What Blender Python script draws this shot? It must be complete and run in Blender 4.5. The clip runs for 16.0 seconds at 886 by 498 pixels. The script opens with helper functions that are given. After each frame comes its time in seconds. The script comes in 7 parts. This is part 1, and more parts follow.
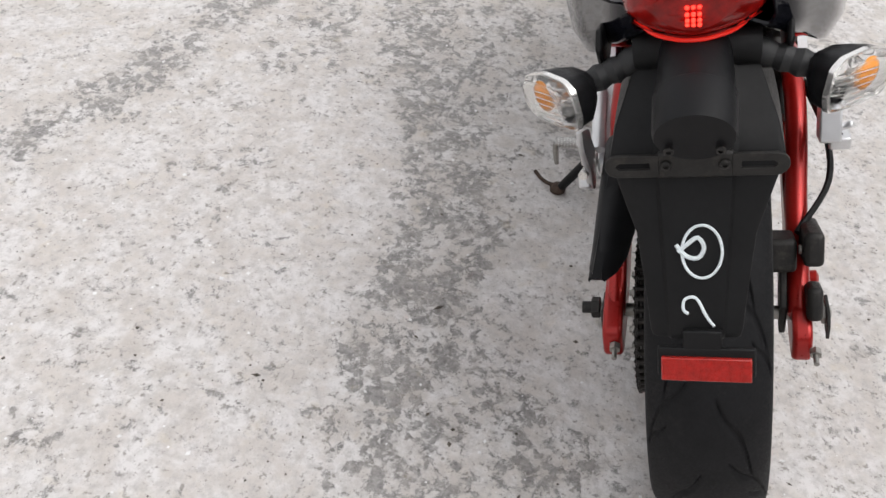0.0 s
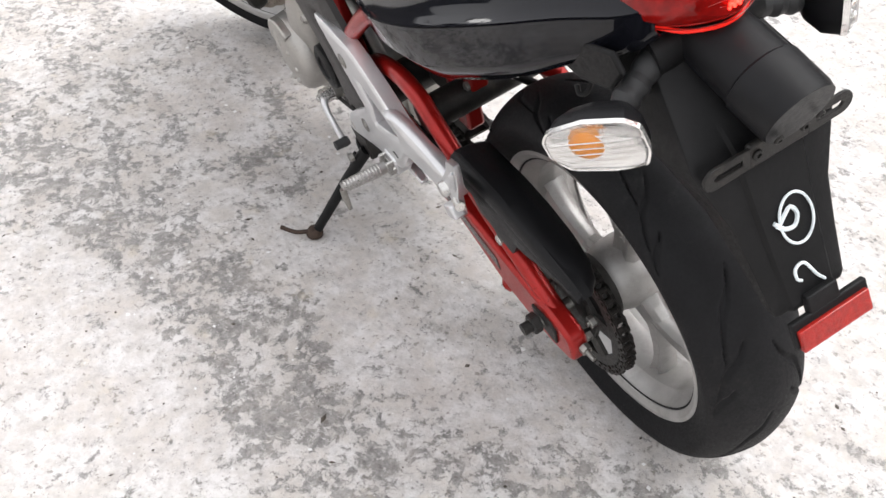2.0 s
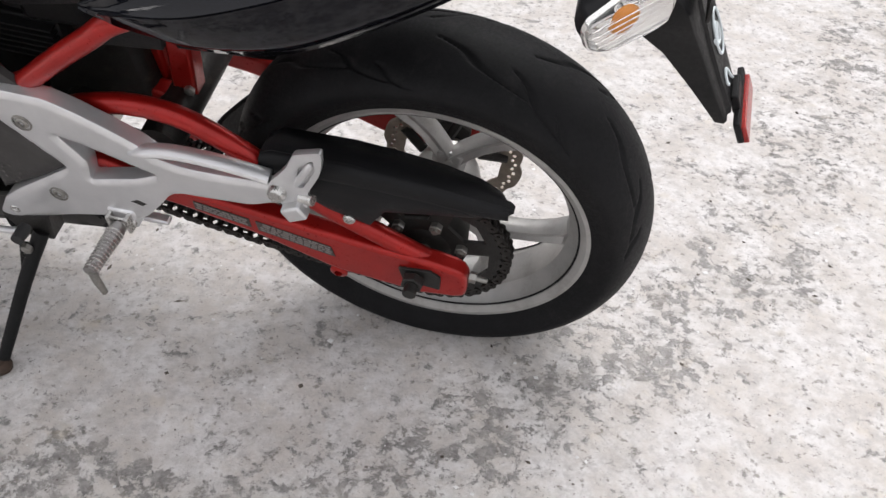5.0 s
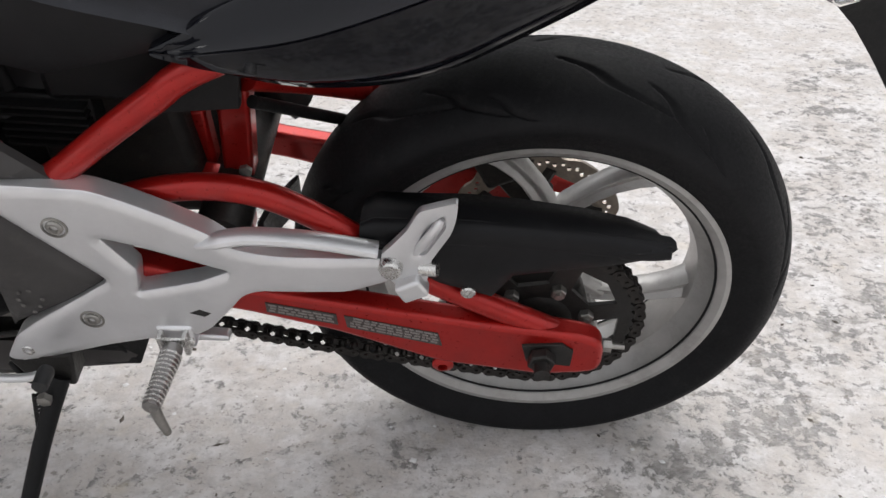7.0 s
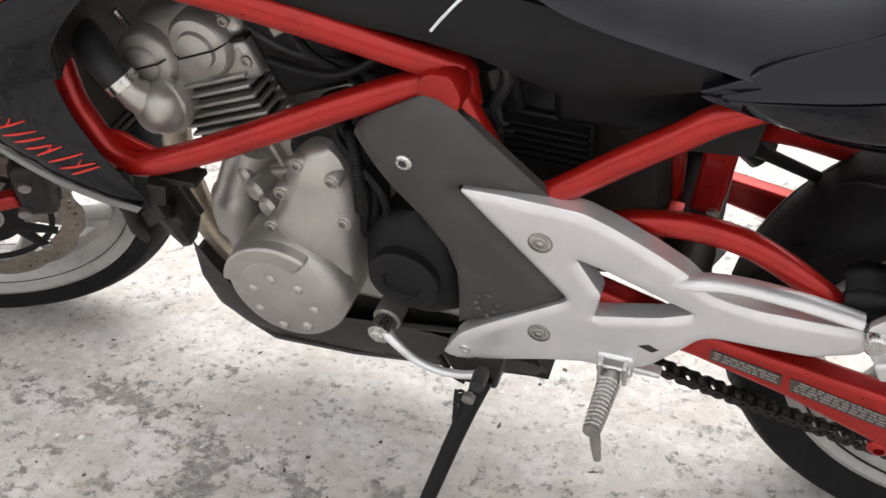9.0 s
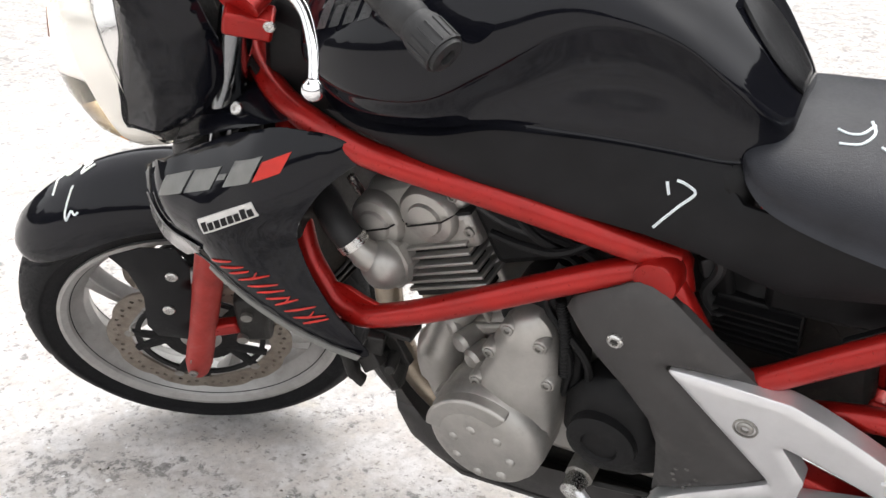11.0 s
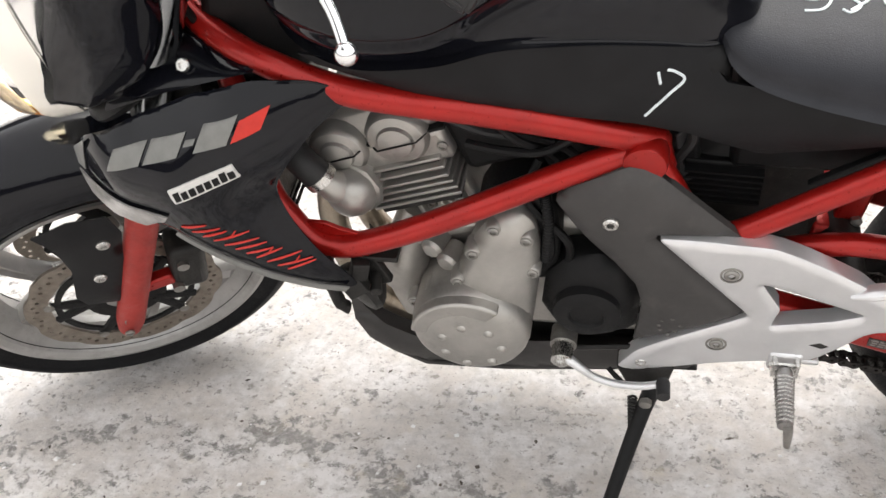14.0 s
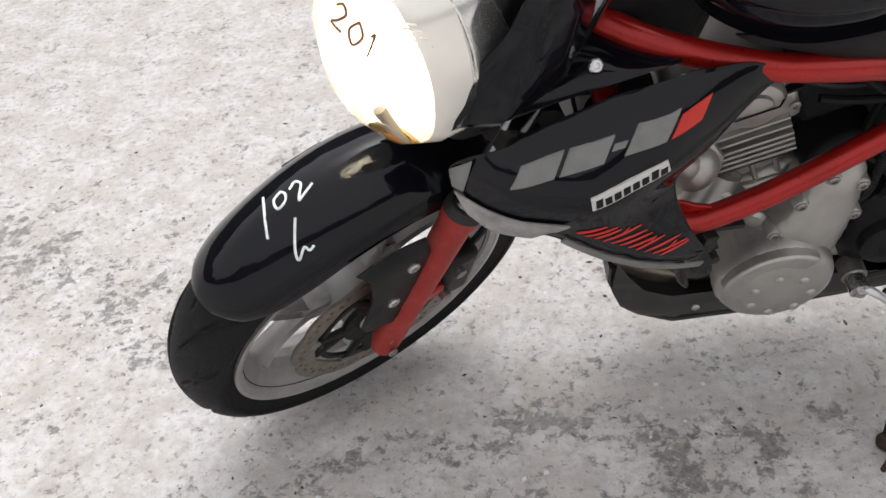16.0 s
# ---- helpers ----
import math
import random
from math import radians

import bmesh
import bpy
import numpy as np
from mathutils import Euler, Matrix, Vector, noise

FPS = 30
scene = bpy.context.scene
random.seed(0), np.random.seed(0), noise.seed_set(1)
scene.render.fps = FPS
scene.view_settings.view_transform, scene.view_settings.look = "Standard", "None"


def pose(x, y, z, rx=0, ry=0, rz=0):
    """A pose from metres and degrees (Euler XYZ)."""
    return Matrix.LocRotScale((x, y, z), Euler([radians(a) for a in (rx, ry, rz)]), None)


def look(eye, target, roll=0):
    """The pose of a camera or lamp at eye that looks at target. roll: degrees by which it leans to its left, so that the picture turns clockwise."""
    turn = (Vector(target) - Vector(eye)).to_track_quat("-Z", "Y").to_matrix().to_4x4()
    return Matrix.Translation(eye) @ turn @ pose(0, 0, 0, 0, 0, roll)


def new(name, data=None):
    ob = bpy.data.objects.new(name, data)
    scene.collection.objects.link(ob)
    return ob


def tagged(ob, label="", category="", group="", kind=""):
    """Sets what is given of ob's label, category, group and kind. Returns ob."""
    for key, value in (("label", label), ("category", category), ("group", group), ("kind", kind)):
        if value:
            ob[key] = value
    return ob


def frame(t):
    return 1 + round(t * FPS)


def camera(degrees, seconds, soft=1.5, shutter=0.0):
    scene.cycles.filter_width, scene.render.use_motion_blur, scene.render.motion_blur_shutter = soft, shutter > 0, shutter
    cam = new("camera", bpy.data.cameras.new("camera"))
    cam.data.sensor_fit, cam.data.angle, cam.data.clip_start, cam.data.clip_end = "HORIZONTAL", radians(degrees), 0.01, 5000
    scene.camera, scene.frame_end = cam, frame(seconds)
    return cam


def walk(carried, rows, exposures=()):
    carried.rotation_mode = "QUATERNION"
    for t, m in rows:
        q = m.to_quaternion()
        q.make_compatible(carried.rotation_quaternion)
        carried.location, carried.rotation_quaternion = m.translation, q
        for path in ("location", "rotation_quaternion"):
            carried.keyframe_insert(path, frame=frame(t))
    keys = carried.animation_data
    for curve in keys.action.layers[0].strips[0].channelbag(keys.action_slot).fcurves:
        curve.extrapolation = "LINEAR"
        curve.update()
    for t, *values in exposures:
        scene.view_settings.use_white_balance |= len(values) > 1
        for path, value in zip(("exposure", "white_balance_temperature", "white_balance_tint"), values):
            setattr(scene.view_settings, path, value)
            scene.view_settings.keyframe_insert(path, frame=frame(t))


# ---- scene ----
SKY_STRENGTH = 0.218
SUN_STRENGTH = 0.3
EXPOSURES = [(0.0, -0.22, 6500, 10), (1.0, 0.08, 6500, 10), (2.0, 0.39, 6480, 10), (2.5, 0.53, 6480, 10), (3.5, 0.40, 6480, 11), (4.5, 0.06, 6480, 11), (7.0, -0.12, 6450, 10), (8.0, 0.17, 6620, 9), (9.0, 0.45, 6650, 9), (9.5, 0.55, 6620, 9), (10.0, 0.45, 6580, 9), (12.5, 0.53, 6500, 10), (13.5, 0.46, 6650, 9), (14.0, 0.56, 6720, 9), (14.5, 0.76, 6760, 9), (15.0, 0.62, 6620, 9), (16.0, -0.14, 6500, 10)]
SNOW_WHITE, SNOW_BEIGE, SNOW_GREY = (0.660, 0.640, 0.630), (0.560, 0.522, 0.490), (0.435, 0.414, 0.401)
cam = camera(50.4, 16.0)
PATH = [
    (0, (-1.104, 0.331, 1.26), (0.402, 0.558, -0.036), 5.8),
    (0.5, (-1.043, 0.454, 1.237), (0.492, 0.484, -0.044), 5.6),
    (1, (-0.918, 0.573, 1.228), (0.582, 0.38, -0.081), 3.0),
    (1.5, (-0.838, 0.672, 1.215), (0.585, 0.187, -0.104), 4.5),
    (2, (-0.784, 0.837, 1.232), (0.542, 0.1, -0.071), -0.0),
    (2.5, (-0.714, 0.947, 1.222), (0.557, 0.079, -0.054), 0.1),
    (3, (-0.567, 1.024, 1.215), (0.588, 0.127, -0.15), -0.4),
    (3.5, (-0.467, 1.081, 1.206), (0.495, 0.04, -0.205), 2.0),
    (4, (-0.387, 1.148, 1.204), (0.374, -0.139, -0.124), 2.2),
    (4.5, (-0.295, 1.215, 1.193), (0.175, -0.218, -0.121), 2.9),
    (4.7, (-0.266, 1.205, 1.168), (0.126, -0.257, -0.139), 3.2),
    (6.8, (0.044, 1.122, 0.92), (0.071, -0.586, -0.119), 0.3),
    (7, (0.072, 1.112, 0.922), (0.158, -0.599, -0.11), -0.4),
    (7.5, (0.143, 1.115, 0.922), (0.361, -0.597, -0.089), -0.2),
    (8, (0.227, 1.114, 0.924), (0.548, -0.581, -0.088), 0.8),
    (8.5, (0.268, 1.129, 0.927), (0.721, -0.532, -0.092), 0.7),
    (9, (0.307, 1.151, 0.936), (0.896, -0.482, -0.057), 1.0),
    (9.5, (0.34, 1.161, 0.961), (1.023, -0.446, -0.014), 1.0),
    (10, (0.36, 1.18, 0.98), (1.141, -0.406, 0.044), 1.0),
    (10.2, (0.365, 1.185, 0.989), (1.188, -0.391, 0.072), 0.7),
    (12.3, (0.391, 1.253, 1.153), (1.313, -0.351, 0.393), 0.5),
    (12.5, (0.403, 1.278, 1.163), (1.282, -0.33, 0.361), 0.9),
    (13, (0.429, 1.286, 1.178), (1.139, -0.342, 0.259), 0.7),
    (13.5, (0.518, 1.268, 1.168), (1.052, -0.338, 0.102), -2.1),
    (14, (0.625, 1.25, 1.141), (1.009, -0.342, -0.007), -3.8),
    (14.5, (0.754, 1.306, 1.167), (0.937, -0.282, -0.034), -2.0),
    (15, (0.915, 1.382, 1.207), (1.011, -0.241, 0.042), -2.8),
    (15.5, (1.07, 1.34, 1.214), (1.167, -0.269, 0.03), -3.7),
    (16, (1.266, 1.238, 1.22), (1.295, -0.304, -0.053), -6.9),
]
walk(cam, [(t, look(eye, target, roll)) for t, eye, target, roll in PATH], EXPOSURES)

# ---- light ----
world = bpy.data.worlds.new("overcast_sky")
scene.world = world
world.use_nodes = True
wn, wl = world.node_tree.nodes, world.node_tree.links
wn.clear()
sky = wn.new("ShaderNodeTexSky")
sky.sky_type, sky.sun_disc = "NISHITA", False
sky.sun_elevation, sky.sun_rotation = radians(65), radians(200)
sky.air_density, sky.dust_density, sky.ozone_density = 1.0, 8.0, 1.0
grey = wn.new("ShaderNodeHueSaturation")
grey.inputs["Saturation"].default_value = 0.16
background = wn.new("ShaderNodeBackground")
background.inputs["Strength"].default_value = SKY_STRENGTH
wout = wn.new("ShaderNodeOutputWorld")
wl.new(sky.outputs[0], grey.inputs["Color"])
cloud_cover = wn.new("ShaderNodeMix")
cloud_cover.data_type = "RGBA"
cloud_cover.inputs["Factor"].default_value = 0.5
cloud_cover.inputs["B"].default_value = (6.0, 6.0, 6.15, 1.0)
wl.new(grey.outputs[0], cloud_cover.inputs["A"])
wl.new(cloud_cover.outputs["Result"], background.inputs["Color"])
wl.new(background.outputs[0], wout.inputs["Surface"])
sun = new("sun", bpy.data.lights.new("sun", "SUN"))
sun.data.energy, sun.data.angle, sun.data.color = SUN_STRENGTH, radians(150), (1.0, 0.975, 0.96)
sun.matrix_basis = look((1.6, 4.1, 9.0), (0.6, 0.1, 0.3))


# ---- materials ----
def material(name, colour, rough, metal=0.0, vary=0.12, scale=30.0, grain=0.0, grain_scale=400.0, rough_vary=0.1,
             coat=0.0, dirt=0.0, dirt_colour=(0.3, 0.28, 0.25), dirt_scale=14.0, transmission=0.0, ior=1.45, emit=None, power=0.0, spec=0.5):
    """A surface with colour and gloss that vary at two scales, fine relief and thin dirt."""
    m = bpy.data.materials.new(name)
    m.use_nodes = True
    nodes, links = m.node_tree.nodes, m.node_tree.links
    b = nodes["Principled BSDF"]
    b.inputs["Metallic"].default_value = metal
    b.inputs["Coat Weight"].default_value = coat
    b.inputs["Coat Roughness"].default_value = 0.04
    b.inputs["Transmission Weight"].default_value = transmission
    b.inputs["IOR"].default_value = ior
    b.inputs["Specular IOR Level"].default_value = spec
    if emit:
        b.inputs["Emission Color"].default_value = (*emit, 1)
        b.inputs["Emission Strength"].default_value = power
    place = nodes.new("ShaderNodeTexCoord").outputs["Object"]

    def cloud(size, detail, rough_):
        n = nodes.new("ShaderNodeTexNoise")
        n.inputs["Scale"].default_value, n.inputs["Detail"].default_value, n.inputs["Roughness"].default_value = size, detail, rough_
        links.new(place, n.inputs["Vector"])
        return n.outputs["Fac"]

    def span(value, a, b_, lo, hi):
        n = nodes.new("ShaderNodeMapRange")
        for k, v in zip(("From Min", "From Max", "To Min", "To Max"), (a, b_, lo, hi)):
            n.inputs[k].default_value = v
        links.new(value, n.inputs["Value"])
        return n.outputs["Result"]

    def mix(fac, a, b_):
        n = nodes.new("ShaderNodeMix")
        n.data_type = "RGBA"
        links.new(fac, n.inputs["Factor"])
        for socket, v in ((n.inputs["A"], a), (n.inputs["B"], b_)):
            if isinstance(v, tuple):
                socket.default_value = (*v, 1)
            else:
                links.new(v, socket)
        return n.outputs["Result"]

    broad, fine = cloud(scale, 4, 0.6), cloud(scale * 9, 3, 0.7)
    dark = tuple(c * (1 - vary) for c in colour)
    light = tuple(min(1, c * (1 + vary)) for c in colour)
    out = mix(span(broad, 0.3, 0.7, 0, 1), dark, light)
    if dirt > 0:
        grime = cloud(dirt_scale, 6, 0.75)
        out = mix(span(grime, 0.62 - 0.25 * dirt, 0.78, 0, min(1.0, dirt * 1.6)), out, dirt_colour)
    links.new(out, b.inputs["Base Color"])
    links.new(span(fine, 0.3, 0.7, max(0.0, rough - rough_vary), min(1, rough + rough_vary)), b.inputs["Roughness"])
    if grain:
        bump = nodes.new("ShaderNodeBump")
        bump.inputs["Strength"].default_value, bump.inputs["Distance"].default_value = grain, 0.001
        links.new(cloud(grain_scale, 3, 0.6), bump.inputs["Height"])
        links.new(bump.outputs[0], b.inputs["Normal"])
    return m


RED = material("red_metallic_paint", (0.35, 0.0100, 0.0073), 0.32, 0.45, 0.15, 20, 0.08, 900, 0.06, 0.25, 0.14, (0.16, 0.10, 0.09))
SILVER = material("silver_paint", (0.70, 0.70, 0.71), 0.36, 0.7, 0.05, 25, 0.14, 1200, 0.06, 0.2, 0.08, (0.25, 0.22, 0.2))
RIM = material("wheel_paint", (0.42, 0.412, 0.40), 0.42, 0.55, 0.10, 25, 0.08, 800, 0.08, 0.1, 0.48, (0.27, 0.25, 0.23), 22)
ENGINE = material("engine_paint", (0.44, 0.425, 0.40), 0.40, 0.75, 0.10, 25, 0.25, 600, 0.08, 0.0, 0.32, (0.17, 0.15, 0.13), 18)
GREY_PLASTIC = material("grey_cover_paint", (0.060, 0.057, 0.056), 0.5, 0.25, 0.12, 15, 0.12, 900, 0.06, 0.0, 0.2, (0.13, 0.12, 0.11), spec=0.35)
GLOSS = material("gloss_black_paint", (0.0048, 0.0051, 0.0076), 0.06, 0.0, 0.2, 10, 0.0, 1, 0.03, 0.0, 0.12, (0.014, 0.013, 0.013), 40, spec=0.34)
SATIN = material("satin_black_plastic", (0.009, 0.009, 0.010), 0.4, 0.0, 0.2, 20, 0.25, 1100, 0.08, 0.0, 0.14, (0.032, 0.03, 0.029), 22, spec=0.21)
BLACK = material("black_plastic", (0.009, 0.009, 0.0095), 0.5, 0.0, 0.2, 20, 0.3, 900, 0.1, 0.0, 0.14, (0.04, 0.038, 0.036), 20, spec=0.22)
DARK = material("blackened_metal", (0.022, 0.021, 0.02), 0.5, 0.4, 0.3, 40, 0.3, 500, 0.12, 0.0, 0.3, (0.11, 0.095, 0.08), 35)
RUBBER = material("tyre_rubber", (0.0095, 0.0095, 0.0105), 0.62, 0.0, 0.2, 30, 0.35, 700, 0.12, 0.0, 0.2, (0.05, 0.048, 0.046), 26, spec=0.19)
GRIP = material("grip_rubber", (0.02, 0.02, 0.021), 0.55, 0.0, 0.2, 60, 0.3, 900, 0.1)
VINYL = material("seat_vinyl", (0.020, 0.021, 0.026), 0.43, 0.0, 0.15, 30, 0.4, 600, 0.08, 0.0, 0.1, (0.05, 0.048, 0.046), 18, spec=0.33)
STEEL = material("bright_steel", (0.62, 0.61, 0.59), 0.26, 1.0, 0.1, 60, 0.1, 900, 0.1, 0.0, 0.15, (0.2, 0.17, 0.14), 40)
DULL = material("dull_steel", (0.33, 0.32, 0.3), 0.45, 0.9, 0.2, 60, 0.3, 500, 0.12, 0.0, 0.35, (0.12, 0.09, 0.07), 45)
PEG_STEEL = material("grey_cast_steel", (0.38, 0.37, 0.36), 0.36, 0.95, 0.15, 60, 0.2, 700, 0.1, 0.0, 0.3, (0.13, 0.11, 0.09), 40)
CHROME = material("polished_lever", (0.82, 0.82, 0.83), 0.12, 1.0, 0.05, 40, 0.03, 900, 0.05)
BRONZE = material("brake_disc_steel", (0.27, 0.235, 0.20), 0.42, 0.8, 0.2, 60, 0.2, 500, 0.1, 0.0, 0.3, (0.16, 0.1, 0.06), 50)
CHAIN = material("greasy_chain", (0.035, 0.032, 0.030), 0.42, 0.7, 0.4, 80, 0.3, 400, 0.15, 0.0, 0.3, (0.06, 0.05, 0.042), 60)
RUST = material("rusty_steel", (0.06, 0.040, 0.030), 0.7, 0.3, 0.4, 60, 0.4, 300, 0.1)
PIPE = material("exhaust_steel", (0.42, 0.36, 0.29), 0.38, 0.9, 0.2, 30, 0.2, 500, 0.12, 0.0, 0.4, (0.2, 0.13, 0.08), 25)
CLEAR = material("clear_lens", (0.95, 0.95, 0.95), 0.04, 0.0, 0.02, 20, 0.0, 1, 0.02, 0.0, 0.0, transmission=1.0, ior=1.3)
REFLECTOR = material("lamp_reflector", (0.86, 0.85, 0.83), 0.2, 0.85, 0.05, 40, 0.06, 120, 0.08)
AMBER = material("amber_bulb", (1.0, 0.36, 0.06), 0.15, 0.0, 0.1, 40, 0.0, 1, 0.05, 0.3)
RED_LENS = material("red_lens", (0.22, 0.004, 0.003), 0.12, 0.0, 0.4, 60, 0.35, 260, 0.03, 0.1, spec=0.35)
TAIL_ON = material("lit_tail_lamp", (1.0, 0.05, 0.03), 0.3, emit=(1.0, 0.028, 0.016), power=4.0)
RED_GLOW = material("glowing_lens", (0.6, 0.02, 0.012), 0.2, emit=(1.0, 0.02, 0.012), power=0.35)
RED_REFLEX = material("red_reflex", (0.34, 0.012, 0.008), 0.3, 0.0, 0.25, 160, 0.35, 320, 0.08, 0.4)
LAMP_ON = material("lit_headlamp", (1.0, 0.95, 0.85), 0.3, emit=(1.0, 0.88, 0.66), power=14.0)
# Emits weakly, in place of bulb light bouncing in the reflector.
LAMP_GLOW = material("glowing_reflector", (1.0, 0.95, 0.85), 0.3, emit=(1.0, 0.90, 0.74), power=0.42)
FORK_TUBE = material("dark_chrome", (0.28, 0.29, 0.30), 0.14, 1.0, 0.1, 40, 0.03, 900, 0.05)
# Emits a little, for bulb light that would fall on the rim.
BEZEL = material("glowing_bezel", (0.84, 0.82, 0.78), 0.16, 0.4, 0.03, 40, rough_vary=0.02, emit=(1.0, 0.93, 0.82), power=0.22)
LENS_GREY = material("grey_lens", (0.30, 0.29, 0.28), 0.12, 0.2, 0.25, 60, 0.3, 200, 0.05, 0.6)
MARKER = material("white_marker", (0.72, 0.78, 0.8), 0.6, 0.0, 0.15, 60)
DARK_MARKER = material("brown_marker", (0.16, 0.06, 0.03), 0.6, 0.0, 0.2, 60)
GREY_DECAL = material("grey_decal", (0.20, 0.20, 0.19), 0.4, 0.2, 0.1, 60)
DIM_DECAL = material("dim_decal", (0.07, 0.07, 0.072), 0.3, 0.2, 0.1, 60)
RED_DECAL = material("red_decal", (0.55, 0.03, 0.02), 0.35, 0.0, 0.1, 60)
WHITE_DECAL = material("white_decal", (0.62, 0.61, 0.59), 0.4, 0.0, 0.08, 60)
STICKER = material("warning_sticker", (0.055, 0.045, 0.042), 0.5, 0.0, 0.5, 300)
LABEL_INK = material("label_ink", (0.22, 0.20, 0.19), 0.5, 0.0, 0.4, 500)
SWITCH_RED = material("red_button", (0.6, 0.03, 0.03), 0.4)
MIRROR = material("mirror_glass", (0.9, 0.9, 0.9), 0.02, 1.0, 0.01, 20, rough_vary=0.01)
DIAL = material("dial_face", (0.03, 0.03, 0.032), 0.2, 0.0, 0.2, 50, coat=0.6)
DIAL_RED = material("dial_red", (0.6, 0.06, 0.02), 0.3)
SCUFF = material("boot_scuff", (0.085, 0.08, 0.076), 0.6, 0.0, 0.6, 200)
DULL_RED = material("dusty_red_paint", (0.36, 0.030, 0.024), 0.5, 0.15, 0.2, 30, 0.2, 500, 0.08, 0.0, 0.3, (0.22, 0.13, 0.12), 30)
GOLD = material("gold_reflector", (0.55, 0.36, 0.12), 0.25, 0.8, 0.2, 60)
CARBON = material("carbon_print", (0.012, 0.012, 0.013), 0.3, 0.0, 0.6, 300, spec=0.35)


def ground_material():
    """Trodden snow and ice over asphalt: white crust, beige slush, bare dark specks where it is worn."""
    m = bpy.data.materials.new("packed_snow")
    m.use_nodes = True
    nodes, links = m.node_tree.nodes, m.node_tree.links
    b = nodes["Principled BSDF"]
    place = nodes.new("ShaderNodeTexCoord").outputs["Object"]

    def cloud(size, detail, rough_, warp=0.0):
        n = nodes.new("ShaderNodeTexNoise")
        n.inputs["Scale"].default_value, n.inputs["Detail"].default_value, n.inputs["Roughness"].default_value = size, detail, rough_
        n.inputs["Distortion"].default_value = warp
        links.new(place, n.inputs["Vector"])
        return n.outputs["Fac"]

    def span(value, a, b_, lo=0.0, hi=1.0):
        n = nodes.new("ShaderNodeMapRange")
        for k, v in zip(("From Min", "From Max", "To Min", "To Max"), (a, b_, lo, hi)):
            n.inputs[k].default_value = v
        links.new(value, n.inputs["Value"])
        return n.outputs["Result"]

    def calc(kind, a, b_):
        n = nodes.new("ShaderNodeMath")
        n.operation = kind
        for socket, v in zip(n.inputs, (a, b_)):
            if isinstance(v, (int, float)):
                socket.default_value = v
            else:
                links.new(v, socket)
        return n.outputs[0]

    def mix(fac, a, b_):
        n = nodes.new("ShaderNodeMix")
        n.data_type = "RGBA"
        links.new(fac, n.inputs["Factor"])
        for socket, v in ((n.inputs["A"], a), (n.inputs["B"], b_)):
            if isinstance(v, tuple):
                socket.default_value = (*v, 1)
            else:
                links.new(v, socket)
        return n.outputs["Result"]

    attribute = nodes.new("ShaderNodeAttribute")
    attribute.attribute_name = "wear"
    wear = attribute.outputs["Fac"]
    crust = mix(span(cloud(9, 8, 0.72), 0.43, 0.58), SNOW_WHITE, SNOW_BEIGE)
    crust = mix(span(cloud(48, 5, 0.75), 0.45, 0.72), crust, SNOW_GREY)
    blotch = calc("ADD", calc("MULTIPLY", cloud(42, 8, 0.74, 0.3), 0.62), calc("MULTIPLY", cloud(12.0, 5, 0.62), 0.38))
    bare = span(calc("ADD", blotch, calc("MULTIPLY", wear, 0.076)), 0.556, 0.592)
    ice = mix(span(cloud(95, 5, 0.7), 0.34, 0.66), (0.122, 0.116, 0.113), (0.365, 0.350, 0.338))
    out = mix(calc("MULTIPLY", bare, 0.92), crust, ice)
    slush = span(calc("ADD", cloud(13, 7, 0.72), calc("MULTIPLY", wear, 0.03)), 0.50, 0.66)
    out = mix(calc("MULTIPLY", slush, 0.46), out, (0.42, 0.385, 0.355))
    specks = span(cloud(70, 5, 0.65), 0.585, 0.655)
    out = mix(calc("MULTIPLY", specks, 0.66), out, (0.18, 0.16, 0.142))
    grit = span(cloud(210, 3, 0.6), 0.66, 0.70)
    out = mix(calc("MULTIPLY", grit, 0.6), out, (0.18, 0.15, 0.12))
    ochre = span(cloud(15, 3, 0.6), 0.62, 0.76)
    out = mix(calc("MULTIPLY", ochre, 0.35), out, (0.60, 0.52, 0.39))
    links.new(out, b.inputs["Base Color"])
    links.new(span(bare, 0, 1, 0.62, 0.42), b.inputs["Roughness"])
    bump = nodes.new("ShaderNodeBump")
    bump.inputs["Strength"].default_value, bump.inputs["Distance"].default_value = 0.55, 0.006
    high = calc("SUBTRACT", calc("ADD", calc("MULTIPLY", cloud(38, 6, 0.7), 0.8), calc("MULTIPLY", cloud(190, 3, 0.6), 0.3)), calc("MULTIPLY", bare, 0.25))
    links.new(high, bump.inputs["Height"])
    links.new(bump.outputs[0], b.inputs["Normal"])
    return m


# ---- building blocks ----
def make(name, verts, faces, mat, parent=None, label="", sharp=38, bevel=0.0, m=None, segments=2):
    """One mesh object, smooth but for edges sharper than the angle given."""
    mesh = bpy.data.meshes.new(name)
    if m is not None:
        verts = [m @ Vector(v) for v in verts]
    mesh.from_pydata([tuple(v) for v in verts], [], faces)
    bm = bmesh.new()
    bm.from_mesh(mesh)
    bmesh.ops.remove_doubles(bm, verts=bm.verts, dist=1e-5)
    bmesh.ops.recalc_face_normals(bm, faces=bm.faces)
    for f in bm.faces:
        f.smooth = True
    for e in bm.edges:
        e.smooth = len(e.link_faces) == 2 and e.calc_face_angle() < radians(sharp)
    bm.to_mesh(mesh)
    bm.free()
    mesh.materials.append(mat)
    ob = new(name, mesh)
    ob.parent = parent
    if bevel:
        mod = ob.modifiers.new("rounded_edges", "BEVEL")
        mod.width, mod.segments, mod.limit_method, mod.angle_limit = bevel, segments, "ANGLE", radians(45)
    if label:
        ob["label"] = label
    return ob


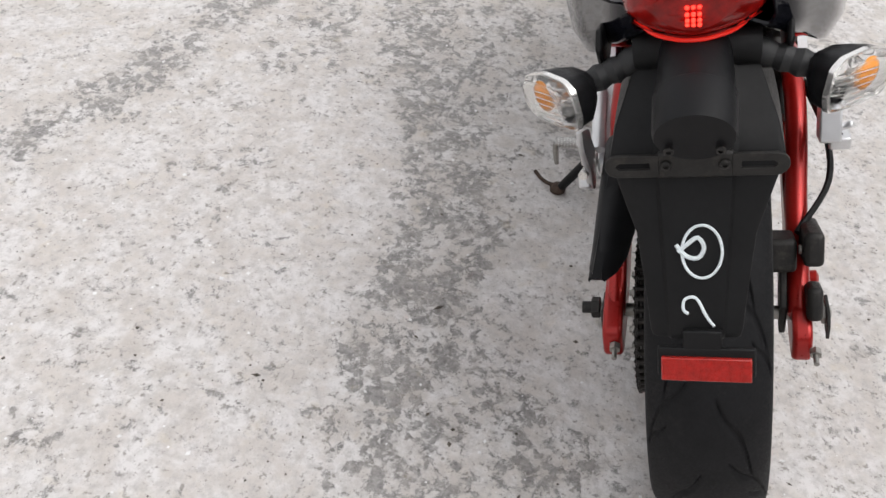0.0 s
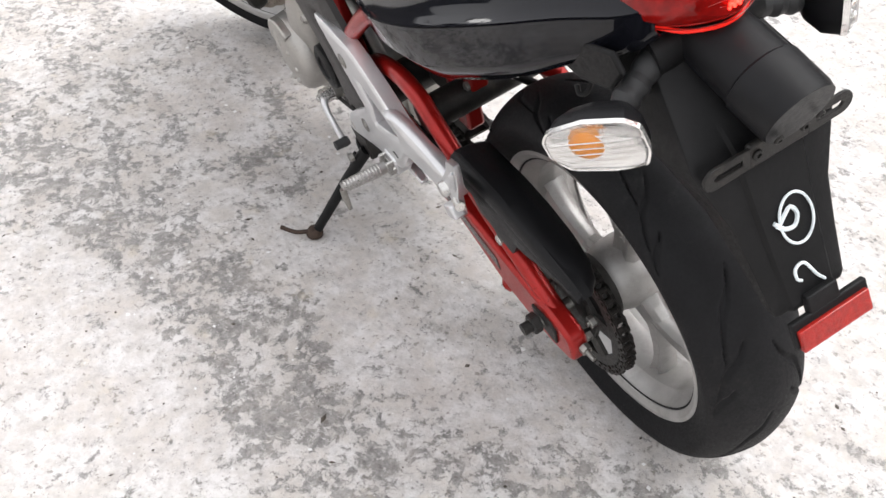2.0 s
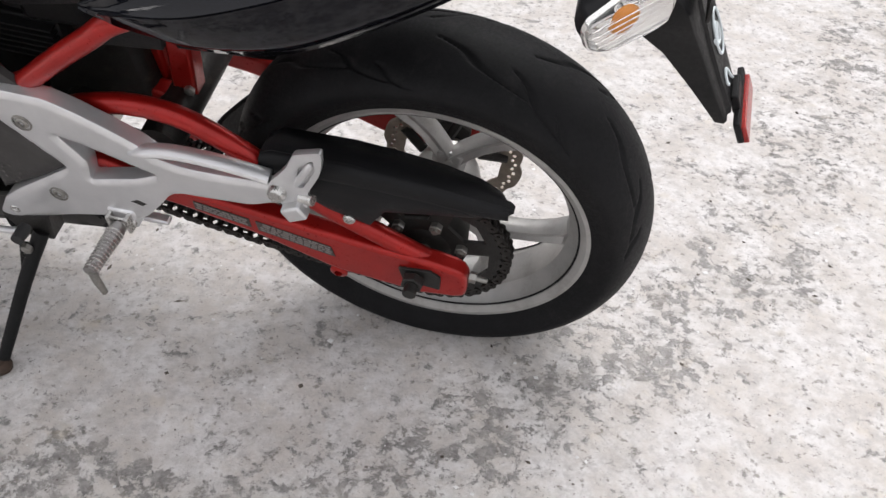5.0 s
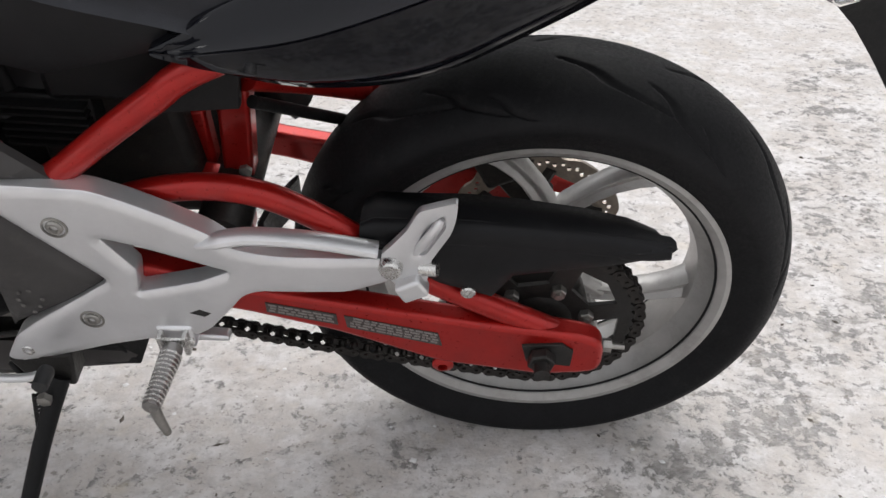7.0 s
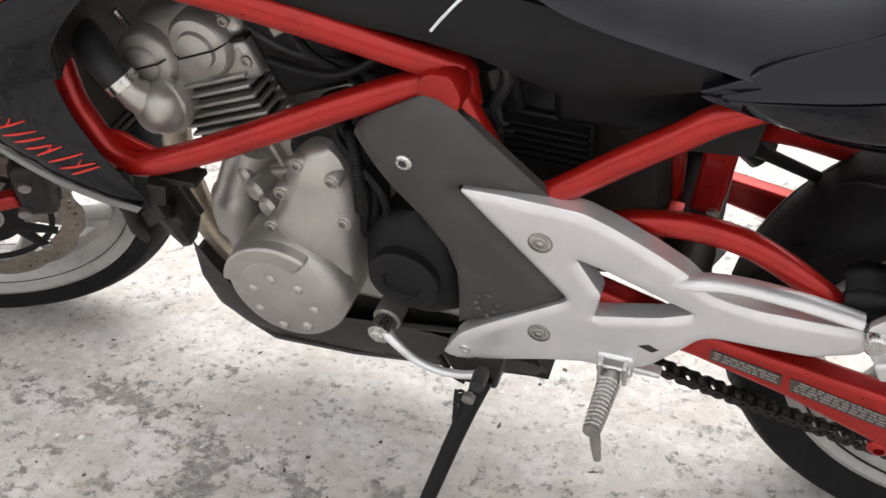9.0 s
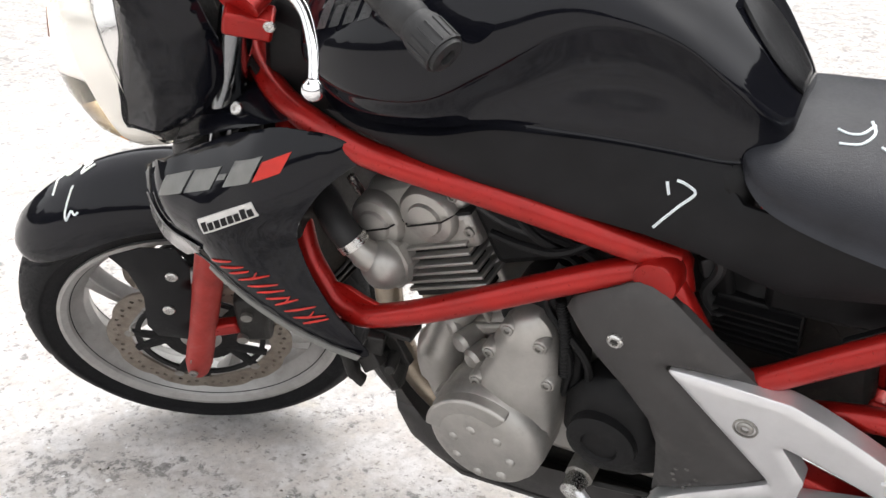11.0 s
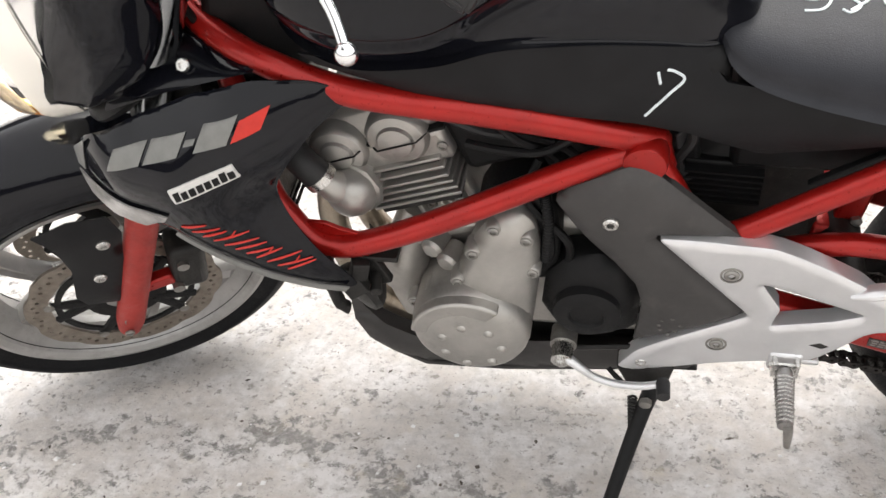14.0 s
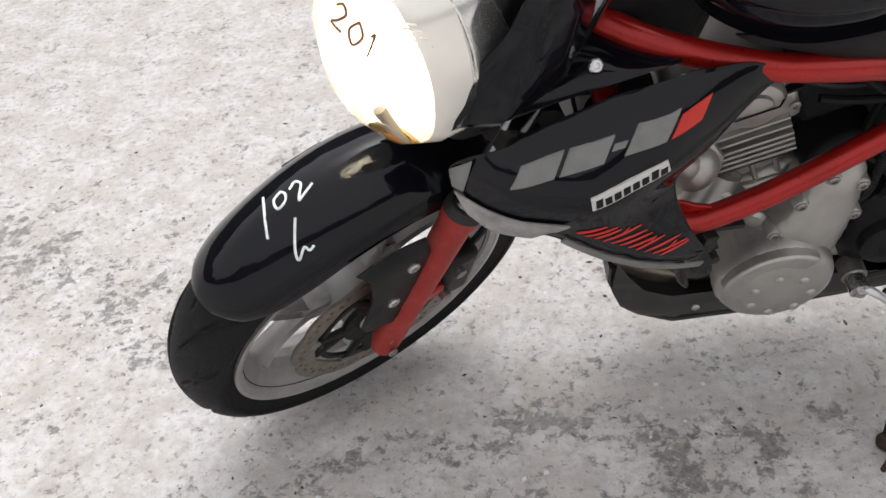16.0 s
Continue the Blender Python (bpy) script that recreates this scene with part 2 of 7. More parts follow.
def joined(*pieces):
    """Several (verts, faces) in one."""
    verts, faces = [], []
    for v, f in pieces:
        n = len(verts)
        verts += list(v)
        faces += [[i + n for i in some] for some in f]
    return verts, faces


def curve(points, steps=6, closed=False):
    """A smooth line through the points."""
    p = [Vector(q) for q in points]
    n = len(p)
    out = []
    for i in range(n if closed else n - 1):
        a, b, c, d = (p[(i + k) % n] if closed else p[min(max(i + k, 0), n - 1)] for k in (-1, 0, 1, 2))
        for s in range(steps):
            t = s / steps
            out.append(0.5 * (2 * b + (c - a) * t + (2 * a - 5 * b + 4 * c - d) * t * t + (3 * b - a - 3 * c + d) * t ** 3))
    return out if closed else out + [p[-1]]


def sweep(points, radius, n=14, caps=True, flat=1.0, up=None):
    """A tube along a line; radius may be one for each point. flat squeezes it across the way given by up."""
    p = [Vector(q) for q in points]
    radii = radius if isinstance(radius, (list, tuple)) else [radius] * len(p)
    verts, faces = [], []
    side = None
    for i, q in enumerate(p):
        ahead = (p[min(i + 1, len(p) - 1)] - p[max(i - 1, 0)]).normalized()
        if side is None:
            side = Vector(up) if up else (Vector((0, 0, 1)) if abs(ahead.z) < 0.9 else Vector((1, 0, 0)))
        side = (side - ahead * side.dot(ahead)).normalized()
        other = ahead.cross(side)
        for k in range(n):
            a = 2 * math.pi * k / n
            verts.append(q + radii[i] * (math.cos(a) * side * flat + math.sin(a) * other))
    for i in range(len(p) - 1):
        for k in range(n):
            faces.append([i * n + k, i * n + (k + 1) % n, (i + 1) * n + (k + 1) % n, (i + 1) * n + k])
    if caps:
        faces += [list(range(n))[::-1], [(len(p) - 1) * n + k for k in range(n)]]
    return verts, faces


def rod(a, b, r, n=16):
    return sweep([a, b], r, n)


def lathe(profile, centre, axis=(0, 1, 0), n=48, closed=False):
    """A turned shape: profile of (radius, height along the axis)."""
    axis = Vector(axis).normalized()
    one = axis.orthogonal().normalized()
    two = axis.cross(one)
    c = Vector(centre)
    verts = [c + axis * h + r * (math.cos(2 * math.pi * k / n) * one + math.sin(2 * math.pi * k / n) * two) for r, h in profile for k in range(n)]
    rows = len(profile)
    faces = [[i * n + k, i * n + (k + 1) % n, ((i + 1) % rows) * n + (k + 1) % n, ((i + 1) % rows) * n + k]
             for i in range(rows if closed else rows - 1) for k in range(n)]
    if not closed:
        faces += [list(range(n)), [(rows - 1) * n + k for k in range(n)]]
    return verts, faces


def loft(rings, closed=True, caps=True):
    n = len(rings[0])
    verts = [Vector(v) for ring in rings for v in ring]
    faces = [[i * n + k, i * n + (k + 1) % n, (i + 1) * n + (k + 1) % n, (i + 1) * n + k]
             for i in range(len(rings) - 1) for k in range(n if closed else n - 1)]
    if caps and closed:
        faces += [list(range(n)), [(len(rings) - 1) * n + k for k in range(n)]]
    return verts, faces


def smooth_loft(sections, along=4, around=4):
    """A skin over closed sections, made smooth both ways."""
    rings = [curve(s, around, True) for s in sections]
    lines = [curve([r[k] for r in rings], along) for k in range(len(rings[0]))]
    return loft([[line[i] for line in lines] for i in range(len(lines[0]))])


def skin(verts, faces, origin, way):
    """Finds where a ray, from origin(p, q) along way, meets a mesh."""
    from mathutils.bvhtree import BVHTree
    tree = BVHTree.FromPolygons([Vector(v) for v in verts], faces)

    def at(p, q):
        hit = tree.ray_cast(Vector(origin(p, q)), Vector(way))[0]
        return hit if hit else Vector(origin(p, q)) + Vector(way)
    return at


def inside(p, poly):
    hit = False
    for (x1, y1), (x2, y2) in zip(poly, poly[1:] + poly[:1]):
        if (y1 > p[1]) != (y2 > p[1]) and p[0] < (x2 - x1) * (p[1] - y1) / (y2 - y1) + x1:
            hit = not hit
    return hit


def edge_gap(p, poly):
    best = 9.0
    for (x1, y1), (x2, y2) in zip(poly, poly[1:] + poly[:1]):
        dx, dy = x2 - x1, y2 - y1
        t = max(0, min(1, ((p[0] - x1) * dx + (p[1] - y1) * dy) / (dx * dx + dy * dy + 1e-12)))
        best = min(best, math.hypot(p[0] - x1 - t * dx, p[1] - y1 - t * dy))
    return best


def panel(outline, depth, holes=(), thick=0.004, spacing=0.02, rounding=0.0, soft=0.012):
    """A sheet with thickness in the plane x, z. depth(x, z) gives the outer face's y; towards the rim it sinks by rounding."""
    loops = [[tuple(p) for p in outline]] + [[tuple(p) for p in h] for h in holes]
    pts, edges = [], []
    for loop in loops:
        fine = []
        for a, b in zip(loop, loop[1:] + loop[:1]):
            k = max(1, int(math.dist(a, b) / spacing))
            fine += [(a[0] + (b[0] - a[0]) * i / k, a[1] + (b[1] - a[1]) * i / k) for i in range(k)]
        s = len(pts)
        pts += fine
        edges += [(s + i, s + (i + 1) % len(fine)) for i in range(len(fine))]
    rim = len(pts)

    def within(p):
        return inside(p, loops[0]) and not any(inside(p, h) for h in loops[1:])

    xs, zs = [p[0] for p in loops[0]], [p[1] for p in loops[0]]
    row, z = 0, min(zs) + spacing * 0.5
    while z < max(zs):
        x = min(xs) + spacing * (0.5 if row % 2 else 0.0)
        while x < max(xs):
            if within((x, z)) and min(edge_gap((x, z), h) for h in loops) > spacing * 0.45:
                pts.append((x, z))
            x += spacing
        row, z = row + 1, z + spacing * 0.87
    from mathutils.geometry import delaunay_2d_cdt
    flat, _, tris, _, _, _ = delaunay_2d_cdt([Vector(p) for p in pts], edges, [], 0, 1e-6)
    tris = [t for t in tris if within(tuple(sum((flat[i] for i in t), Vector((0, 0))) / 3))]
    front, back = [], []
    for p in flat:
        y = depth(p.x, p.y)
        d = min(edge_gap(p, h) for h in loops)
        sink = rounding * (1 - min(1, d / soft)) ** 2 if rounding else 0.0
        front.append((p.x, y - sink, p.y))
        back.append((p.x, y - thick, p.y))
    n = len(flat)
    faces = [list(t) for t in tris] + [[i + n for i in t][::-1] for t in tris]
    count = {}
    for t in tris:
        for a, b in zip(t, list(t[1:]) + [t[0]]):
            count[(a, b)] = True
    for a, b in count:
        if (b, a) not in count:
            faces.append([b, a, a + n, b + n])
    return front + back, faces


def spread(controls, soft=2e-5):
    """A smooth height over x, z through a few known places (x, z, y): a thin bent plate."""
    c = np.array(controls, float)

    def bend(d2):
        return 0.5 * d2 * np.log(d2 + 1e-12)

    n = len(c)
    a = np.zeros((n + 3, n + 3))
    a[:n, :n] = bend(((c[:, None, :2] - c[None, :, :2]) ** 2).sum(-1)) + soft * np.eye(n)
    a[:n, n:] = np.c_[np.ones(n), c[:, :2]]
    a[n:, :n] = a[:n, n:].T
    w = np.linalg.solve(a, np.r_[c[:, 2], 0, 0, 0])

    def at(x, z):
        return float(bend((c[:, 0] - x) ** 2 + (c[:, 1] - z) ** 2) @ w[:n] + w[n] + w[n + 1] * x + w[n + 2] * z)
    return at


def block(centre, size, turn=(0, 0, 0)):
    m = pose(*centre, *turn)
    verts = [m @ Vector((sx * size[0] / 2, sy * size[1] / 2, sz * size[2] / 2)) for sx in (-1, 1) for sy in (-1, 1) for sz in (-1, 1)]
    return verts, [[0, 1, 3, 2], [4, 6, 7, 5], [0, 4, 5, 1], [2, 3, 7, 6], [0, 2, 6, 4], [1, 5, 7, 3]]


def bolt(name, at, way, r, mat, parent, m=None):
    """A round-headed screw with a six-sided socket."""
    head = lathe([(r * 0.2, 0.0), (r, 0.0), (r, r * 0.35), (r * 0.8, r * 0.55), (r * 0.5, r * 0.55), (r * 0.45, r * 0.15), (0.0003, r * 0.15)], at, way, 12)
    return make(name, *head, mat, parent, m=m, sharp=30)


def hex_nut(name, at, way, r, high, mat, parent, m=None):
    body = lathe([(r * 0.9, 0.0), (r, high * 0.1), (r, high * 0.85), (r * 0.9, high), (r * 0.5, high), (r * 0.5, high * 1.4), (0.0003, high * 1.4)], at, way, 6)
    return make(name, *body, mat, parent, m=m, sharp=25)


def eased(loop, most=0.009):
    """The outline with its corners cut to small arcs."""
    out = []
    for p, q, r in zip(loop[-1:] + loop[:-1], loop, loop[1:] + loop[:1]):
        p, q, r = Vector(p), Vector(q), Vector(r)
        a, b = q + (p - q) * min(0.4, most / (p - q).length), q + (r - q) * min(0.4, most / (r - q).length)
        out += [tuple(a.lerp(q, t).lerp(q.lerp(b, t), t)) for t in (0.0, 0.33, 0.67, 1.0)]
    return out


# ---- ground ----
def build_ground():
    """One sheet to the horizon, finely meshed and slightly lumpy near the motorcycle."""
    near = [-1.6 + 0.022 * i for i in range(200)]
    far = [2.0, 2.6, 3.5, 5, 8, 13, 25, 60, 150, 400]
    xs = [0.8 - f for f in far[::-1] if 0.8 - f < near[0] - 0.1] + near + [0.8 + f for f in far if 0.8 + f > near[-1] + 0.1]
    ys = [0.2 - f for f in far[::-1] if 0.2 - f < -1.9] + [-1.8 + 0.022 * i for i in range(182)] + [0.2 + f for f in far if 0.2 + f > 2.3]
    tracks = [  # centre line points, half width, strength
        ([(2.4, 1.05), (1.42, 0.85), (0.88, 0.66), (0.70, 0.62), (0.45, 0.57), (0.23, 0.565), (0.0, 0.55), (-0.25, 0.48), (-0.9, 0.40)], 0.145, 1.1),
        ([(1.7, 1.22), (1.24, 1.35), (0.78, 1.44), (0.41, 1.56), (-0.4, 1.8)], 0.10, 0.95),
        ([(0.08, 0.46), (-0.07, 0.36), (-0.20, 0.16), (-0.38, -0.02), (-0.55, -0.25)], 0.13, 0.8),
        ([(-0.45, -0.1), (-0.62, -0.6), (-0.9, -1.5)], 0.12, 0.6),
        ([(1.78, -0.08), (2.16, -0.31), (2.65, -0.75)], 0.15, 0.85),
        ([(1.62, 0.34), (1.34, 0.26), (1.08, 0.22), (0.99, 0.27), (0.93, 0.37)], 0.06, 0.75),
        ([(1.53, -4.84), (1.1, -4.2)], 0.25, 0.9),
        ([(1.16, 0.50), (1.0, 0.42), (0.85, 0.36)], 0.10, 0.75),
        ([(2.3, 0.62), (1.5, 0.56), (1.15, 0.66)], 0.22, 0.75),
        ([(2.1, 1.35), (1.6, 1.15), (1.0, 1.08)], 0.16, 0.6),
        ([(0.64, 0.11), (0.645, 0.112)], 0.022, 1.6),
        ([(0.82, 0.347), (0.825, 0.35)], 0.016, 1.5),
        ([(0.39, 0.24), (0.40, 0.245)], 0.012, 1.6),
    ]

    def worn(x, y):
        total = 0.0
        for line, half, power in tracks:
            best = 9.0
            for (x1, y1), (x2, y2) in zip(line, line[1:]):
                dx, dy = x2 - x1, y2 - y1
                t = max(0, min(1, ((x - x1) * dx + (y - y1) * dy) / (dx * dx + dy * dy)))
                best = min(best, math.hypot(x - x1 - t * dx, y - y1 - t * dy))
            total = max(total, power * max(0.0, 1 - (best / half) ** 4))
        return total

    verts, wear = [], []
    for y in ys:
        for x in xs:
            close = abs(x - 0.8) < 3 and abs(y - 0.2) < 3
            w = worn(x, y) if close else 0.45
            w += -0.08 + 0.34 * noise.noise(Vector((x * 2.2, y * 2.2, 3.0))) + 0.22 * noise.noise(Vector((x * 7, y * 7, 1.0)))
            lump = 0.004 * noise.noise(Vector((x * 14, y * 14, 0))) + 0.005 * noise.noise(Vector((x * 4, y * 4, 5)))
            verts.append((x, y, (lump - 0.004) if close else -0.004))
            wear.append(w)
    n = len(xs)
    faces = [[j * n + i, j * n + i + 1, (j + 1) * n + i + 1, (j + 1) * n + i] for j in range(len(ys) - 1) for i in range(n - 1)]
    mesh = bpy.data.meshes.new("ground")
    mesh.from_pydata(verts, [], faces)
    mesh.shade_smooth()
    mesh.attributes.new("wear", "FLOAT", "POINT").data.foreach_set("value", wear)
    mesh.materials.append(ground_material())
    tagged(new("ground", mesh), "trodden dirty snow and ice over asphalt", "ground", kind="structure")


build_ground()


def build_crumbs(name, count, seed, small, large, mat, label, stretch):
    """Small loose lumps lying on the snow."""
    rng = random.Random(seed)
    verts, faces = [], []
    shape = [(1, 0, 0), (-1, 0, 0), (0, 1, 0), (0, -1, 0), (0, 0, 1), (0, 0, -1)]
    tris = [(0, 2, 4), (2, 1, 4), (1, 3, 4), (3, 0, 4), (2, 0, 5), (1, 2, 5), (3, 1, 5), (0, 3, 5)]
    for _ in range(count):
        x, y = rng.uniform(-0.7, 2.3), rng.uniform(-0.9, 1.7)
        r = small + (large - small) * rng.random() ** 3
        lump = 0.004 * noise.noise(Vector((x * 14, y * 14, 0))) + 0.005 * noise.noise(Vector((x * 4, y * 4, 5)))
        a, s, s0 = rng.uniform(0, 6.28), rng.uniform(0.6, stretch), len(verts)
        for p in shape:
            px, py, pz = (c * r * rng.uniform(0.7, 1.2) for c in p)
            px *= s
            verts.append((x + px * math.cos(a) - py * math.sin(a), y + px * math.sin(a) + py * math.cos(a), lump - 0.004 + 0.25 * r + 0.6 * pz))
        faces += [[s0 + i for i in t] for t in tris]
    ob = make(name, verts, faces, mat, sharp=80)
    tagged(ob, label, name.replace("_", " "), kind="stuff")


build_crumbs("snow_crumbs", 1200, 3, 0.0012, 0.0055, material("loose_snow", (0.74, 0.735, 0.73), 0.7, 0.0, 0.12, 60), "loose white crumbs of trodden snow", 1.4)
build_crumbs("dark_grit", 700, 8, 0.0012, 0.0048, material("dark_grit", (0.10, 0.085, 0.07), 0.8, 0.0, 0.5, 60), "dark grit and leaf bits on the snow", 2.4)


def build_backdrop():
    """Unseen dark ring far all round, added to darken reflections and close the place."""
    n, verts, faces = 96, [], []
    for k in range(n):
        a = 2 * math.pi * k / n
        high = 7.0 - 9.0 * min(0.35, math.sin(a)) + (2.5 - 2.5 * math.sin(a)) * noise.noise(Vector((4 * math.cos(a), 4 * math.sin(a), 2))) + 2.5 * noise.noise(Vector((17 * math.cos(a), 17 * math.sin(a), 7)))
        for z in (-0.5, high * 0.5, high):
            verts.append((34 * math.cos(a), 34 * math.sin(a), z))
    for k in range(n):
        for j in range(2):
            a, b = 3 * k + j, 3 * ((k + 1) % n) + j
            faces.append([a, b, b + 1, a + 1])
    ob = make("backdrop", verts, faces, material("dark_surround", (0.055, 0.054, 0.053), 0.9, 0.0, 0.5, 0.4))
    tagged(ob, "unseen dark ring added in place of far trees and buildings", "backdrop", kind="structure")


build_backdrop()


# ---- motorcycle: x ahead, y to its left, z up from the rear tyre's foot ----
bike = new("motorcycle")
bike.matrix_basis = pose(0, 0, 0, -14.6, 0, 0)
tagged(bike, "naked black motorcycle with red tubular frame on its side stand", "motorcycle")

RAKE = 24.5
STEER = (Matrix.Translation((0.022, 0.072, 0.017)) @ Matrix.Translation((1.507, 0, 0))
         @ Matrix.Rotation(radians(31.5), 4, Vector((-math.sin(radians(RAKE)), 0, math.cos(radians(RAKE)))))
         @ Matrix.Translation((-1.507, 0, 0)))


def mid(x):
    """The middle plane of frame and bodywork."""
    return 0.045 * max(0.0, x)


def other_side(points):
    return [(x, 2 * mid(x) - y, z) for x, y, z in points]


def tyre(name, parent, centre, outer, half, grooves, m=None):
    """A road tyre with curved grooves cut into its tread."""
    sec = curve([(0.212, -half * 0.66, 0), (0.230, -half * 0.76, 0), (0.25, -half * 0.90, 0), (outer - 0.040, -half * 0.975, 0), (outer - 0.023, -half * 0.84, 0),
                 (outer - 0.0075, -half * 0.5, 0), (outer, 0, 0), (outer - 0.0075, half * 0.5, 0), (outer - 0.023, half * 0.84, 0),
                 (outer - 0.040, half * 0.975, 0), (0.25, half * 0.90, 0), (0.230, half * 0.76, 0), (0.212, half * 0.66, 0)], 18)
    n = 720
    pitch = 2 * math.pi / grooves
    c = Vector(centre)
    verts = []
    for q in sec:
        r, y = q.x, q.y
        v = abs(y) / half
        for k in range(n):
            a = 2 * math.pi * k / n
            cut = 0.0
            if 0.06 < v < 0.95 and r > outer - 0.046:
                for shift, lo, hi, long in ((0.0, 0.08, 0.70, 0.15), (0.42, 0.30, 0.90, 0.10), (0.72, 0.62, 0.94, 0.05)):
                    if lo < v < hi:
                        f = (v - lo) / (hi - lo)
                        s = a * outer / (pitch * outer) - (0.5 if y < 0 else 0.0) - shift - long * (f ** 1.5 + 0.10 * math.sin(6.28 * f)) / (pitch * outer)
                        slope = long * 1.4 * f ** 0.5 / ((hi - lo) * half)
                        d = abs(s - round(s)) * pitch * outer / math.hypot(1, slope)
                        cut = max(cut, min(1, max(0, 1.45 - d / 0.0024)) * min(1, f / 0.08, (1 - f) / 0.10))
            rr = r - 0.0040 * cut
            verts.append(c + Vector((rr * math.cos(a), y, rr * math.sin(a))))
    rows = len(sec)
    faces = [[i * n + k, i * n + (k + 1) % n, (i + 1) * n + (k + 1) % n, (i + 1) * n + k] for i in range(rows - 1) for k in range(n)]
    return make(name, verts, faces, RUBBER, parent, sharp=60, m=m)


def rim(name, centre, half, parent, phase, m=None):
    """A cast wheel: barrel with flanges, hub and three forked spokes."""
    barrel = lathe([(0.231, half), (0.231, half - 0.005), (0.222, half - 0.010), (0.217, half - 0.024), (0.205, half - 0.034), (0.200, 0),
                    (0.205, -half + 0.034), (0.217, -half + 0.024), (0.222, -half + 0.010), (0.231, -half + 0.005), (0.231, -half), (0.225, -half),
                    (0.216, -half + 0.006), (0.209, -half + 0.022), (0.196, -half + 0.034), (0.191, 0), (0.196, half - 0.034), (0.209, half - 0.022),
                    (0.216, half - 0.006), (0.225, half)], centre, (0, 1, 0), 96, True)
    c = Vector(centre)
    wheel = make(name, *barrel, RIM, parent, "grey painted cast alloy wheel", m=m, sharp=30)
    hub = lathe([(0.018, 0.068), (0.034, 0.066), (0.046, 0.055), (0.056, 0.028), (0.058, 0), (0.056, -0.028), (0.046, -0.055), (0.034, -0.066), (0.018, -0.068)], centre, (0, 1, 0), 40)
    make("hub", *hub, RIM, wheel, m=m)
    for k in range(3):
        a0 = radians(phase + 120 * k)

        def at(r, a, y):
            return c + Vector((-r * math.sin(a0 + a), y, r * math.cos(a0 + a)))

        pieces = []
        stem = [(0.045, 0.030, 0.020), (0.075, 0.026, 0.017), (0.103, 0.026, 0.015)]
        rings = []
        for r, w, h in stem:
            ring = [(w, h * 0.5), (w * 0.6, h), (0.0, h * 0.72), (-w * 0.6, h), (-w, h * 0.5), (-w, -h * 0.5), (-w * 0.6, -h), (0, -h), (w * 0.6, -h), (w, -h * 0.5)]
            rings.append([at(r, math.atan2(t, r), y) for t, y in ring])
        pieces.append(loft(rings))
        for side in (-1, 1):
            rings = []
            for s in range(6):
                f = s / 5
                r = 0.086 + (0.198 - 0.086) * f
                ang = side * radians(3 + 27 * f ** 0.85)
                w = 0.016 - 0.002 * math.sin(f * math.pi) + 0.006 * f ** 4
                h = 0.015 + 0.004 * f ** 3
                ring = [(w, h * 0.4), (w * 0.65, h), (0, h * 0.62), (-w * 0.65, h), (-w, h * 0.4), (-w, -h * 0.4), (-w * 0.65, -h), (w * 0.65, -h), (w, -h * 0.4)]
                rings.append([at(r, ang + t / r, y) for t, y in ring])
            pieces.append(loft(rings))
        make("spoke", *joined(*pieces), RIM, wheel, m=m, sharp=32, bevel=0.0015)
    return wheel


def brake_disc(name, centre, outer, inner, parent, m=None, face=1):
    """A wavy-edged brake disc with rows of drilled holes."""
    petals, verts, faces = 10, [], []
    ring_n, holes = 240, []
    cx, cy, cz = centre
    outline = []
    for k in range(ring_n):
        a = 2 * math.pi * k / ring_n
        r = outer - 0.0055 * (0.5 + 0.5 * math.cos(petals * a)) ** 3
        outline.append((cx + r * math.cos(a), cz + r * math.sin(a)))
    inner_loop = []
    for k in range(120):
        a = 2 * math.pi * k / 120
        r = inner + 0.004 * (0.5 + 0.5 * math.cos(petals * a + 1.5)) ** 2
        inner_loop.append((cx + r * math.cos(a), cz + r * math.sin(a)))
    for k in range(30):
        a = 2 * math.pi * k / 30
        for j, r in enumerate((outer - 0.013, (outer + inner) / 2 + 0.0005)):
            b = a + 0.105 * j
            holes.append([(cx + r * math.cos(b) + 0.0036 * math.cos(t), cz + r * math.sin(b) + 0.0036 * math.sin(t)) for t in (0.0, 1.05, 2.09, 3.14, 4.19, 5.24)])
    v, f = drilled(outline, [inner_loop] + holes, cy, 0.0045)
    return make(name, v, f, BRONZE, parent, "drilled petal brake disc", m=m, sharp=30)


def drilled(outline, holes, y, thick):
    """A flat plate with holes, its rim only triangulated."""
    from mathutils.geometry import delaunay_2d_cdt
    pts, edges = [], []
    for loop in [outline] + holes:
        s = len(pts)
        pts += loop
        edges += [(s + i, s + (i + 1) % len(loop)) for i in range(len(loop))]
    flat, _, tris, _, _, _ = delaunay_2d_cdt([Vector(p) for p in pts], edges, [], 0, 1e-6)

    def solid(t):
        p = tuple(sum((flat[i] for i in t), Vector((0, 0))) / 3)
        if not inside(p, outline):
            return False
        return not any(abs(p[0] - h[0][0]) < 0.3 and inside(p, h) for h in holes)

    tris = [t for t in tris if solid(t)]
    n = len(flat)
    verts = [(p.x, y + thick / 2, p.y) for p in flat] + [(p.x, y - thick / 2, p.y) for p in flat]
    faces = [list(t) for t in tris] + [[i + n for i in t][::-1] for t in tris]
    count = {(a, b) for t in tris for a, b in zip(t, list(t[1:]) + [t[0]])}
    faces += [[b, a, a + n, b + n] for a, b in count if (b, a) not in count]
    return verts, faces


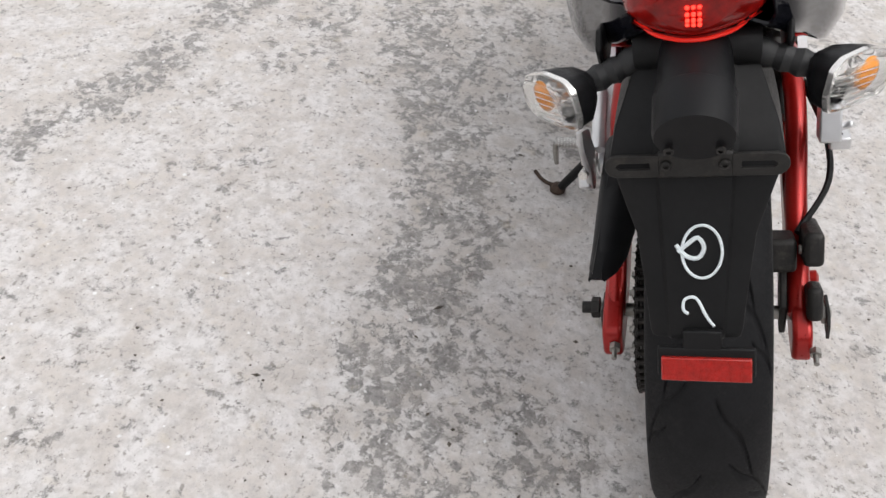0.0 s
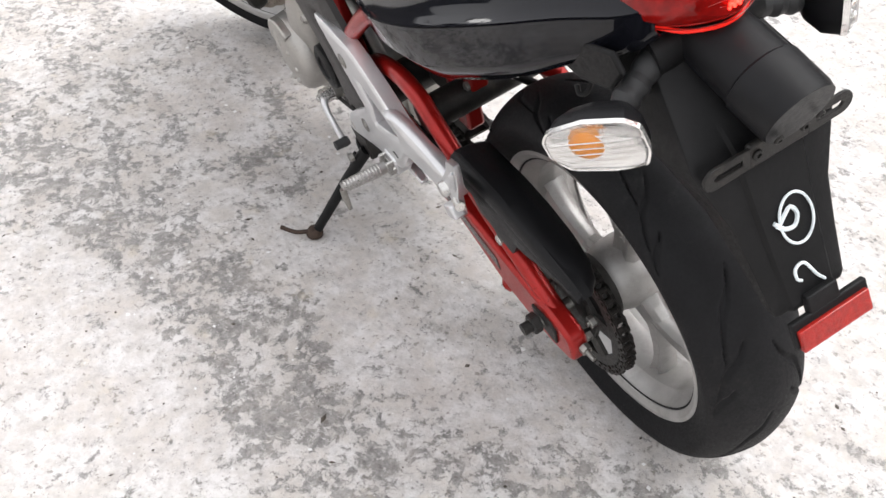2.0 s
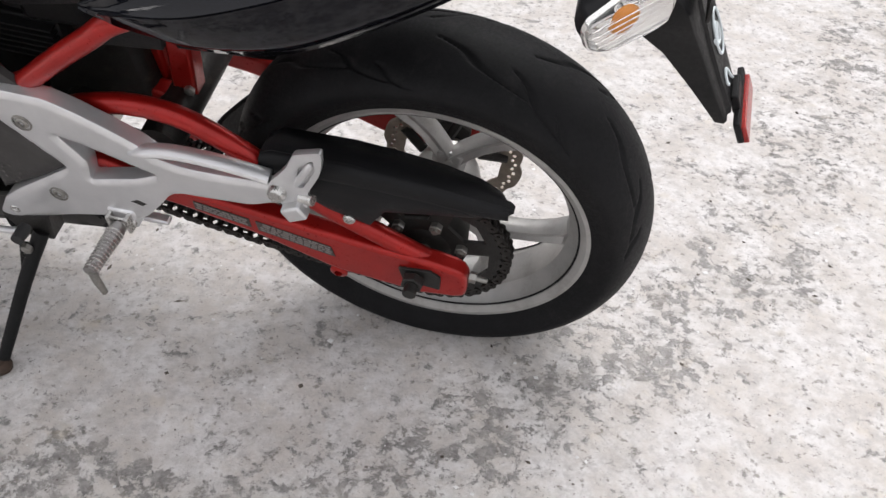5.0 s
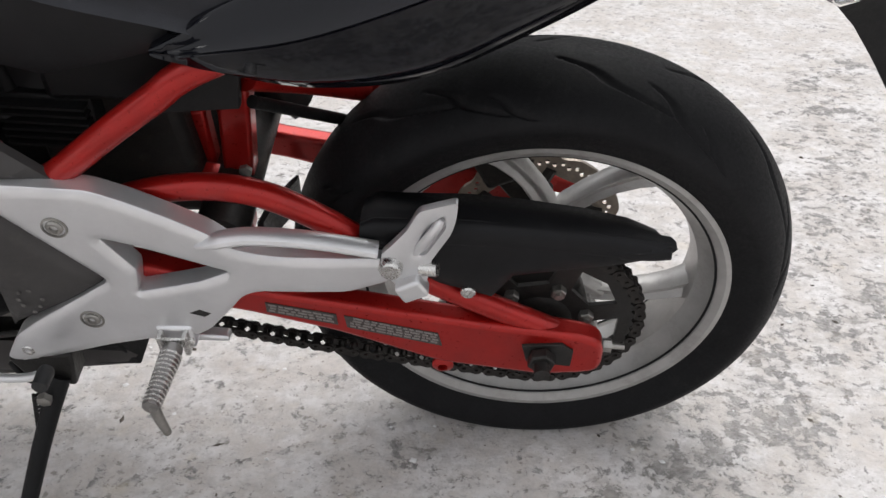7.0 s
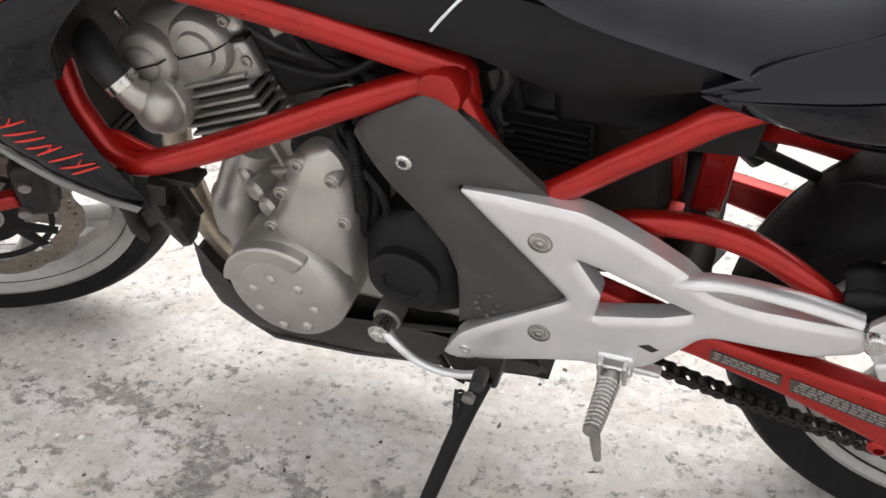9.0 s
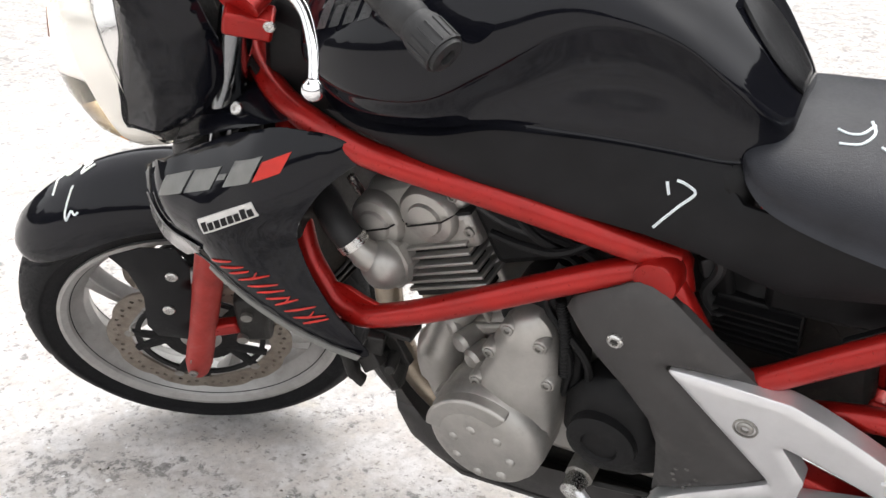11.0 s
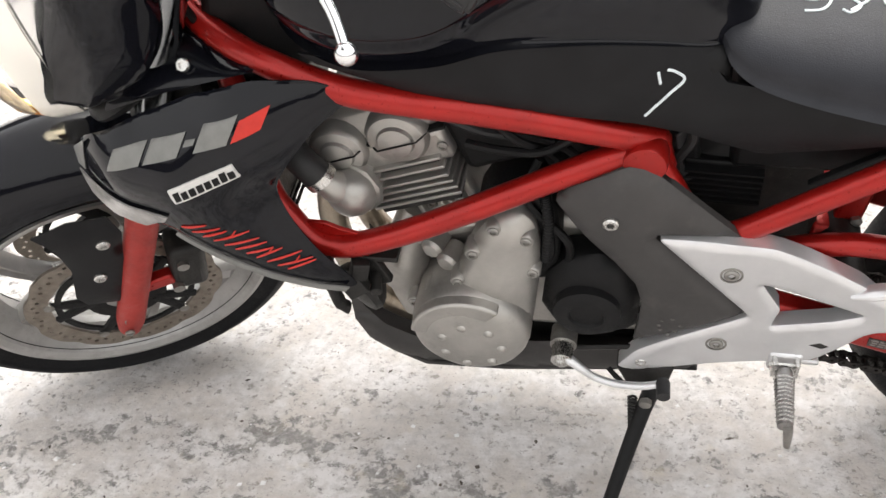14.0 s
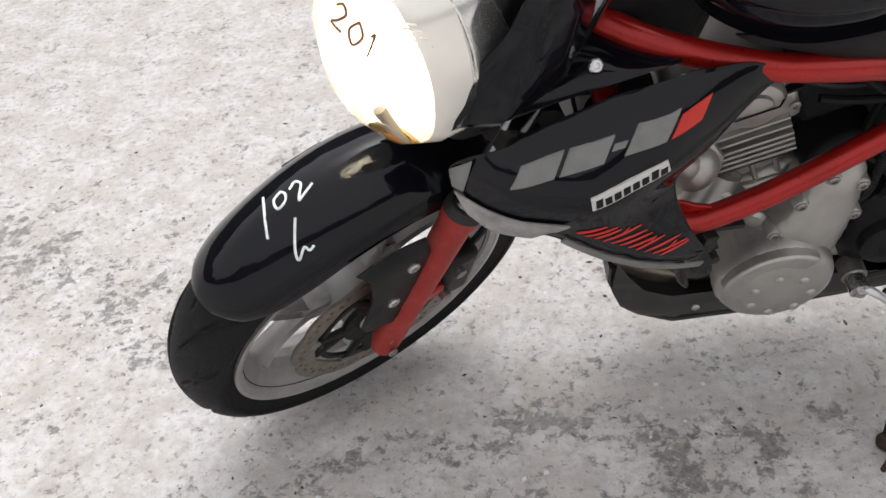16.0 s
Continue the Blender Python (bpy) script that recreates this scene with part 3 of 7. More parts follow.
# rear wheel
AXLE = (0.0, 0.0, 0.2985)
rear = rim("rear_wheel", AXLE, 0.062, bike, 10)
tyre("tyre", rear, AXLE, 0.310, 0.080, 8)
brake_disc("brake_disc", (0.0, -0.078, 0.2985), 0.110, 0.075, rear)
for a in (0.2, 1.456, 2.713, 3.97, 5.226):
    make("disc_carrier", *rod((0.045 * math.cos(a), -0.07, 0.2985 + 0.045 * math.sin(a)), (0.085 * math.cos(a + 0.3), -0.078, 0.2985 + 0.085 * math.sin(a + 0.3)), 0.008, 8), DARK, rear)
teeth = []
for k in range(92):
    a = 2 * math.pi * k / 92
    r = 0.115 if k % 2 else 0.109
    teeth.append((r * math.cos(a), 0.2985 + r * math.sin(a)))
slots = [[(r * math.cos(a + d), 0.2985 + r * math.sin(a + d)) for r, d in ((0.062, -0.30), (0.062, 0.30), (0.094, 0.38), (0.098, 0.0), (0.094, -0.38))] for a in [radians(20 + 60 * i) for i in range(6)]]
bore = [(0.03 * math.cos(radians(a)), 0.2985 + 0.03 * math.sin(radians(a))) for a in range(0, 360, 15)]
make("sprocket", *drilled(teeth, slots + [bore], 0.098, 0.006), DARK, rear, "dark steel chain sprocket", sharp=30)
make("sprocket_carrier", *lathe([(0.02, 0.105), (0.036, 0.103), (0.05, 0.09), (0.058, 0.075), (0.055, 0.05)], AXLE, (0, 1, 0), 36), DARK, rear)
for k in range(6):
    a = radians(50 + 60 * k)
    hex_nut("sprocket_nut", (0.055 * math.cos(a), 0.100, 0.2985 + 0.055 * math.sin(a)), (0, 1, 0), 0.0095, 0.010, DULL, rear)
make("axle", *rod((0, -0.165, 0.2985), (0, 0.168, 0.2985), 0.0105), DULL, rear)
hex_nut("axle_nut", (0.0, 0.162, 0.303), (0, 1, 0), 0.0165, 0.014, DARK, rear)
make("axle_end", *rod((0.0, 0.172, 0.303), (0.0, 0.190, 0.303), 0.0095, 14), DARK, rear)
hex_nut("axle_bolt", (0.0, -0.160, 0.2985), (0, -1, 0), 0.016, 0.010, DULL, rear)
rear.location = (0.003, 0.006, 0.003)

# chain
front_sprocket = Vector((0.640, 0.0, 0.385))
back_sprocket = Vector((0.0, 0.0, 0.2985))


def chain_line():
    """The chain's closed course round both sprockets, in even steps of one link."""
    big, small = 0.1165, 0.040
    d = front_sprocket - back_sprocket
    base = math.atan2(d.z, d.x)
    lean = math.acos((big - small) / d.length)
    pts = []
    up, down = base + lean, base - lean
    for i in range(13):
        a = down + (up - down) * i / 12
        pts.append(front_sprocket + small * Vector((math.cos(a), 0, math.sin(a))))
    for i in range(31):
        a = up + (2 * math.pi - 2 * lean) * i / 30
        pts.append(back_sprocket + big * Vector((math.cos(a), 0, math.sin(a))))
    start, end = pts[-1], pts[0]
    for i in range(1, 24):
        f = i / 24
        pts.append(start.lerp(end, f) - Vector((0, 0, 0.016 * math.sin(math.pi * f))))
    pts.append(pts[0])
    total = sum((b - a).length for a, b in zip(pts, pts[1:]))
    count = int(round(total / 0.015875 / 2)) * 2
    step, out, left, i = total / count, [], 0.0, 0
    here = pts[0]
    while len(out) < count and i < len(pts) - 1:
        gap = (pts[i + 1] - here).length
        if left <= gap:
            here = here.lerp(pts[i + 1], left / gap if gap else 0)
            out.append(here.copy())
            left = step
        else:
            left -= gap
            i += 1
            here = pts[i]
    return out


def link_mesh(name, gap, thick):
    pieces = []
    for y in (-gap, gap):
        shape = []
        for k in range(9):
            a = math.pi / 2 + math.pi * k / 8
            shape.append((-0.0079 + 0.0074 * math.cos(a), 0.0074 * math.sin(a)))
        shape.append((0, -0.0052))
        for k in range(9):
            a = -math.pi / 2 + math.pi * k / 8
            shape.append((0.0079 + 0.0074 * math.cos(a), 0.0074 * math.sin(a)))
        shape.append((0, 0.0052))
        n = len(shape)
        pieces.append(([(x, y - thick / 2, z) for x, z in shape] + [(x, y + thick / 2, z) for x, z in shape],
                       [list(range(n))[::-1], [i + n for i in range(n)]] + [[i, (i + 1) % n, (i + 1) % n + n, i + n] for i in range(n)]))
    if gap > 0.006:
        pieces += [rod((x, -gap - 0.003, 0), (x, gap + 0.003, 0), 0.0026, 8) for x in (-0.0079, 0.0079)]
    mesh = bpy.data.meshes.new(name)
    v, f = joined(*pieces)
    mesh.from_pydata([tuple(p) for p in v], [], f)
    mesh.materials.append(CHAIN)
    return mesh


course = chain_line()
chain = make("drive_chain", *joined(*[rod(p + Vector((0, 0.093, 0)), p + Vector((0, 0.103, 0)), 0.0050, 8) for p in course]), CHAIN, bike, "greasy blackened drive chain")
outer_link, inner_link = link_mesh("outer_link", 0.0085, 0.002), link_mesh("inner_link", 0.0058, 0.002)
for i, p in enumerate(course):
    q = course[(i + 1) % len(course)]
    d = q - p
    link = new("chain_link", outer_link if i % 2 else inner_link)
    link.parent = chain
    link.matrix_basis = Matrix.Translation((p + q) / 2 + Vector((0, 0.098, 0))) @ Matrix.Rotation(-math.atan2(d.z, d.x), 4, "Y")
make("front_sprocket", *lathe([(0.012, -0.004), (0.037, -0.003), (0.037, 0.003), (0.012, 0.004)], (0.64, 0.098, 0.385), (0, 1, 0), 30), DARK, bike)

# swingarm
def slab(outline, y0, y1):
    n = len(outline)
    return ([(x, y0, z) for x, z in outline] + [(x, y1, z) for x, z in outline],
            [list(range(n)), [i + n for i in range(n)][::-1]] + [[i, (i + 1) % n, (i + 1) % n + n, i + n] for i in range(n)])


ARM = [(-0.069, 0.272), (-0.055, 0.264), (0.0, 0.258), (0.12, 0.278), (0.237, 0.330), (0.337, 0.362), (0.50, 0.395), (0.52, 0.43), (0.50, 0.455),
       (0.34, 0.402), (0.20, 0.374), (0.06, 0.346), (-0.03, 0.334), (-0.062, 0.322), (-0.070, 0.306)]
swingarm = make("swingarm", *slab(eased(ARM, 0.012), 0.130, 0.160), RED, bike, "red painted swingarm", bevel=0.007, segments=4)
make("arm", *slab(eased(ARM, 0.012), -0.138, -0.110), RED, swingarm, bevel=0.007, segments=4)
BRACE = [(0.52, 0.135, 0.475), (0.46, 0.138, 0.512), (0.38, 0.14, 0.535), (0.31, 0.142, 0.532), (0.255, 0.145, 0.508), (0.20, 0.145, 0.466), (0.14, 0.143, 0.412), (0.06, 0.142, 0.362), (-0.02, 0.142, 0.318)]
make("brace_tube", *sweep(curve(BRACE, 5), 0.0145, 16, flat=1.0), RED, swingarm)
make("brace_tube", *sweep(curve([(x, 0.02 - y, z) for x, y, z in BRACE], 5), 0.0165, 16), RED, swingarm)
# Dark, not red: the shade behind the hanger is put into their colour.
make("cross_tube", *rod((0.36, -0.13, 0.45), (0.36, 0.13, 0.45), 0.03), DARK, swingarm)
make("pivot", *rod((0.50, -0.15, 0.43), (0.50, 0.15, 0.43), 0.034), DARK, swingarm)
make("warning_label", *slab([(0.118, 0.312), (0.122, 0.334), (0.228, 0.362), (0.226, 0.342)], 0.1595, 0.1612), STICKER, swingarm, "grey warning label with unreadable lines")
make("warning_label", *slab([(0.236, 0.346), (0.237, 0.364), (0.315, 0.382), (0.315, 0.366)], 0.1595, 0.1612), STICKER, swingarm)
ink = random.Random(11)
for x0, x1, z0, z1, rows, name in ((0.122, 0.222, 0.3165, 0.3440, 4, "label_print"), (0.240, 0.312, 0.3500, 0.3680, 3, "label_print")):
    pieces = []
    for row in range(rows):
        x = x0 + 0.003 * ink.random()
        while x < x1 - 0.004:
            wide = 0.003 + 0.009 * ink.random()
            end = min(x + wide, x1)
            p, q = z0 + (z1 - z0) * (x - x0) / (x1 - x0) + 0.0047 * row, z0 + (z1 - z0) * (end - x0) / (x1 - x0) + 0.0047 * row
            pieces.append(slab([(x, p), (end, q), (end, q + 0.0026), (x, p + 0.0026)], 0.1609, 0.1618))
            x = end + 0.0012 + 0.002 * ink.random()
    make(name, *joined(*pieces), LABEL_INK, swingarm, "pale unreadable print")
# Added block; the shade over the linkage is put into its dark colour.
make("linkage_fill", *slab([(0.385, 0.42), (0.40, 0.60), (0.44, 0.66), (0.56, 0.64), (0.56, 0.42)], -0.05, 0.06), DARK, swingarm, "dark linkage and shock absorber body", bevel=0.012, segments=3)
for side in (1, -1):
    make("adjuster_plate", *slab([(-0.032, 0.282), (0.020, 0.290), (0.026, 0.318), (-0.020, 0.322), (-0.034, 0.31)], 0.159 * side, 0.164 * side), DARK, swingarm, bevel=0.001)
    make("adjuster_bolt", *joined(rod((-0.068, 0.141 * side, 0.296), (-0.096, 0.141 * side, 0.293), 0.004, 10), rod((-0.070, 0.141 * side, 0.296), (-0.080, 0.141 * side, 0.295), 0.0085, 6)), DULL, swingarm)
    make("stand_boss", *lathe([(0.012, -0.004), (0.013, 0.008), (0.006, 0.012), (0.006, 0.004)], (0.118, 0.15 * side, 0.272), (0, side, 0), 18), RED, swingarm)

GUARD = [(0.200, 0.500), (0.185, 0.506), (0.087, 0.505), (-0.03, 0.493), (-0.10, 0.484), (-0.122, 0.480), (-0.128, 0.474), (-0.118, 0.464), (-0.07, 0.450), (-0.03, 0.443), (0.040, 0.430), (0.062, 0.396), (0.118, 0.416), (0.199, 0.470)]
guard = make("chain_guard", *panel(GUARD, lambda x, z: 0.163 - 0.25 * max(0, z - 0.475), thick=0.018, spacing=0.016, rounding=0.006), SATIN, bike, "black plastic chain guard", bevel=0.002)
rings = []
for x, z, w in ((0.200, 0.497, 0.056), (0.185, 0.5035, 0.062), (0.087, 0.5025, 0.062), (0.03, 0.498, 0.060), (-0.03, 0.4915, 0.056), (-0.08, 0.485, 0.048), (-0.108, 0.4805, 0.036), (-0.122, 0.476, 0.020)):
    k = min(1.0, w / 0.05)
    over = [(0.1632, z - 0.020 * k), (0.1620, z - 0.009 * k), (0.1585, z - 0.002), (0.152, z + 0.0015), (0.163 - w * 0.55, z + 0.002), (0.163 - w, z - 0.006)]
    rings.append([(x, y, h) for y, h in over] + [(x, y - 0.002, h - 0.005) for y, h in over[::-1]])
make("guard_top", *loft(rings), SATIN, guard, sharp=60)
for q in ((0.088, 0.160, 0.407), (0.189, 0.152, 0.483)):
    bolt("screw", q, (0, 1, 0), 0.0085, STEEL, guard)

# rear caliper on the far side
caliper = make("rear_caliper", *joined(block((0.045, -0.092, 0.385), (0.075, 0.05, 0.05), (0, 25, 0)), block((0.055, -0.138, 0.395), (0.12, 0.028, 0.05), (0, 25, 0)), block((-0.02, -0.140, 0.345), (0.05, 0.022, 0.05), (0, 25, 0))), DARK, bike, "black rear brake caliper", bevel=0.008, segments=3)
make("caliper_pin", *rod((0.03, -0.12, 0.40), (0.03, -0.145, 0.40), 0.007), DULL, caliper)
make("brake_hose", *sweep(curve([(0.07, -0.12, 0.40), (0.16, -0.17, 0.43), (0.27, -0.17, 0.46), (0.36, -0.14, 0.5)], 6), 0.005, 8), BLACK, caliper)
make("torque_arm", *slab([(-0.01, 0.27), (0.03, 0.30), (0.08, 0.37), (0.05, 0.40), (-0.02, 0.33)], -0.105, -0.095), DARK, caliper, bevel=0.003)

# frame
UPPER = [(1.165, 0.062, 0.868), (1.12, 0.118, 0.838), (1.06, 0.160, 0.820), (0.995, 0.188, 0.809), (0.925, 0.203, 0.796), (0.861, 0.200, 0.782), (0.795, 0.187, 0.762), (0.715, 0.168, 0.7320), (0.660, 0.153, 0.7085), (0.630, 0.142, 0.6945), (0.602, 0.126, 0.680)]
frame_tubes = make("frame", *sweep(curve(UPPER, 5), 0.0158, 18), RED, bike, "red tubular steel frame")
TUBES = {
    "lower_tube": ([(0.618, 0.138, 0.672), (0.66, 0.149, 0.661), (0.72, 0.165, 0.6405), (0.82, 0.188, 0.6015), (0.89, 0.200, 0.5735), (0.955, 0.206, 0.5505), (0.987, 0.208, 0.5485), (1.012, 0.207, 0.560), (1.034, 0.200, 0.588), (1.056, 0.188, 0.622), (1.075, 0.160, 0.70), (1.10, 0.11, 0.79)], 0.0158),
    "down_tube": ([(0.606, 0.134, 0.662), (0.592, 0.143, 0.642), (0.565, 0.148, 0.594), (0.53, 0.15, 0.53), (0.50, 0.15, 0.46)], 0.0160),
    "seat_tube": ([(0.515, 0.152, 0.552), (0.4905, 0.155, 0.568), (0.428, 0.156, 0.6185), (0.376, 0.155, 0.6575), (0.330, 0.153, 0.6895), (0.20, 0.13, 0.735), (0.02, 0.10, 0.80)], 0.0148),
}
for name, (line, r) in TUBES.items():
    make(name, *sweep(curve(line, 5), r, 16), RED, frame_tubes)
    make(name, *sweep(curve(other_side(line), 5), r, 16), RED, frame_tubes)
make("upper_tube", *sweep(curve(other_side(UPPER), 5), 0.0158, 16), RED, frame_tubes)
make("frame_cap", *lathe([(0.022, -0.022), (0.0250, -0.014), (0.0250, 0.008), (0.0236, 0.0115), (0.013, 0.0125), (0.0005, 0.0125)], (0.6118, 0.151, 0.6690), (0.08, 1, 0), 40), RED, frame_tubes, "round red cap on the frame joint")
make("frame_joint", *sweep(curve([(0.642, 0.138, 0.698), (0.620, 0.124, 0.688), (0.602, 0.122, 0.666), (0.592, 0.136, 0.642)], 4), [0.0150] * 4 + [0.020] * 5 + [0.0160] * 4, 18), RED, frame_tubes)
make("gusset", *slab([(1.004, 0.560), (0.945, 0.566), (0.972, 0.575), (0.990, 0.584), (1.018, 0.585)], 0.198, 0.204), RED, frame_tubes, bevel=0.001)
make("steering_head", *rod((1.19, mid(1.16), 0.77), (1.115, mid(1.1), 0.935), 0.034), RED, frame_tubes)
make("rear_upright", *slab([(0.372, 0.440), (0.338, 0.440), (0.320, 0.600), (0.356, 0.610)], 0.012, 0.046), RED, frame_tubes, bevel=0.005)
make("link_plate", *slab([(0.418, 0.44), (0.380, 0.44), (0.380, 0.548), (0.410, 0.545)], 0.004, 0.030), RED, frame_tubes, bevel=0.005)
make("upright_bolt", *lathe([(0.008, 0.0), (0.008, 0.006), (0.004, 0.008), (0.0005, 0.008)], (0.342, 0.046, 0.478), (0, 1, 0), 6), DULL, frame_tubes)
make("rail_gusset", *slab([(0.378, 0.616), (0.309, 0.621), (0.303, 0.664), (0.36, 0.665), (0.43, 0.612)], 0.112, 0.123), BLACK, bike, "matt black panel under the seat rail", bevel=0.002)
make("linkage_plate", *slab([(0.405, 0.385), (0.345, 0.385), (0.340, 0.470), (0.395, 0.480)], 0.030, 0.062), RED, frame_tubes, bevel=0.006)
make("rail_bridge", *sweep(curve([(0.305, 0.100, 0.644), (0.266, 0.030, 0.590), (0.217, -0.050, 0.522)], 5), 0.0150, 14), RED, frame_tubes)
make("lock_cable", *rod((0.306, 0.090, 0.606), (0.218, -0.060, 0.462), 0.0070, 12), BLACK, bike, "black sleeve under the seat rail")
make("rear_bridge", *sweep(curve([(0.36, -0.10, 0.60), (0.345, -0.04, 0.615), (0.345, 0.03, 0.615)], 5), 0.018, 14), RED, frame_tubes)
make("lower_bridge", *rod((0.44, -0.14, 0.56), (0.455, 0.06, 0.56), 0.02), DARK, frame_tubes)
make("shock_absorber", *sweep(curve([(0.30, -0.10, 0.46), (0.40, -0.10, 0.55)], 2), 0.022, 14), DARK, bike)

# footrest hanger, its grey cover and the footrests
PLATE = [(0.592, 0.572), (0.55, 0.572), (0.505, 0.5695), (0.459, 0.567), (0.4257, 0.553), (0.385, 0.531), (0.3503, 0.510), (0.3303, 0.489), (0.305, 0.480), (0.278, 0.4750), (0.2207, 0.4720), (0.1757, 0.4710), (0.1665, 0.466),
         (0.1655, 0.452), (0.1718, 0.4365), (0.2166, 0.4205), (0.2641, 0.4215), (0.3121, 0.4240), (0.330, 0.417), (0.345, 0.397), (0.3755, 0.360), (0.396, 0.348), (0.44, 0.343), (0.50, 0.328), (0.56, 0.308), (0.61, 0.292), (0.630, 0.298), (0.605, 0.340), (0.573, 0.366), (0.470, 0.437)]
WINDOW = [(0.464, 0.502), (0.436, 0.455), (0.443, 0.420), (0.434, 0.422), (0.373, 0.438), (0.337, 0.455), (0.395, 0.478), (0.430, 0.492)]
UPPER_ARM = [(0.3640, 0.186, 0.4960), (0.3400, 0.184, 0.5035), (0.3138, 0.181, 0.5060), (0.2797, 0.179, 0.5040), (0.2343, 0.177, 0.4970), (0.1801, 0.175, 0.4840)]


PLATE, WINDOW = eased(PLATE), eased(WINDOW, 0.005)


def hanger_depth(x, z):
    return 0.187 - 0.05 * max(0.0, 0.34 - x)


hanger = make("footrest_hanger", *panel(PLATE, hanger_depth, [WINDOW], thick=0.027, spacing=0.0065, rounding=0.0042, soft=0.0085), SILVER, bike, "silver painted alloy footrest hanger", bevel=0.0012, segments=2, sharp=30)
make("upper_arm", *sweep(curve(UPPER_ARM, 6), [0.004 + 0.0078 * min(1, i / 6) for i in range(31)], 12, flat=0.62), SILVER, hanger, "narrow upper arm of the hanger", sharp=28)
for x, z in ((0.502, 0.520), (0.504, 0.378)):
    make("bolt_recess", *lathe([(0.0135, -0.004), (0.0135, 0.0012), (0.0115, 0.0016), (0.0110, -0.001), (0.0004, -0.001)], (x, 0.1872, z), (0, 1, 0), 28), DULL, hanger)
    bolt("hanger_bolt", (x, 0.1852, z), (0, 1, 0), 0.0092, DULL, hanger)
bolt("hanger_bolt", (0.597, 0.184, 0.318), (0, 1, 0), 0.008, STEEL, hanger)
make("scuff", *slab([(0.392, 0.392), (0.380, 0.398), (0.368, 0.392), (0.376, 0.386)], 0.1866, 0.1872), DARK, hanger, "dark scuffed paint chip")
make("hanger_foot", *slab([(0.365, 0.316), (0.365, 0.324), (0.46, 0.332), (0.50, 0.318)], 0.150, 0.166), SILVER, hanger, bevel=0.003)

COVER = [(0.711, 0.610), (0.707, 0.620), (0.698, 0.6295), (0.684, 0.639), (0.640, 0.662), (0.628, 0.6665), (0.612, 0.6670), (0.600, 0.661), (0.555, 0.622), (0.497, 0.569), (0.592, 0.571), (0.593, 0.565), (0.472, 0.435), (0.515, 0.404), (0.570, 0.371), (0.602, 0.353), (0.609, 0.346), (0.604, 0.40), (0.603, 0.44), (0.612, 0.478), (0.640, 0.522), (0.672, 0.562)]
cover = make("frame_cover", *panel(COVER, spread([(0.70, 0.62, 0.176), (0.61, 0.66, 0.172), (0.50, 0.575, 0.178), (0.58, 0.60, 0.182), (0.62, 0.56, 0.188), (0.55, 0.46, 0.186), (0.52, 0.41, 0.184), (0.60, 0.36, 0.180), (0.66, 0.60, 0.190)]), thick=0.020, spacing=0.011, rounding=0.009, soft=0.016), GREY_PLASTIC, bike, "dark grey frame cover", bevel=0.003, segments=3)
bolt("cover_screw", (0.646, 0.188, 0.600), (0, 1, 0), 0.0095, STEEL, cover)
for k in range(7):
    a = radians(52 * k + 8)
    make("boot_scuff", *lathe([(0.0004, 0.0), (0.0030, 0.0), (0.0022, 0.0004), (0.0004, 0.0005)], (0.567 + (0.012 + 0.004 * (k % 2)) * math.cos(a), 0.1857, 0.404 + (0.012 + 0.003 * (k % 3)) * math.sin(a)), (0, 1, 0), 8), SCUFF, cover, "pale boot scuff")


def footpeg(parent, root, tip, m=None):
    """A folding footrest: hinge fork, serrated bar and feeler pin."""
    a, b = Vector(root), Vector(tip)
    way = (b - a).normalized()
    peg = make("footpeg", *sweep([a + way * 0.012, a + way * 0.03, b], [0.011, 0.0125, 0.0095], 12), PEG_STEEL, parent, "folding serrated steel footpeg", m=m)
    rows = 46
    make("serration", *sweep([a.lerp(b, 0.26 + 0.70 * k / rows) for k in range(rows + 1)], [(0.0138 if k % 4 < 2 else 0.0118) - 0.00006 * k for k in range(rows + 1)], 8), STEEL, peg, m=m, sharp=20)
    make("hinge", *joined(block(a + Vector((0.014, -0.006, 0.004)), (0.006, 0.040, 0.030)), block(a + Vector((-0.014, -0.006, 0.004)), (0.006, 0.040, 0.030)),
                          rod(a + Vector((-0.02, 0, 0)), a + Vector((0.02, 0, 0)), 0.0055, 10)), STEEL, peg, bevel=0.0015, m=m)
    return peg


peg = footpeg(hanger, (0.415, 0.190, 0.348), (0.419, 0.285, 0.352))
make("feeler_pin", *sweep([(0.415, 0.285, 0.352), (0.413, 0.287, 0.335), (0.410, 0.287, 0.309)], [0.006, 0.006, 0.0045], 10), DULL, peg)
make("peg_mount", *block((0.415, 0.176, 0.352), (0.042, 0.03, 0.034)), SILVER, hanger, bevel=0.004)

BRACKET = eased([(0.1757, 0.490), (0.165, 0.502), (0.148, 0.524), (0.1350, 0.552), (0.0963, 0.5695), (0.0985, 0.547), (0.1035, 0.527), (0.125, 0.485), (0.132, 0.440), (0.1445, 0.434), (0.1607, 0.442), (0.171, 0.460)], 0.006)
RECESS = eased([(0.1430, 0.492), (0.1300, 0.532), (0.1085, 0.553), (0.1085, 0.534), (0.1300, 0.493)], 0.005)
bracket = make("pillion_footrest", *panel(BRACKET, lambda x, z: 0.190 + 0.12 * max(0, 0.15 - x), [RECESS], thick=0.011, spacing=0.010, rounding=0.002, soft=0.005), SILVER, bike, "folded silver passenger footrest", bevel=0.0015)
make("recess_floor", *panel(BRACKET, lambda x, z: 0.183 + 0.12 * max(0, 0.15 - x), thick=0.004, spacing=0.02), SILVER, bracket)
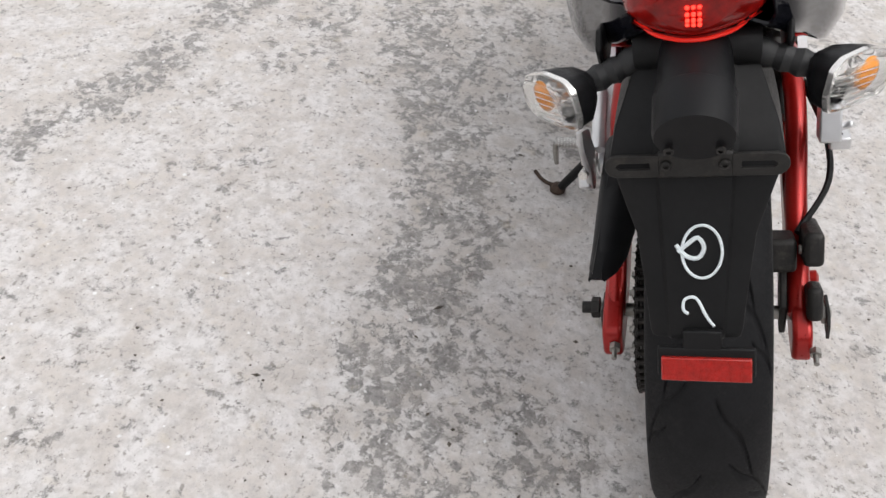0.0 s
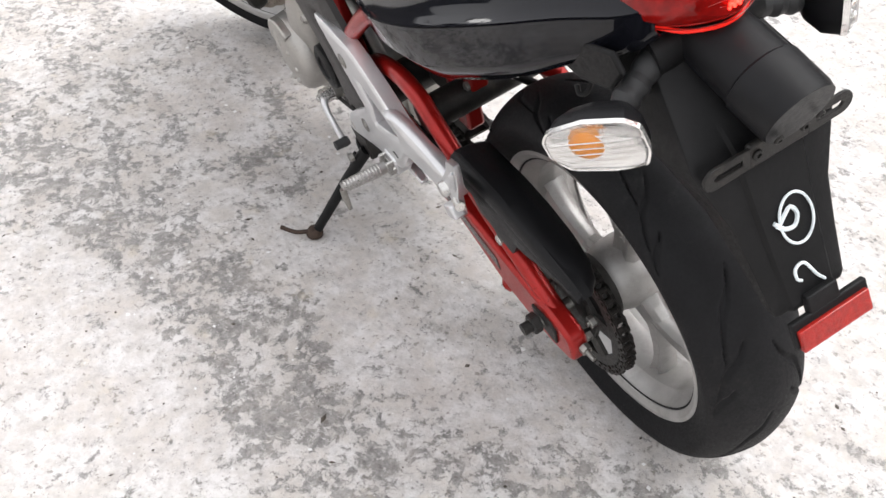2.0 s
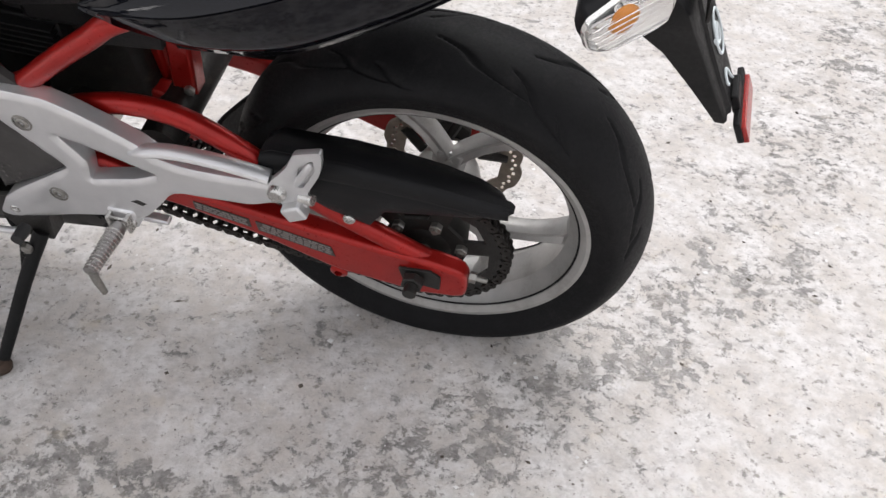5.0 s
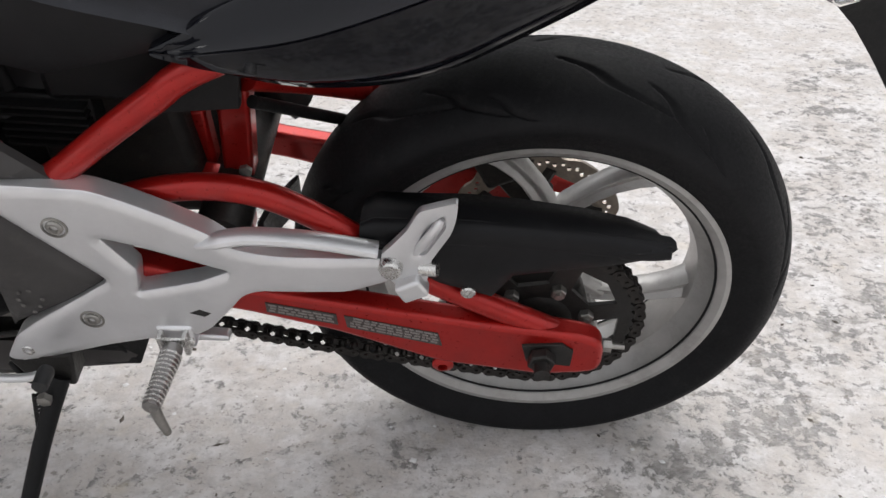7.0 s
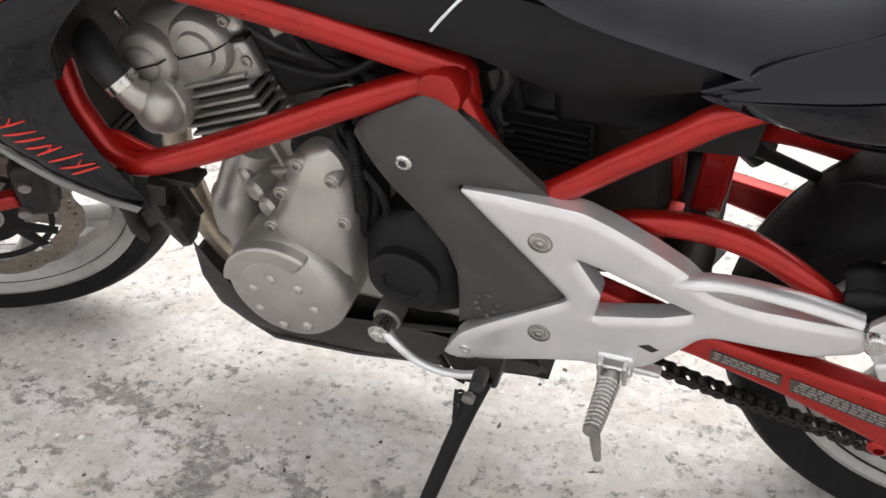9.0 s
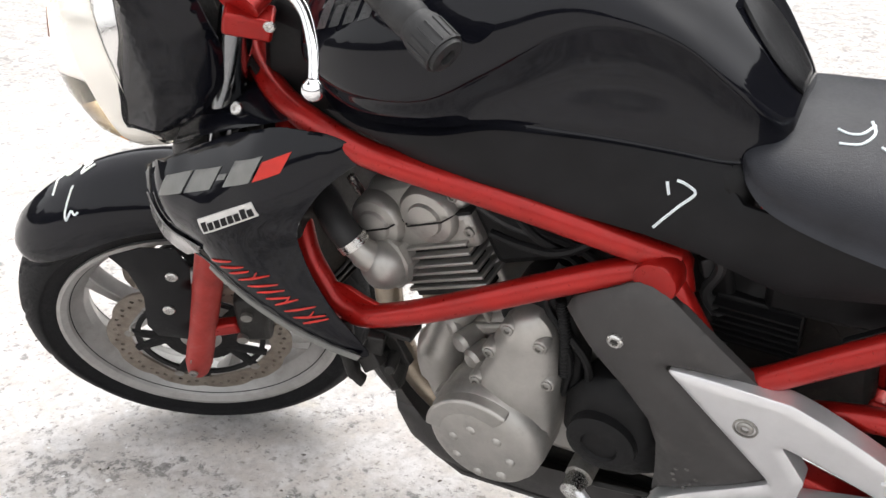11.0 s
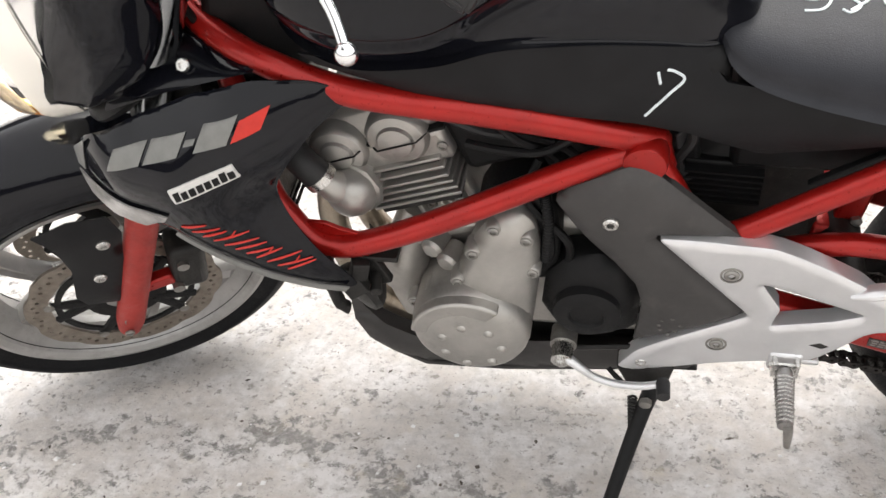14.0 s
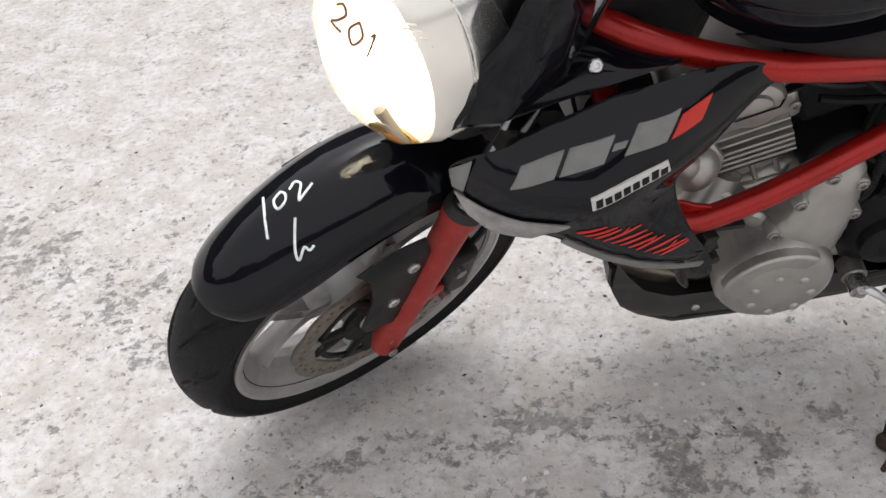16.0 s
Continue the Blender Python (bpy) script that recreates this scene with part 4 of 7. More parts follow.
make("pillion_peg", *sweep([(0.140, 0.186, 0.492), (0.1345, 0.190, 0.505), (0.1150, 0.193, 0.540), (0.1120, 0.193, 0.546)], [0.004, 0.0065, 0.006, 0.003], 12, flat=0.8), SILVER, bracket)
make("pivot_pin", *lathe([(0.0005, 0.0), (0.0125, 0.0), (0.0125, 0.020), (0.010, 0.024), (0.0005, 0.024)], (0.1650, 0.176, 0.4765), (0.05, 1, 0), 24), STEEL, bracket)
make("hinge_lug", *block((0.1450, 0.194, 0.4500), (0.030, 0.020, 0.024), (0, 28, 0)), SILVER, bracket, bevel=0.004, segments=3)
make("hinge_pin", *rod((0.136, 0.190, 0.474), (0.118, 0.194, 0.4765), 0.0075), STEEL, bracket)
make("footrest_hanger", *slab([p for p in PLATE if p[0] > 0.36], 2 * mid(0.4) - 0.187, 2 * mid(0.4) - 0.172), SILVER, bike, "silver painted alloy footrest hanger")
make("pillion_footrest", *joined(block((0.17, -0.165, 0.525), (0.05, 0.03, 0.05), (0, 20, 0)), block((0.165, -0.18, 0.50), (0.03, 0.03, 0.02)), rod((0.16, -0.17, 0.52), (0.15, -0.195, 0.535), 0.006, 8)), SILVER, bike, "folded silver passenger footrest", bevel=0.003)
make("hanger_arm", *sweep(curve([(0.30, -0.15, 0.52), (0.22, -0.17, 0.50), (0.16, -0.175, 0.50)], 4), 0.014, 10), BLACK, bike)

# side stand and gear lever
stand = make("side_stand", *sweep([(0.575, 0.186, 0.268), (0.588, 0.212, 0.236), (0.600, 0.240, 0.204), (0.636, 0.330, 0.094)], [0.0125, 0.0115, 0.0110, 0.0095], 14), BLACK, bike, "black steel side stand")
make("stand_foot", *lathe([(0.0005, -0.007), (0.017, -0.007), (0.018, 0.0), (0.012, 0.010), (0.0005, 0.014)], (0.637, 0.334, 0.094), (0, -0.252, 0.968), 18), RUST, stand, "rusty foot plate")
make("kick_tab", *sweep(curve([(0.636, 0.334, 0.100), (0.650, 0.366, 0.106), (0.672, 0.388, 0.120)], 4), 0.0045, 8), RUST, stand)
make("stand_bracket", *slab([(0.56, 0.25), (0.61, 0.25), (0.63, 0.30), (0.55, 0.31)], 0.150, 0.186), DARK, stand, bevel=0.004)
make("stand_bolt", *lathe([(0.009, 0.0), (0.009, 0.008), (0.004, 0.010), (0.0005, 0.010)], (0.586, 0.212, 0.262), (0, 1, 0), 6), DULL, stand)
coils = [Vector((0.604 - 0.004 * s / 80 + 0.0055 * math.cos(s * 0.785), 0.200 + 0.030 * s / 80 + 0.0055 * math.sin(s * 0.785), 0.250 - 0.040 * s / 80)) for s in range(81)]
make("return_spring", *sweep(coils, 0.0021, 6), DARK, stand)
make("side_switch", *sweep(curve([(0.64, 0.17, 0.272), (0.62, 0.185, 0.262), (0.60, 0.19, 0.258)], 4), 0.004, 8), BLACK, stand)

LEVER = [(0.702, 0.192, 0.330), (0.690, 0.202, 0.330), (0.672, 0.208, 0.318), (0.655, 0.208, 0.302), (0.625, 0.212, 0.298), (0.590, 0.216, 0.306), (0.565, 0.216, 0.318)]
gear = make("gear_lever", *sweep(curve(LEVER, 5), [0.0085 - 0.0028 * min(1, i / 12) for i in range(31)], 12, flat=0.75), SILVER, bike, "worn alloy gear shift lever")
make("pedal_rubber", *sweep([(0.566, 0.212, 0.318), (0.566, 0.218, 0.318), (0.565, 0.240, 0.320)], [0.008, 0.0098, 0.0090], 14), GRIP, gear, "black rubber toe piece")
make("lever_clamp", *rod((0.703, 0.165, 0.330), (0.703, 0.204, 0.330), 0.0150), STEEL, gear)
make("clamp_collar", *rod((0.703, 0.150, 0.330), (0.703, 0.178, 0.330), 0.0185), DULL, gear)
hex_nut("clamp_nut", (0.703, 0.204, 0.330), (0, 1, 0), 0.0085, 0.006, STEEL, gear)
make("shift_rod", *rod((0.69, 0.172, 0.318), (0.60, 0.165, 0.325), 0.004, 8), DARK, gear)

# ---- engine ----
engine = make("engine", *slab([(0.55, 0.27), (0.92, 0.27), (0.95, 0.34), (0.90, 0.47), (0.80, 0.52), (0.62, 0.50), (0.53, 0.40)], -0.11, 0.105), ENGINE, bike, "grey parallel twin engine", bevel=0.015, segments=3)
E1, E2 = Vector((-0.942, 0, 0.335)), Vector((0.335, 0, 0.942))  # along the head towards the seat, and up the cylinders
HEAD = Vector((0.915, 0, 0.610))


def on_engine(a, b, y):
    return HEAD + E1 * a + E2 * b + Vector((0, y, 0))


def engine_block(a0, a1, b0, b1, y0, y1, taper=0.0):
    v = [on_engine(a, b, y) for b, t in ((b0, 0), (b1, taper)) for a, y in ((a0 + t, y0 + t), (a1 - t, y0 + t), (a1 - t, y1 - t), (a0 + t, y1 - t))]
    return v, [[0, 1, 2, 3], [7, 6, 5, 4]] + [[i, (i + 1) % 4, (i + 1) % 4 + 4, i + 4] for i in range(4)]


make("cylinder_block", *engine_block(-0.055, 0.065, -0.15, 0.0, -0.09, 0.092), ENGINE, engine, bevel=0.008)
for a in (-0.045, -0.02, 0.012, 0.042):
    make("casting_rib", *engine_block(a, a + 0.007, -0.15, -0.055, 0.08, 0.104), ENGINE, engine, bevel=0.002)
    bolt("casting_screw", on_engine(a + 0.016, -0.095 - 0.4 * abs(a), 0.092), (0, 1, 0), 0.0075, DULL, engine)
make("casting_flange", *engine_block(-0.06, 0.07, -0.155, -0.138, -0.09, 0.110), ENGINE, engine, bevel=0.004)
make("cylinder_head", *engine_block(-0.068, 0.085, -0.005, 0.045, -0.10, 0.130), ENGINE, engine, bevel=0.008)
make("cam_cover", *engine_block(-0.072, 0.090, 0.045, 0.098, -0.10, 0.128, 0.012), ENGINE, engine, bevel=0.014, segments=3)
make("gasket", *engine_block(-0.074, 0.092, 0.0435, 0.0475, -0.102, 0.1315), BLACK, engine)
for k in range(6):
    b = -0.058 + 0.0125 * k
    make("cooling_fin", *engine_block(-0.055 + 0.002 * k, 0.070, b, b + 0.0045, -0.09, 0.142 - 0.002 * abs(k - 3)), ENGINE, engine, bevel=0.0015)
# Dark filler behind the grey fins, so the gaps come out darker.
make("fin_gap_fill", *engine_block(-0.050, 0.062, -0.07, 0.0, 0.10, 0.129), DARK, engine)
for a, b, r in ((0.032, 0.050, 0.0375), (-0.050, 0.050, 0.0355)):
    c = on_engine(a, b, 0.128)
    make("cam_end", *lathe([(r + 0.003, -0.02), (r + 0.002, 0.006), (r - 0.003, 0.012), (r * 0.62, 0.014), (r * 0.56, 0.0185), (r * 0.30, 0.0195), (0.0004, 0.0198)], c, (0, 1, 0), 40), ENGINE, engine, "round grey camshaft end cover")
for a0, a1 in ((-0.088, -0.014), (-0.006, 0.072)):
    make("gasket_line", *sweep([on_engine(a0 + (a1 - a0) * k / 12, 0.047, 0.1310 + 0.0175 * min(1.0, 2.2 * math.sin(math.pi * k / 12))) for k in range(13)], 0.0012, 6), BLACK, engine)
make("sensor", *sweep([on_engine(-0.085, 0.07, 0.10), on_engine(-0.085, 0.105, 0.105)], 0.006, 10), STEEL, engine)
for q in ((-0.062, 0.012), (0.078, 0.02), (0.078, 0.07)):
    bolt("head_screw", on_engine(*q, 0.131), (0, 1, 0), 0.007, DULL, engine)
make("inlet_tract", *joined(sweep(curve([on_engine(0.085, 0.03, 0.04), on_engine(0.12, 0.06, 0.05), on_engine(0.17, 0.10, 0.05)], 4), 0.026, 14),
                            sweep(curve([on_engine(0.085, 0.03, -0.05), on_engine(0.12, 0.06, -0.05), on_engine(0.17, 0.10, -0.05)], 4), 0.026, 14)), BLACK, engine)
throttle = make("throttle_body", *block(on_engine(0.155, 0.075, 0.03), (0.07, 0.16, 0.06), (0, 20, 0)), DARK, engine, bevel=0.008)
for i, (a, b, y) in enumerate(((0.10, 0.055, 0.105), (0.125, 0.04, 0.11), (0.15, 0.06, 0.115), (0.14, 0.085, 0.11), (0.17, 0.05, 0.10), (0.115, 0.075, 0.115))):
    make("connector", *block(on_engine(a, b, y), (0.018, 0.016, 0.014), (10 * i, 30 * i, 0)), (DARK, DULL, BLACK)[i % 3], throttle, bevel=0.002)
for i, line in enumerate(([(0.80, 0.12, 0.71), (0.76, 0.14, 0.68), (0.72, 0.12, 0.64), (0.70, 0.10, 0.58)], [(0.82, 0.13, 0.66), (0.77, 0.135, 0.655), (0.72, 0.14, 0.665), (0.66, 0.12, 0.70)],
                          [(0.72, 0.13, 0.62), (0.725, 0.15, 0.56), (0.72, 0.15, 0.50), (0.735, 0.14, 0.44)], [(0.735, 0.12, 0.63), (0.75, 0.14, 0.58), (0.70, 0.15, 0.52), (0.70, 0.14, 0.46)])):
    make("cable", *sweep(curve(line, 6), 0.0055, 8), BLACK, engine)
conduit = curve([(0.727, 0.148, 0.60), (0.722, 0.152, 0.55), (0.728, 0.150, 0.48)], 24)
make("ribbed_conduit", *sweep(conduit, [0.0075 if i % 2 else 0.0062 for i in range(len(conduit))], 10), BLACK, engine)
# Black filler block, added to close the gap behind the cylinder head.
make("head_gap_fill", *block((0.795, 0.03, 0.675), (0.11, 0.17, 0.13), (0, 20, 0)), BLACK, engine, bevel=0.012)
make("starter_case", *slab([(0.56, 0.42), (0.80, 0.46), (0.79, 0.56), (0.72, 0.61), (0.60, 0.56)], -0.08, 0.085), BLACK, engine, bevel=0.02, segments=3)

# alternator cover: a round lower bowl and a tall upper lobe
LOBE = [(0.738, 0.430), (0.7335, 0.490), (0.7350, 0.530), (0.742, 0.558), (0.757, 0.574), (0.776, 0.5745), (0.797, 0.558), (0.815, 0.527), (0.826, 0.490), (0.845, 0.452), (0.875, 0.430), (0.905, 0.400), (0.908, 0.350), (0.885, 0.300), (0.830, 0.274), (0.782, 0.286), (0.757, 0.325), (0.745, 0.370)]
lobe = make("alternator_cover", *panel(eased(LOBE, 0.012), spread([(0.767, 0.570, 0.168), (0.737, 0.52, 0.166), (0.775, 0.53, 0.178), (0.815, 0.52, 0.166), (0.785, 0.45, 0.188), (0.740, 0.43, 0.172), (0.85, 0.43, 0.172), (0.755, 0.34, 0.176), (0.83, 0.285, 0.172), (0.90, 0.35, 0.160)]), thick=0.055, spacing=0.012, rounding=0.012, soft=0.014), ENGINE, engine, "grey cast alternator cover", bevel=0.002)
make("cover_bowl", *lathe([(0.082, -0.060), (0.0825, -0.014), (0.0805, 0.002), (0.075, 0.011), (0.067, 0.0165), (0.058, 0.0195), (0.035, 0.0225), (0.0004, 0.0235)], (0.829, 0.190, 0.366), (0, 1, 0), 64), ENGINE, lobe)
for k in range(7):
    a = radians(25 + 360 / 7 * k)
    make("dimple", *lathe([(0.0072, -0.002), (0.0070, 0.0012), (0.0056, 0.0032), (0.0030, 0.0042), (0.0004, 0.0044)], (0.825 + 0.042 * math.cos(a), 0.2108, 0.356 + 0.042 * math.sin(a)), (0, 1, 0), 14), ENGINE, lobe)
for x, z, y in ((0.788, 0.553, 0.166), (0.748, 0.537, 0.166), (0.742, 0.476, 0.166), (0.818, 0.505, 0.166), (0.842, 0.448, 0.168), (0.758, 0.352, 0.180), (0.880, 0.418, 0.166), (0.914, 0.372, 0.150), (0.885, 0.300, 0.160)):
    make("screw_boss", *lathe([(0.011, -0.02), (0.0105, 0.004), (0.009, 0.006), (0.0004, 0.006)], (x, y, z), (0, 1, 0), 16), ENGINE, lobe)
    bolt("cover_screw", (x, y + 0.005, z), (0, 1, 0), 0.0075, DULL, lobe)
arc = [radians(8 + 9 * k) for k in range(14)]
make("bowl_step", *slab([(0.829 + 0.0800 * math.cos(a), 0.366 + 0.0800 * math.sin(a)) for a in arc] + [(0.788, 0.426), (0.806, 0.404)] + [(0.829 + 0.055 * math.cos(a), 0.366 + 0.055 * math.sin(a)) for a in arc[9::-1]], 0.190, 0.2100), ENGINE, lobe, bevel=0.004, segments=3)
make("lobe_back", *slab(eased([(0.818, 0.548), (0.796, 0.586), (0.762, 0.602), (0.734, 0.594), (0.714, 0.566), (0.708, 0.50), (0.714, 0.43), (0.75, 0.42), (0.80, 0.50)], 0.012), 0.07, 0.140), BLACK, engine, "black casting behind the alternator cover", bevel=0.008, segments=3)
for k in range(3):
    make("engine_boss", *lathe([(0.016, -0.03), (0.016, 0.0), (0.011, 0.005), (0.0005, 0.006)], (0.905 - 0.022 * k, 0.120 + 0.012 * k, 0.475 - 0.012 * k), (0.3, 0.95, 0), 18), ENGINE, engine)
sprocket_cover = make("sprocket_cover", *panel([(0.735, 0.385), (0.728, 0.445), (0.70, 0.482), (0.66, 0.492), (0.615, 0.478), (0.604, 0.42), (0.606, 0.345), (0.65, 0.322), (0.715, 0.335)],
                       spread([(0.665, 0.41, 0.178), (0.72, 0.44, 0.160), (0.62, 0.46, 0.160), (0.61, 0.36, 0.158), (0.70, 0.34, 0.158)]), thick=0.05, spacing=0.014, rounding=0.014, soft=0.02), BLACK, engine, "matt black sprocket cover", bevel=0.002)
make("cover_boss", *lathe([(0.045, -0.01), (0.044, 0.004), (0.036, 0.008), (0.024, 0.008), (0.022, 0.004), (0.0004, 0.004)], (0.672, 0.176, 0.408), (0, 1, 0), 36), BLACK, sprocket_cover)

pump = make("water_pump", *lathe([(0.030, -0.05), (0.033, -0.006), (0.031, 0.004), (0.024, 0.016), (0.012, 0.022), (0.0004, 0.023)], (0.968, 0.158, 0.590), (0.25, 0.95, 0.1), 32), ENGINE, engine, "grey water pump with clamped hose")
make("pump_neck", *sweep(curve([(0.968, 0.155, 0.592), (0.985, 0.165, 0.612), (1.000, 0.168, 0.632)], 4), [0.020] * 5 + [0.0175] * 4, 16), ENGINE, pump)
make("hose", *sweep(curve([(0.996, 0.168, 0.628), (1.012, 0.168, 0.652), (1.04, 0.15, 0.668), (1.09, 0.11, 0.66)], 5), 0.0195, 16), GRIP, pump, "black rubber coolant hose")
make("hose_clamp", *sweep([(0.994, 0.1675, 0.624), (1.000, 0.168, 0.634)], 0.0212, 20), STEEL, pump)
make("pump_flange", *lathe([(0.038, -0.012), (0.038, -0.004), (0.030, 0.0), (0.0004, 0.0)], (0.966, 0.150, 0.589), (0.25, 0.95, 0.1), 9), ENGINE, pump)

# exhaust headers and underslung silencer
headers = make("exhaust", *sweep(curve([(0.985, 0.05, 0.555), (1.035, 0.055, 0.50), (1.045, 0.06, 0.40), (1.02, 0.065, 0.30), (0.95, 0.06, 0.225), (0.84, 0.05, 0.205)], 6), 0.0205, 16), PIPE, bike, "heat-stained steel exhaust with black lower cover")
make("header_pipe", *sweep(curve([(0.985, -0.05, 0.555), (1.035, -0.055, 0.50), (1.045, -0.05, 0.40), (1.02, -0.045, 0.30), (0.95, -0.04, 0.225), (0.84, -0.03, 0.205)], 6), 0.0205, 16), PIPE, headers)
make("front_casting", *sweep(curve([(0.90, 0.09, 0.50), (0.925, 0.105, 0.44), (0.935, 0.105, 0.38), (0.925, 0.095, 0.30)], 6), [0.03] * 7 + [0.036] * 6 + [0.03] * 6, 14), ENGINE, engine)
make("silencer", *sweep(curve([(0.90, 0.02, 0.205), (0.86, 0.02, 0.205), (0.60, 0.02, 0.225), (0.54, 0.02, 0.23)], 4), [0.03] * 2 + [0.052] * 9 + [0.03] * 2, 20, flat=0.8), DARK, headers)
PAN = [(1.030, 0.325), (1.034, 0.25), (1.018, 0.205), (0.985, 0.168), (0.93, 0.150), (0.80, 0.157), (0.66, 0.180), (0.525, 0.205), (0.512, 0.222), (0.53, 0.238), (0.62, 0.242), (0.72, 0.248), (0.85, 0.232), (0.94, 0.230), (0.985, 0.250), (1.012, 0.29)]
pan = make("belly_pan", *panel(PAN, lambda x, z: 0.122 - 0.10 * max(0, x - 0.95) - 0.20 * max(0, 0.20 - z), thick=0.006, spacing=0.018, rounding=0.006), GREY_PLASTIC, bike, "dark grey plastic belly pan", bevel=0.002)
make("belly_side", *panel(PAN, lambda x, z: 2 * mid(0.8) - 0.122 + 0.006 + 0.25 * max(0, x - 0.95), thick=0.006, spacing=0.03), GREY_PLASTIC, pan)
floor_line = [(1.034, 0.29), (1.034, 0.25), (1.018, 0.205), (0.985, 0.170), (0.93, 0.152), (0.80, 0.159), (0.66, 0.182), (0.525, 0.207)]
make("belly_floor", *loft([[(x, y + mid(x) * (y < 0) * 2, z) for y in (0.116 - 0.25 * max(0, x - 0.95), 0.05, -0.05, -0.116 + 0.25 * max(0, x - 0.95))] + [(x + (0.004 if x > 1 else 0), y + mid(x) * (y < 0) * 2, z + 0.004) for y in (-0.114 + 0.25 * max(0, x - 0.95), -0.05, 0.05, 0.114 - 0.25 * max(0, x - 0.95))] for x, z in floor_line]), GREY_PLASTIC, pan)
for x, z in ((0.72, 0.215), (0.90, 0.20)):
    bolt("pan_screw", (x, 0.1215, z), (0, 1, 0), 0.007, STEEL, pan)
make("skid_plate", *slab([(0.51, 0.205), (0.60, 0.20), (0.60, 0.25), (0.53, 0.245)], 0.02, 0.118), BLACK, pan, bevel=0.003)

# regulator with cooling fins, and the dark things behind the frame
regulator = make("regulator", *block((0.520, 0.075, 0.580), (0.095, 0.03, 0.062), (0, -3, 0)), BLACK, bike, "black finned rectifier", bevel=0.003)
for k in range(6):
    make("fin", *block((0.520, 0.096, 0.557 + 0.0095 * k), (0.092, 0.016, 0.003), (0, -3, 0)), BLACK, regulator)
battery = make("battery_box", *block((0.43, mid(0.43), 0.655), (0.17, 0.15, 0.10)), BLACK, bike, "black plastic battery box", bevel=0.01)
make("air_box", *joined(block((0.66, mid(0.66), 0.755), (0.26, 0.20, 0.09)), block((0.80, mid(0.80), 0.752), (0.16, 0.26, 0.06))), BLACK, bike, "black plastic air box", bevel=0.02)
fill = make("harness_box", *slab(eased([(0.545, 0.600), (0.70, 0.610), (0.78, 0.650), (0.80, 0.735), (0.70, 0.735), (0.56, 0.700)], 0.015), -0.04, 0.088), BLACK, bike, "black box and wiring behind the frame", bevel=0.008, segments=3)
for i, line in enumerate(([(0.84, 0.10, 0.72), (0.78, 0.112, 0.690), (0.71, 0.108, 0.675), (0.66, 0.10, 0.645), (0.645, 0.10, 0.60)], [(0.86, 0.11, 0.69), (0.80, 0.115, 0.665), (0.73, 0.112, 0.655), (0.69, 0.11, 0.625), (0.68, 0.11, 0.575)], [(0.58, 0.095, 0.70), (0.56, 0.10, 0.66), (0.575, 0.10, 0.62), (0.56, 0.095, 0.585)])):
    make("harness_cable", *sweep(curve(line, 6), 0.0048 + 0.0010 * i, 8), GRIP, fill)
for i, (x, y, z) in enumerate(((0.755, 0.112, 0.690), (0.725, 0.110, 0.645), (0.790, 0.112, 0.705), (0.66, 0.098, 0.690), (0.575, 0.096, 0.655))):
    make("plug", *block((x, y, z), (0.024, 0.018, 0.014), (15 * i, 25 * i, 10)), (DARK, GRIP, DULL)[i % 3], fill, bevel=0.002)
make("inner_fender", *smooth_loft([[(x, 0.010 + y, z + dz) for y, dz in ((-0.085, -0.022), (-0.05, -0.006), (0, 0.0), (0.05, -0.006), (0.085, -0.022), (0.083, -0.032), (0.05, -0.018), (0, -0.012), (-0.05, -0.018), (-0.083, -0.032))] for x, z in ((0.34, 0.690), (0.28, 0.702), (0.20, 0.722), (0.10, 0.757), (0.03, 0.790), (-0.05, 0.835))], 4, 3), BLACK, bike, "black inner mudguard")
make("splash_guard", *smooth_loft([[(x + dx, y * w, z) for y, dx in ((-1, -0.03), (0, 0.0), (1, -0.03), (1, -0.022), (0, 0.008), (-1, -0.022))] for x, z, w in ((0.352, 0.30, 0.085), (0.351, 0.325, 0.084), (0.350, 0.35, 0.082))], 4, 3), BLACK, bike, "matt black splash guard ahead of the rear tyre")

# ---- bodywork ----
def tank_ring(x, wb, zb, wr, zr, wm, zm, ws, zs, zt):
    c = mid(x)
    half = [(wb - 0.012, zb - 0.002), (wb, zb), (wb + 0.35 * (wr - wb), zb + 0.4 * (zr - zb)), (wr, zr), (wm - 0.003, zm - 0.010), (wm, zm), (wm - 0.28 * (wm - ws), zm + 0.55 * (zs - zm)), (ws, zs), (ws * 0.62, zs + 0.75 * (zt - zs)), (0.0, zt)]
    left = [(x, c + w, z) for w, z in half]
    right = [(x, c - w, z) for w, z in half[:-1]][::-1]
    return left + right


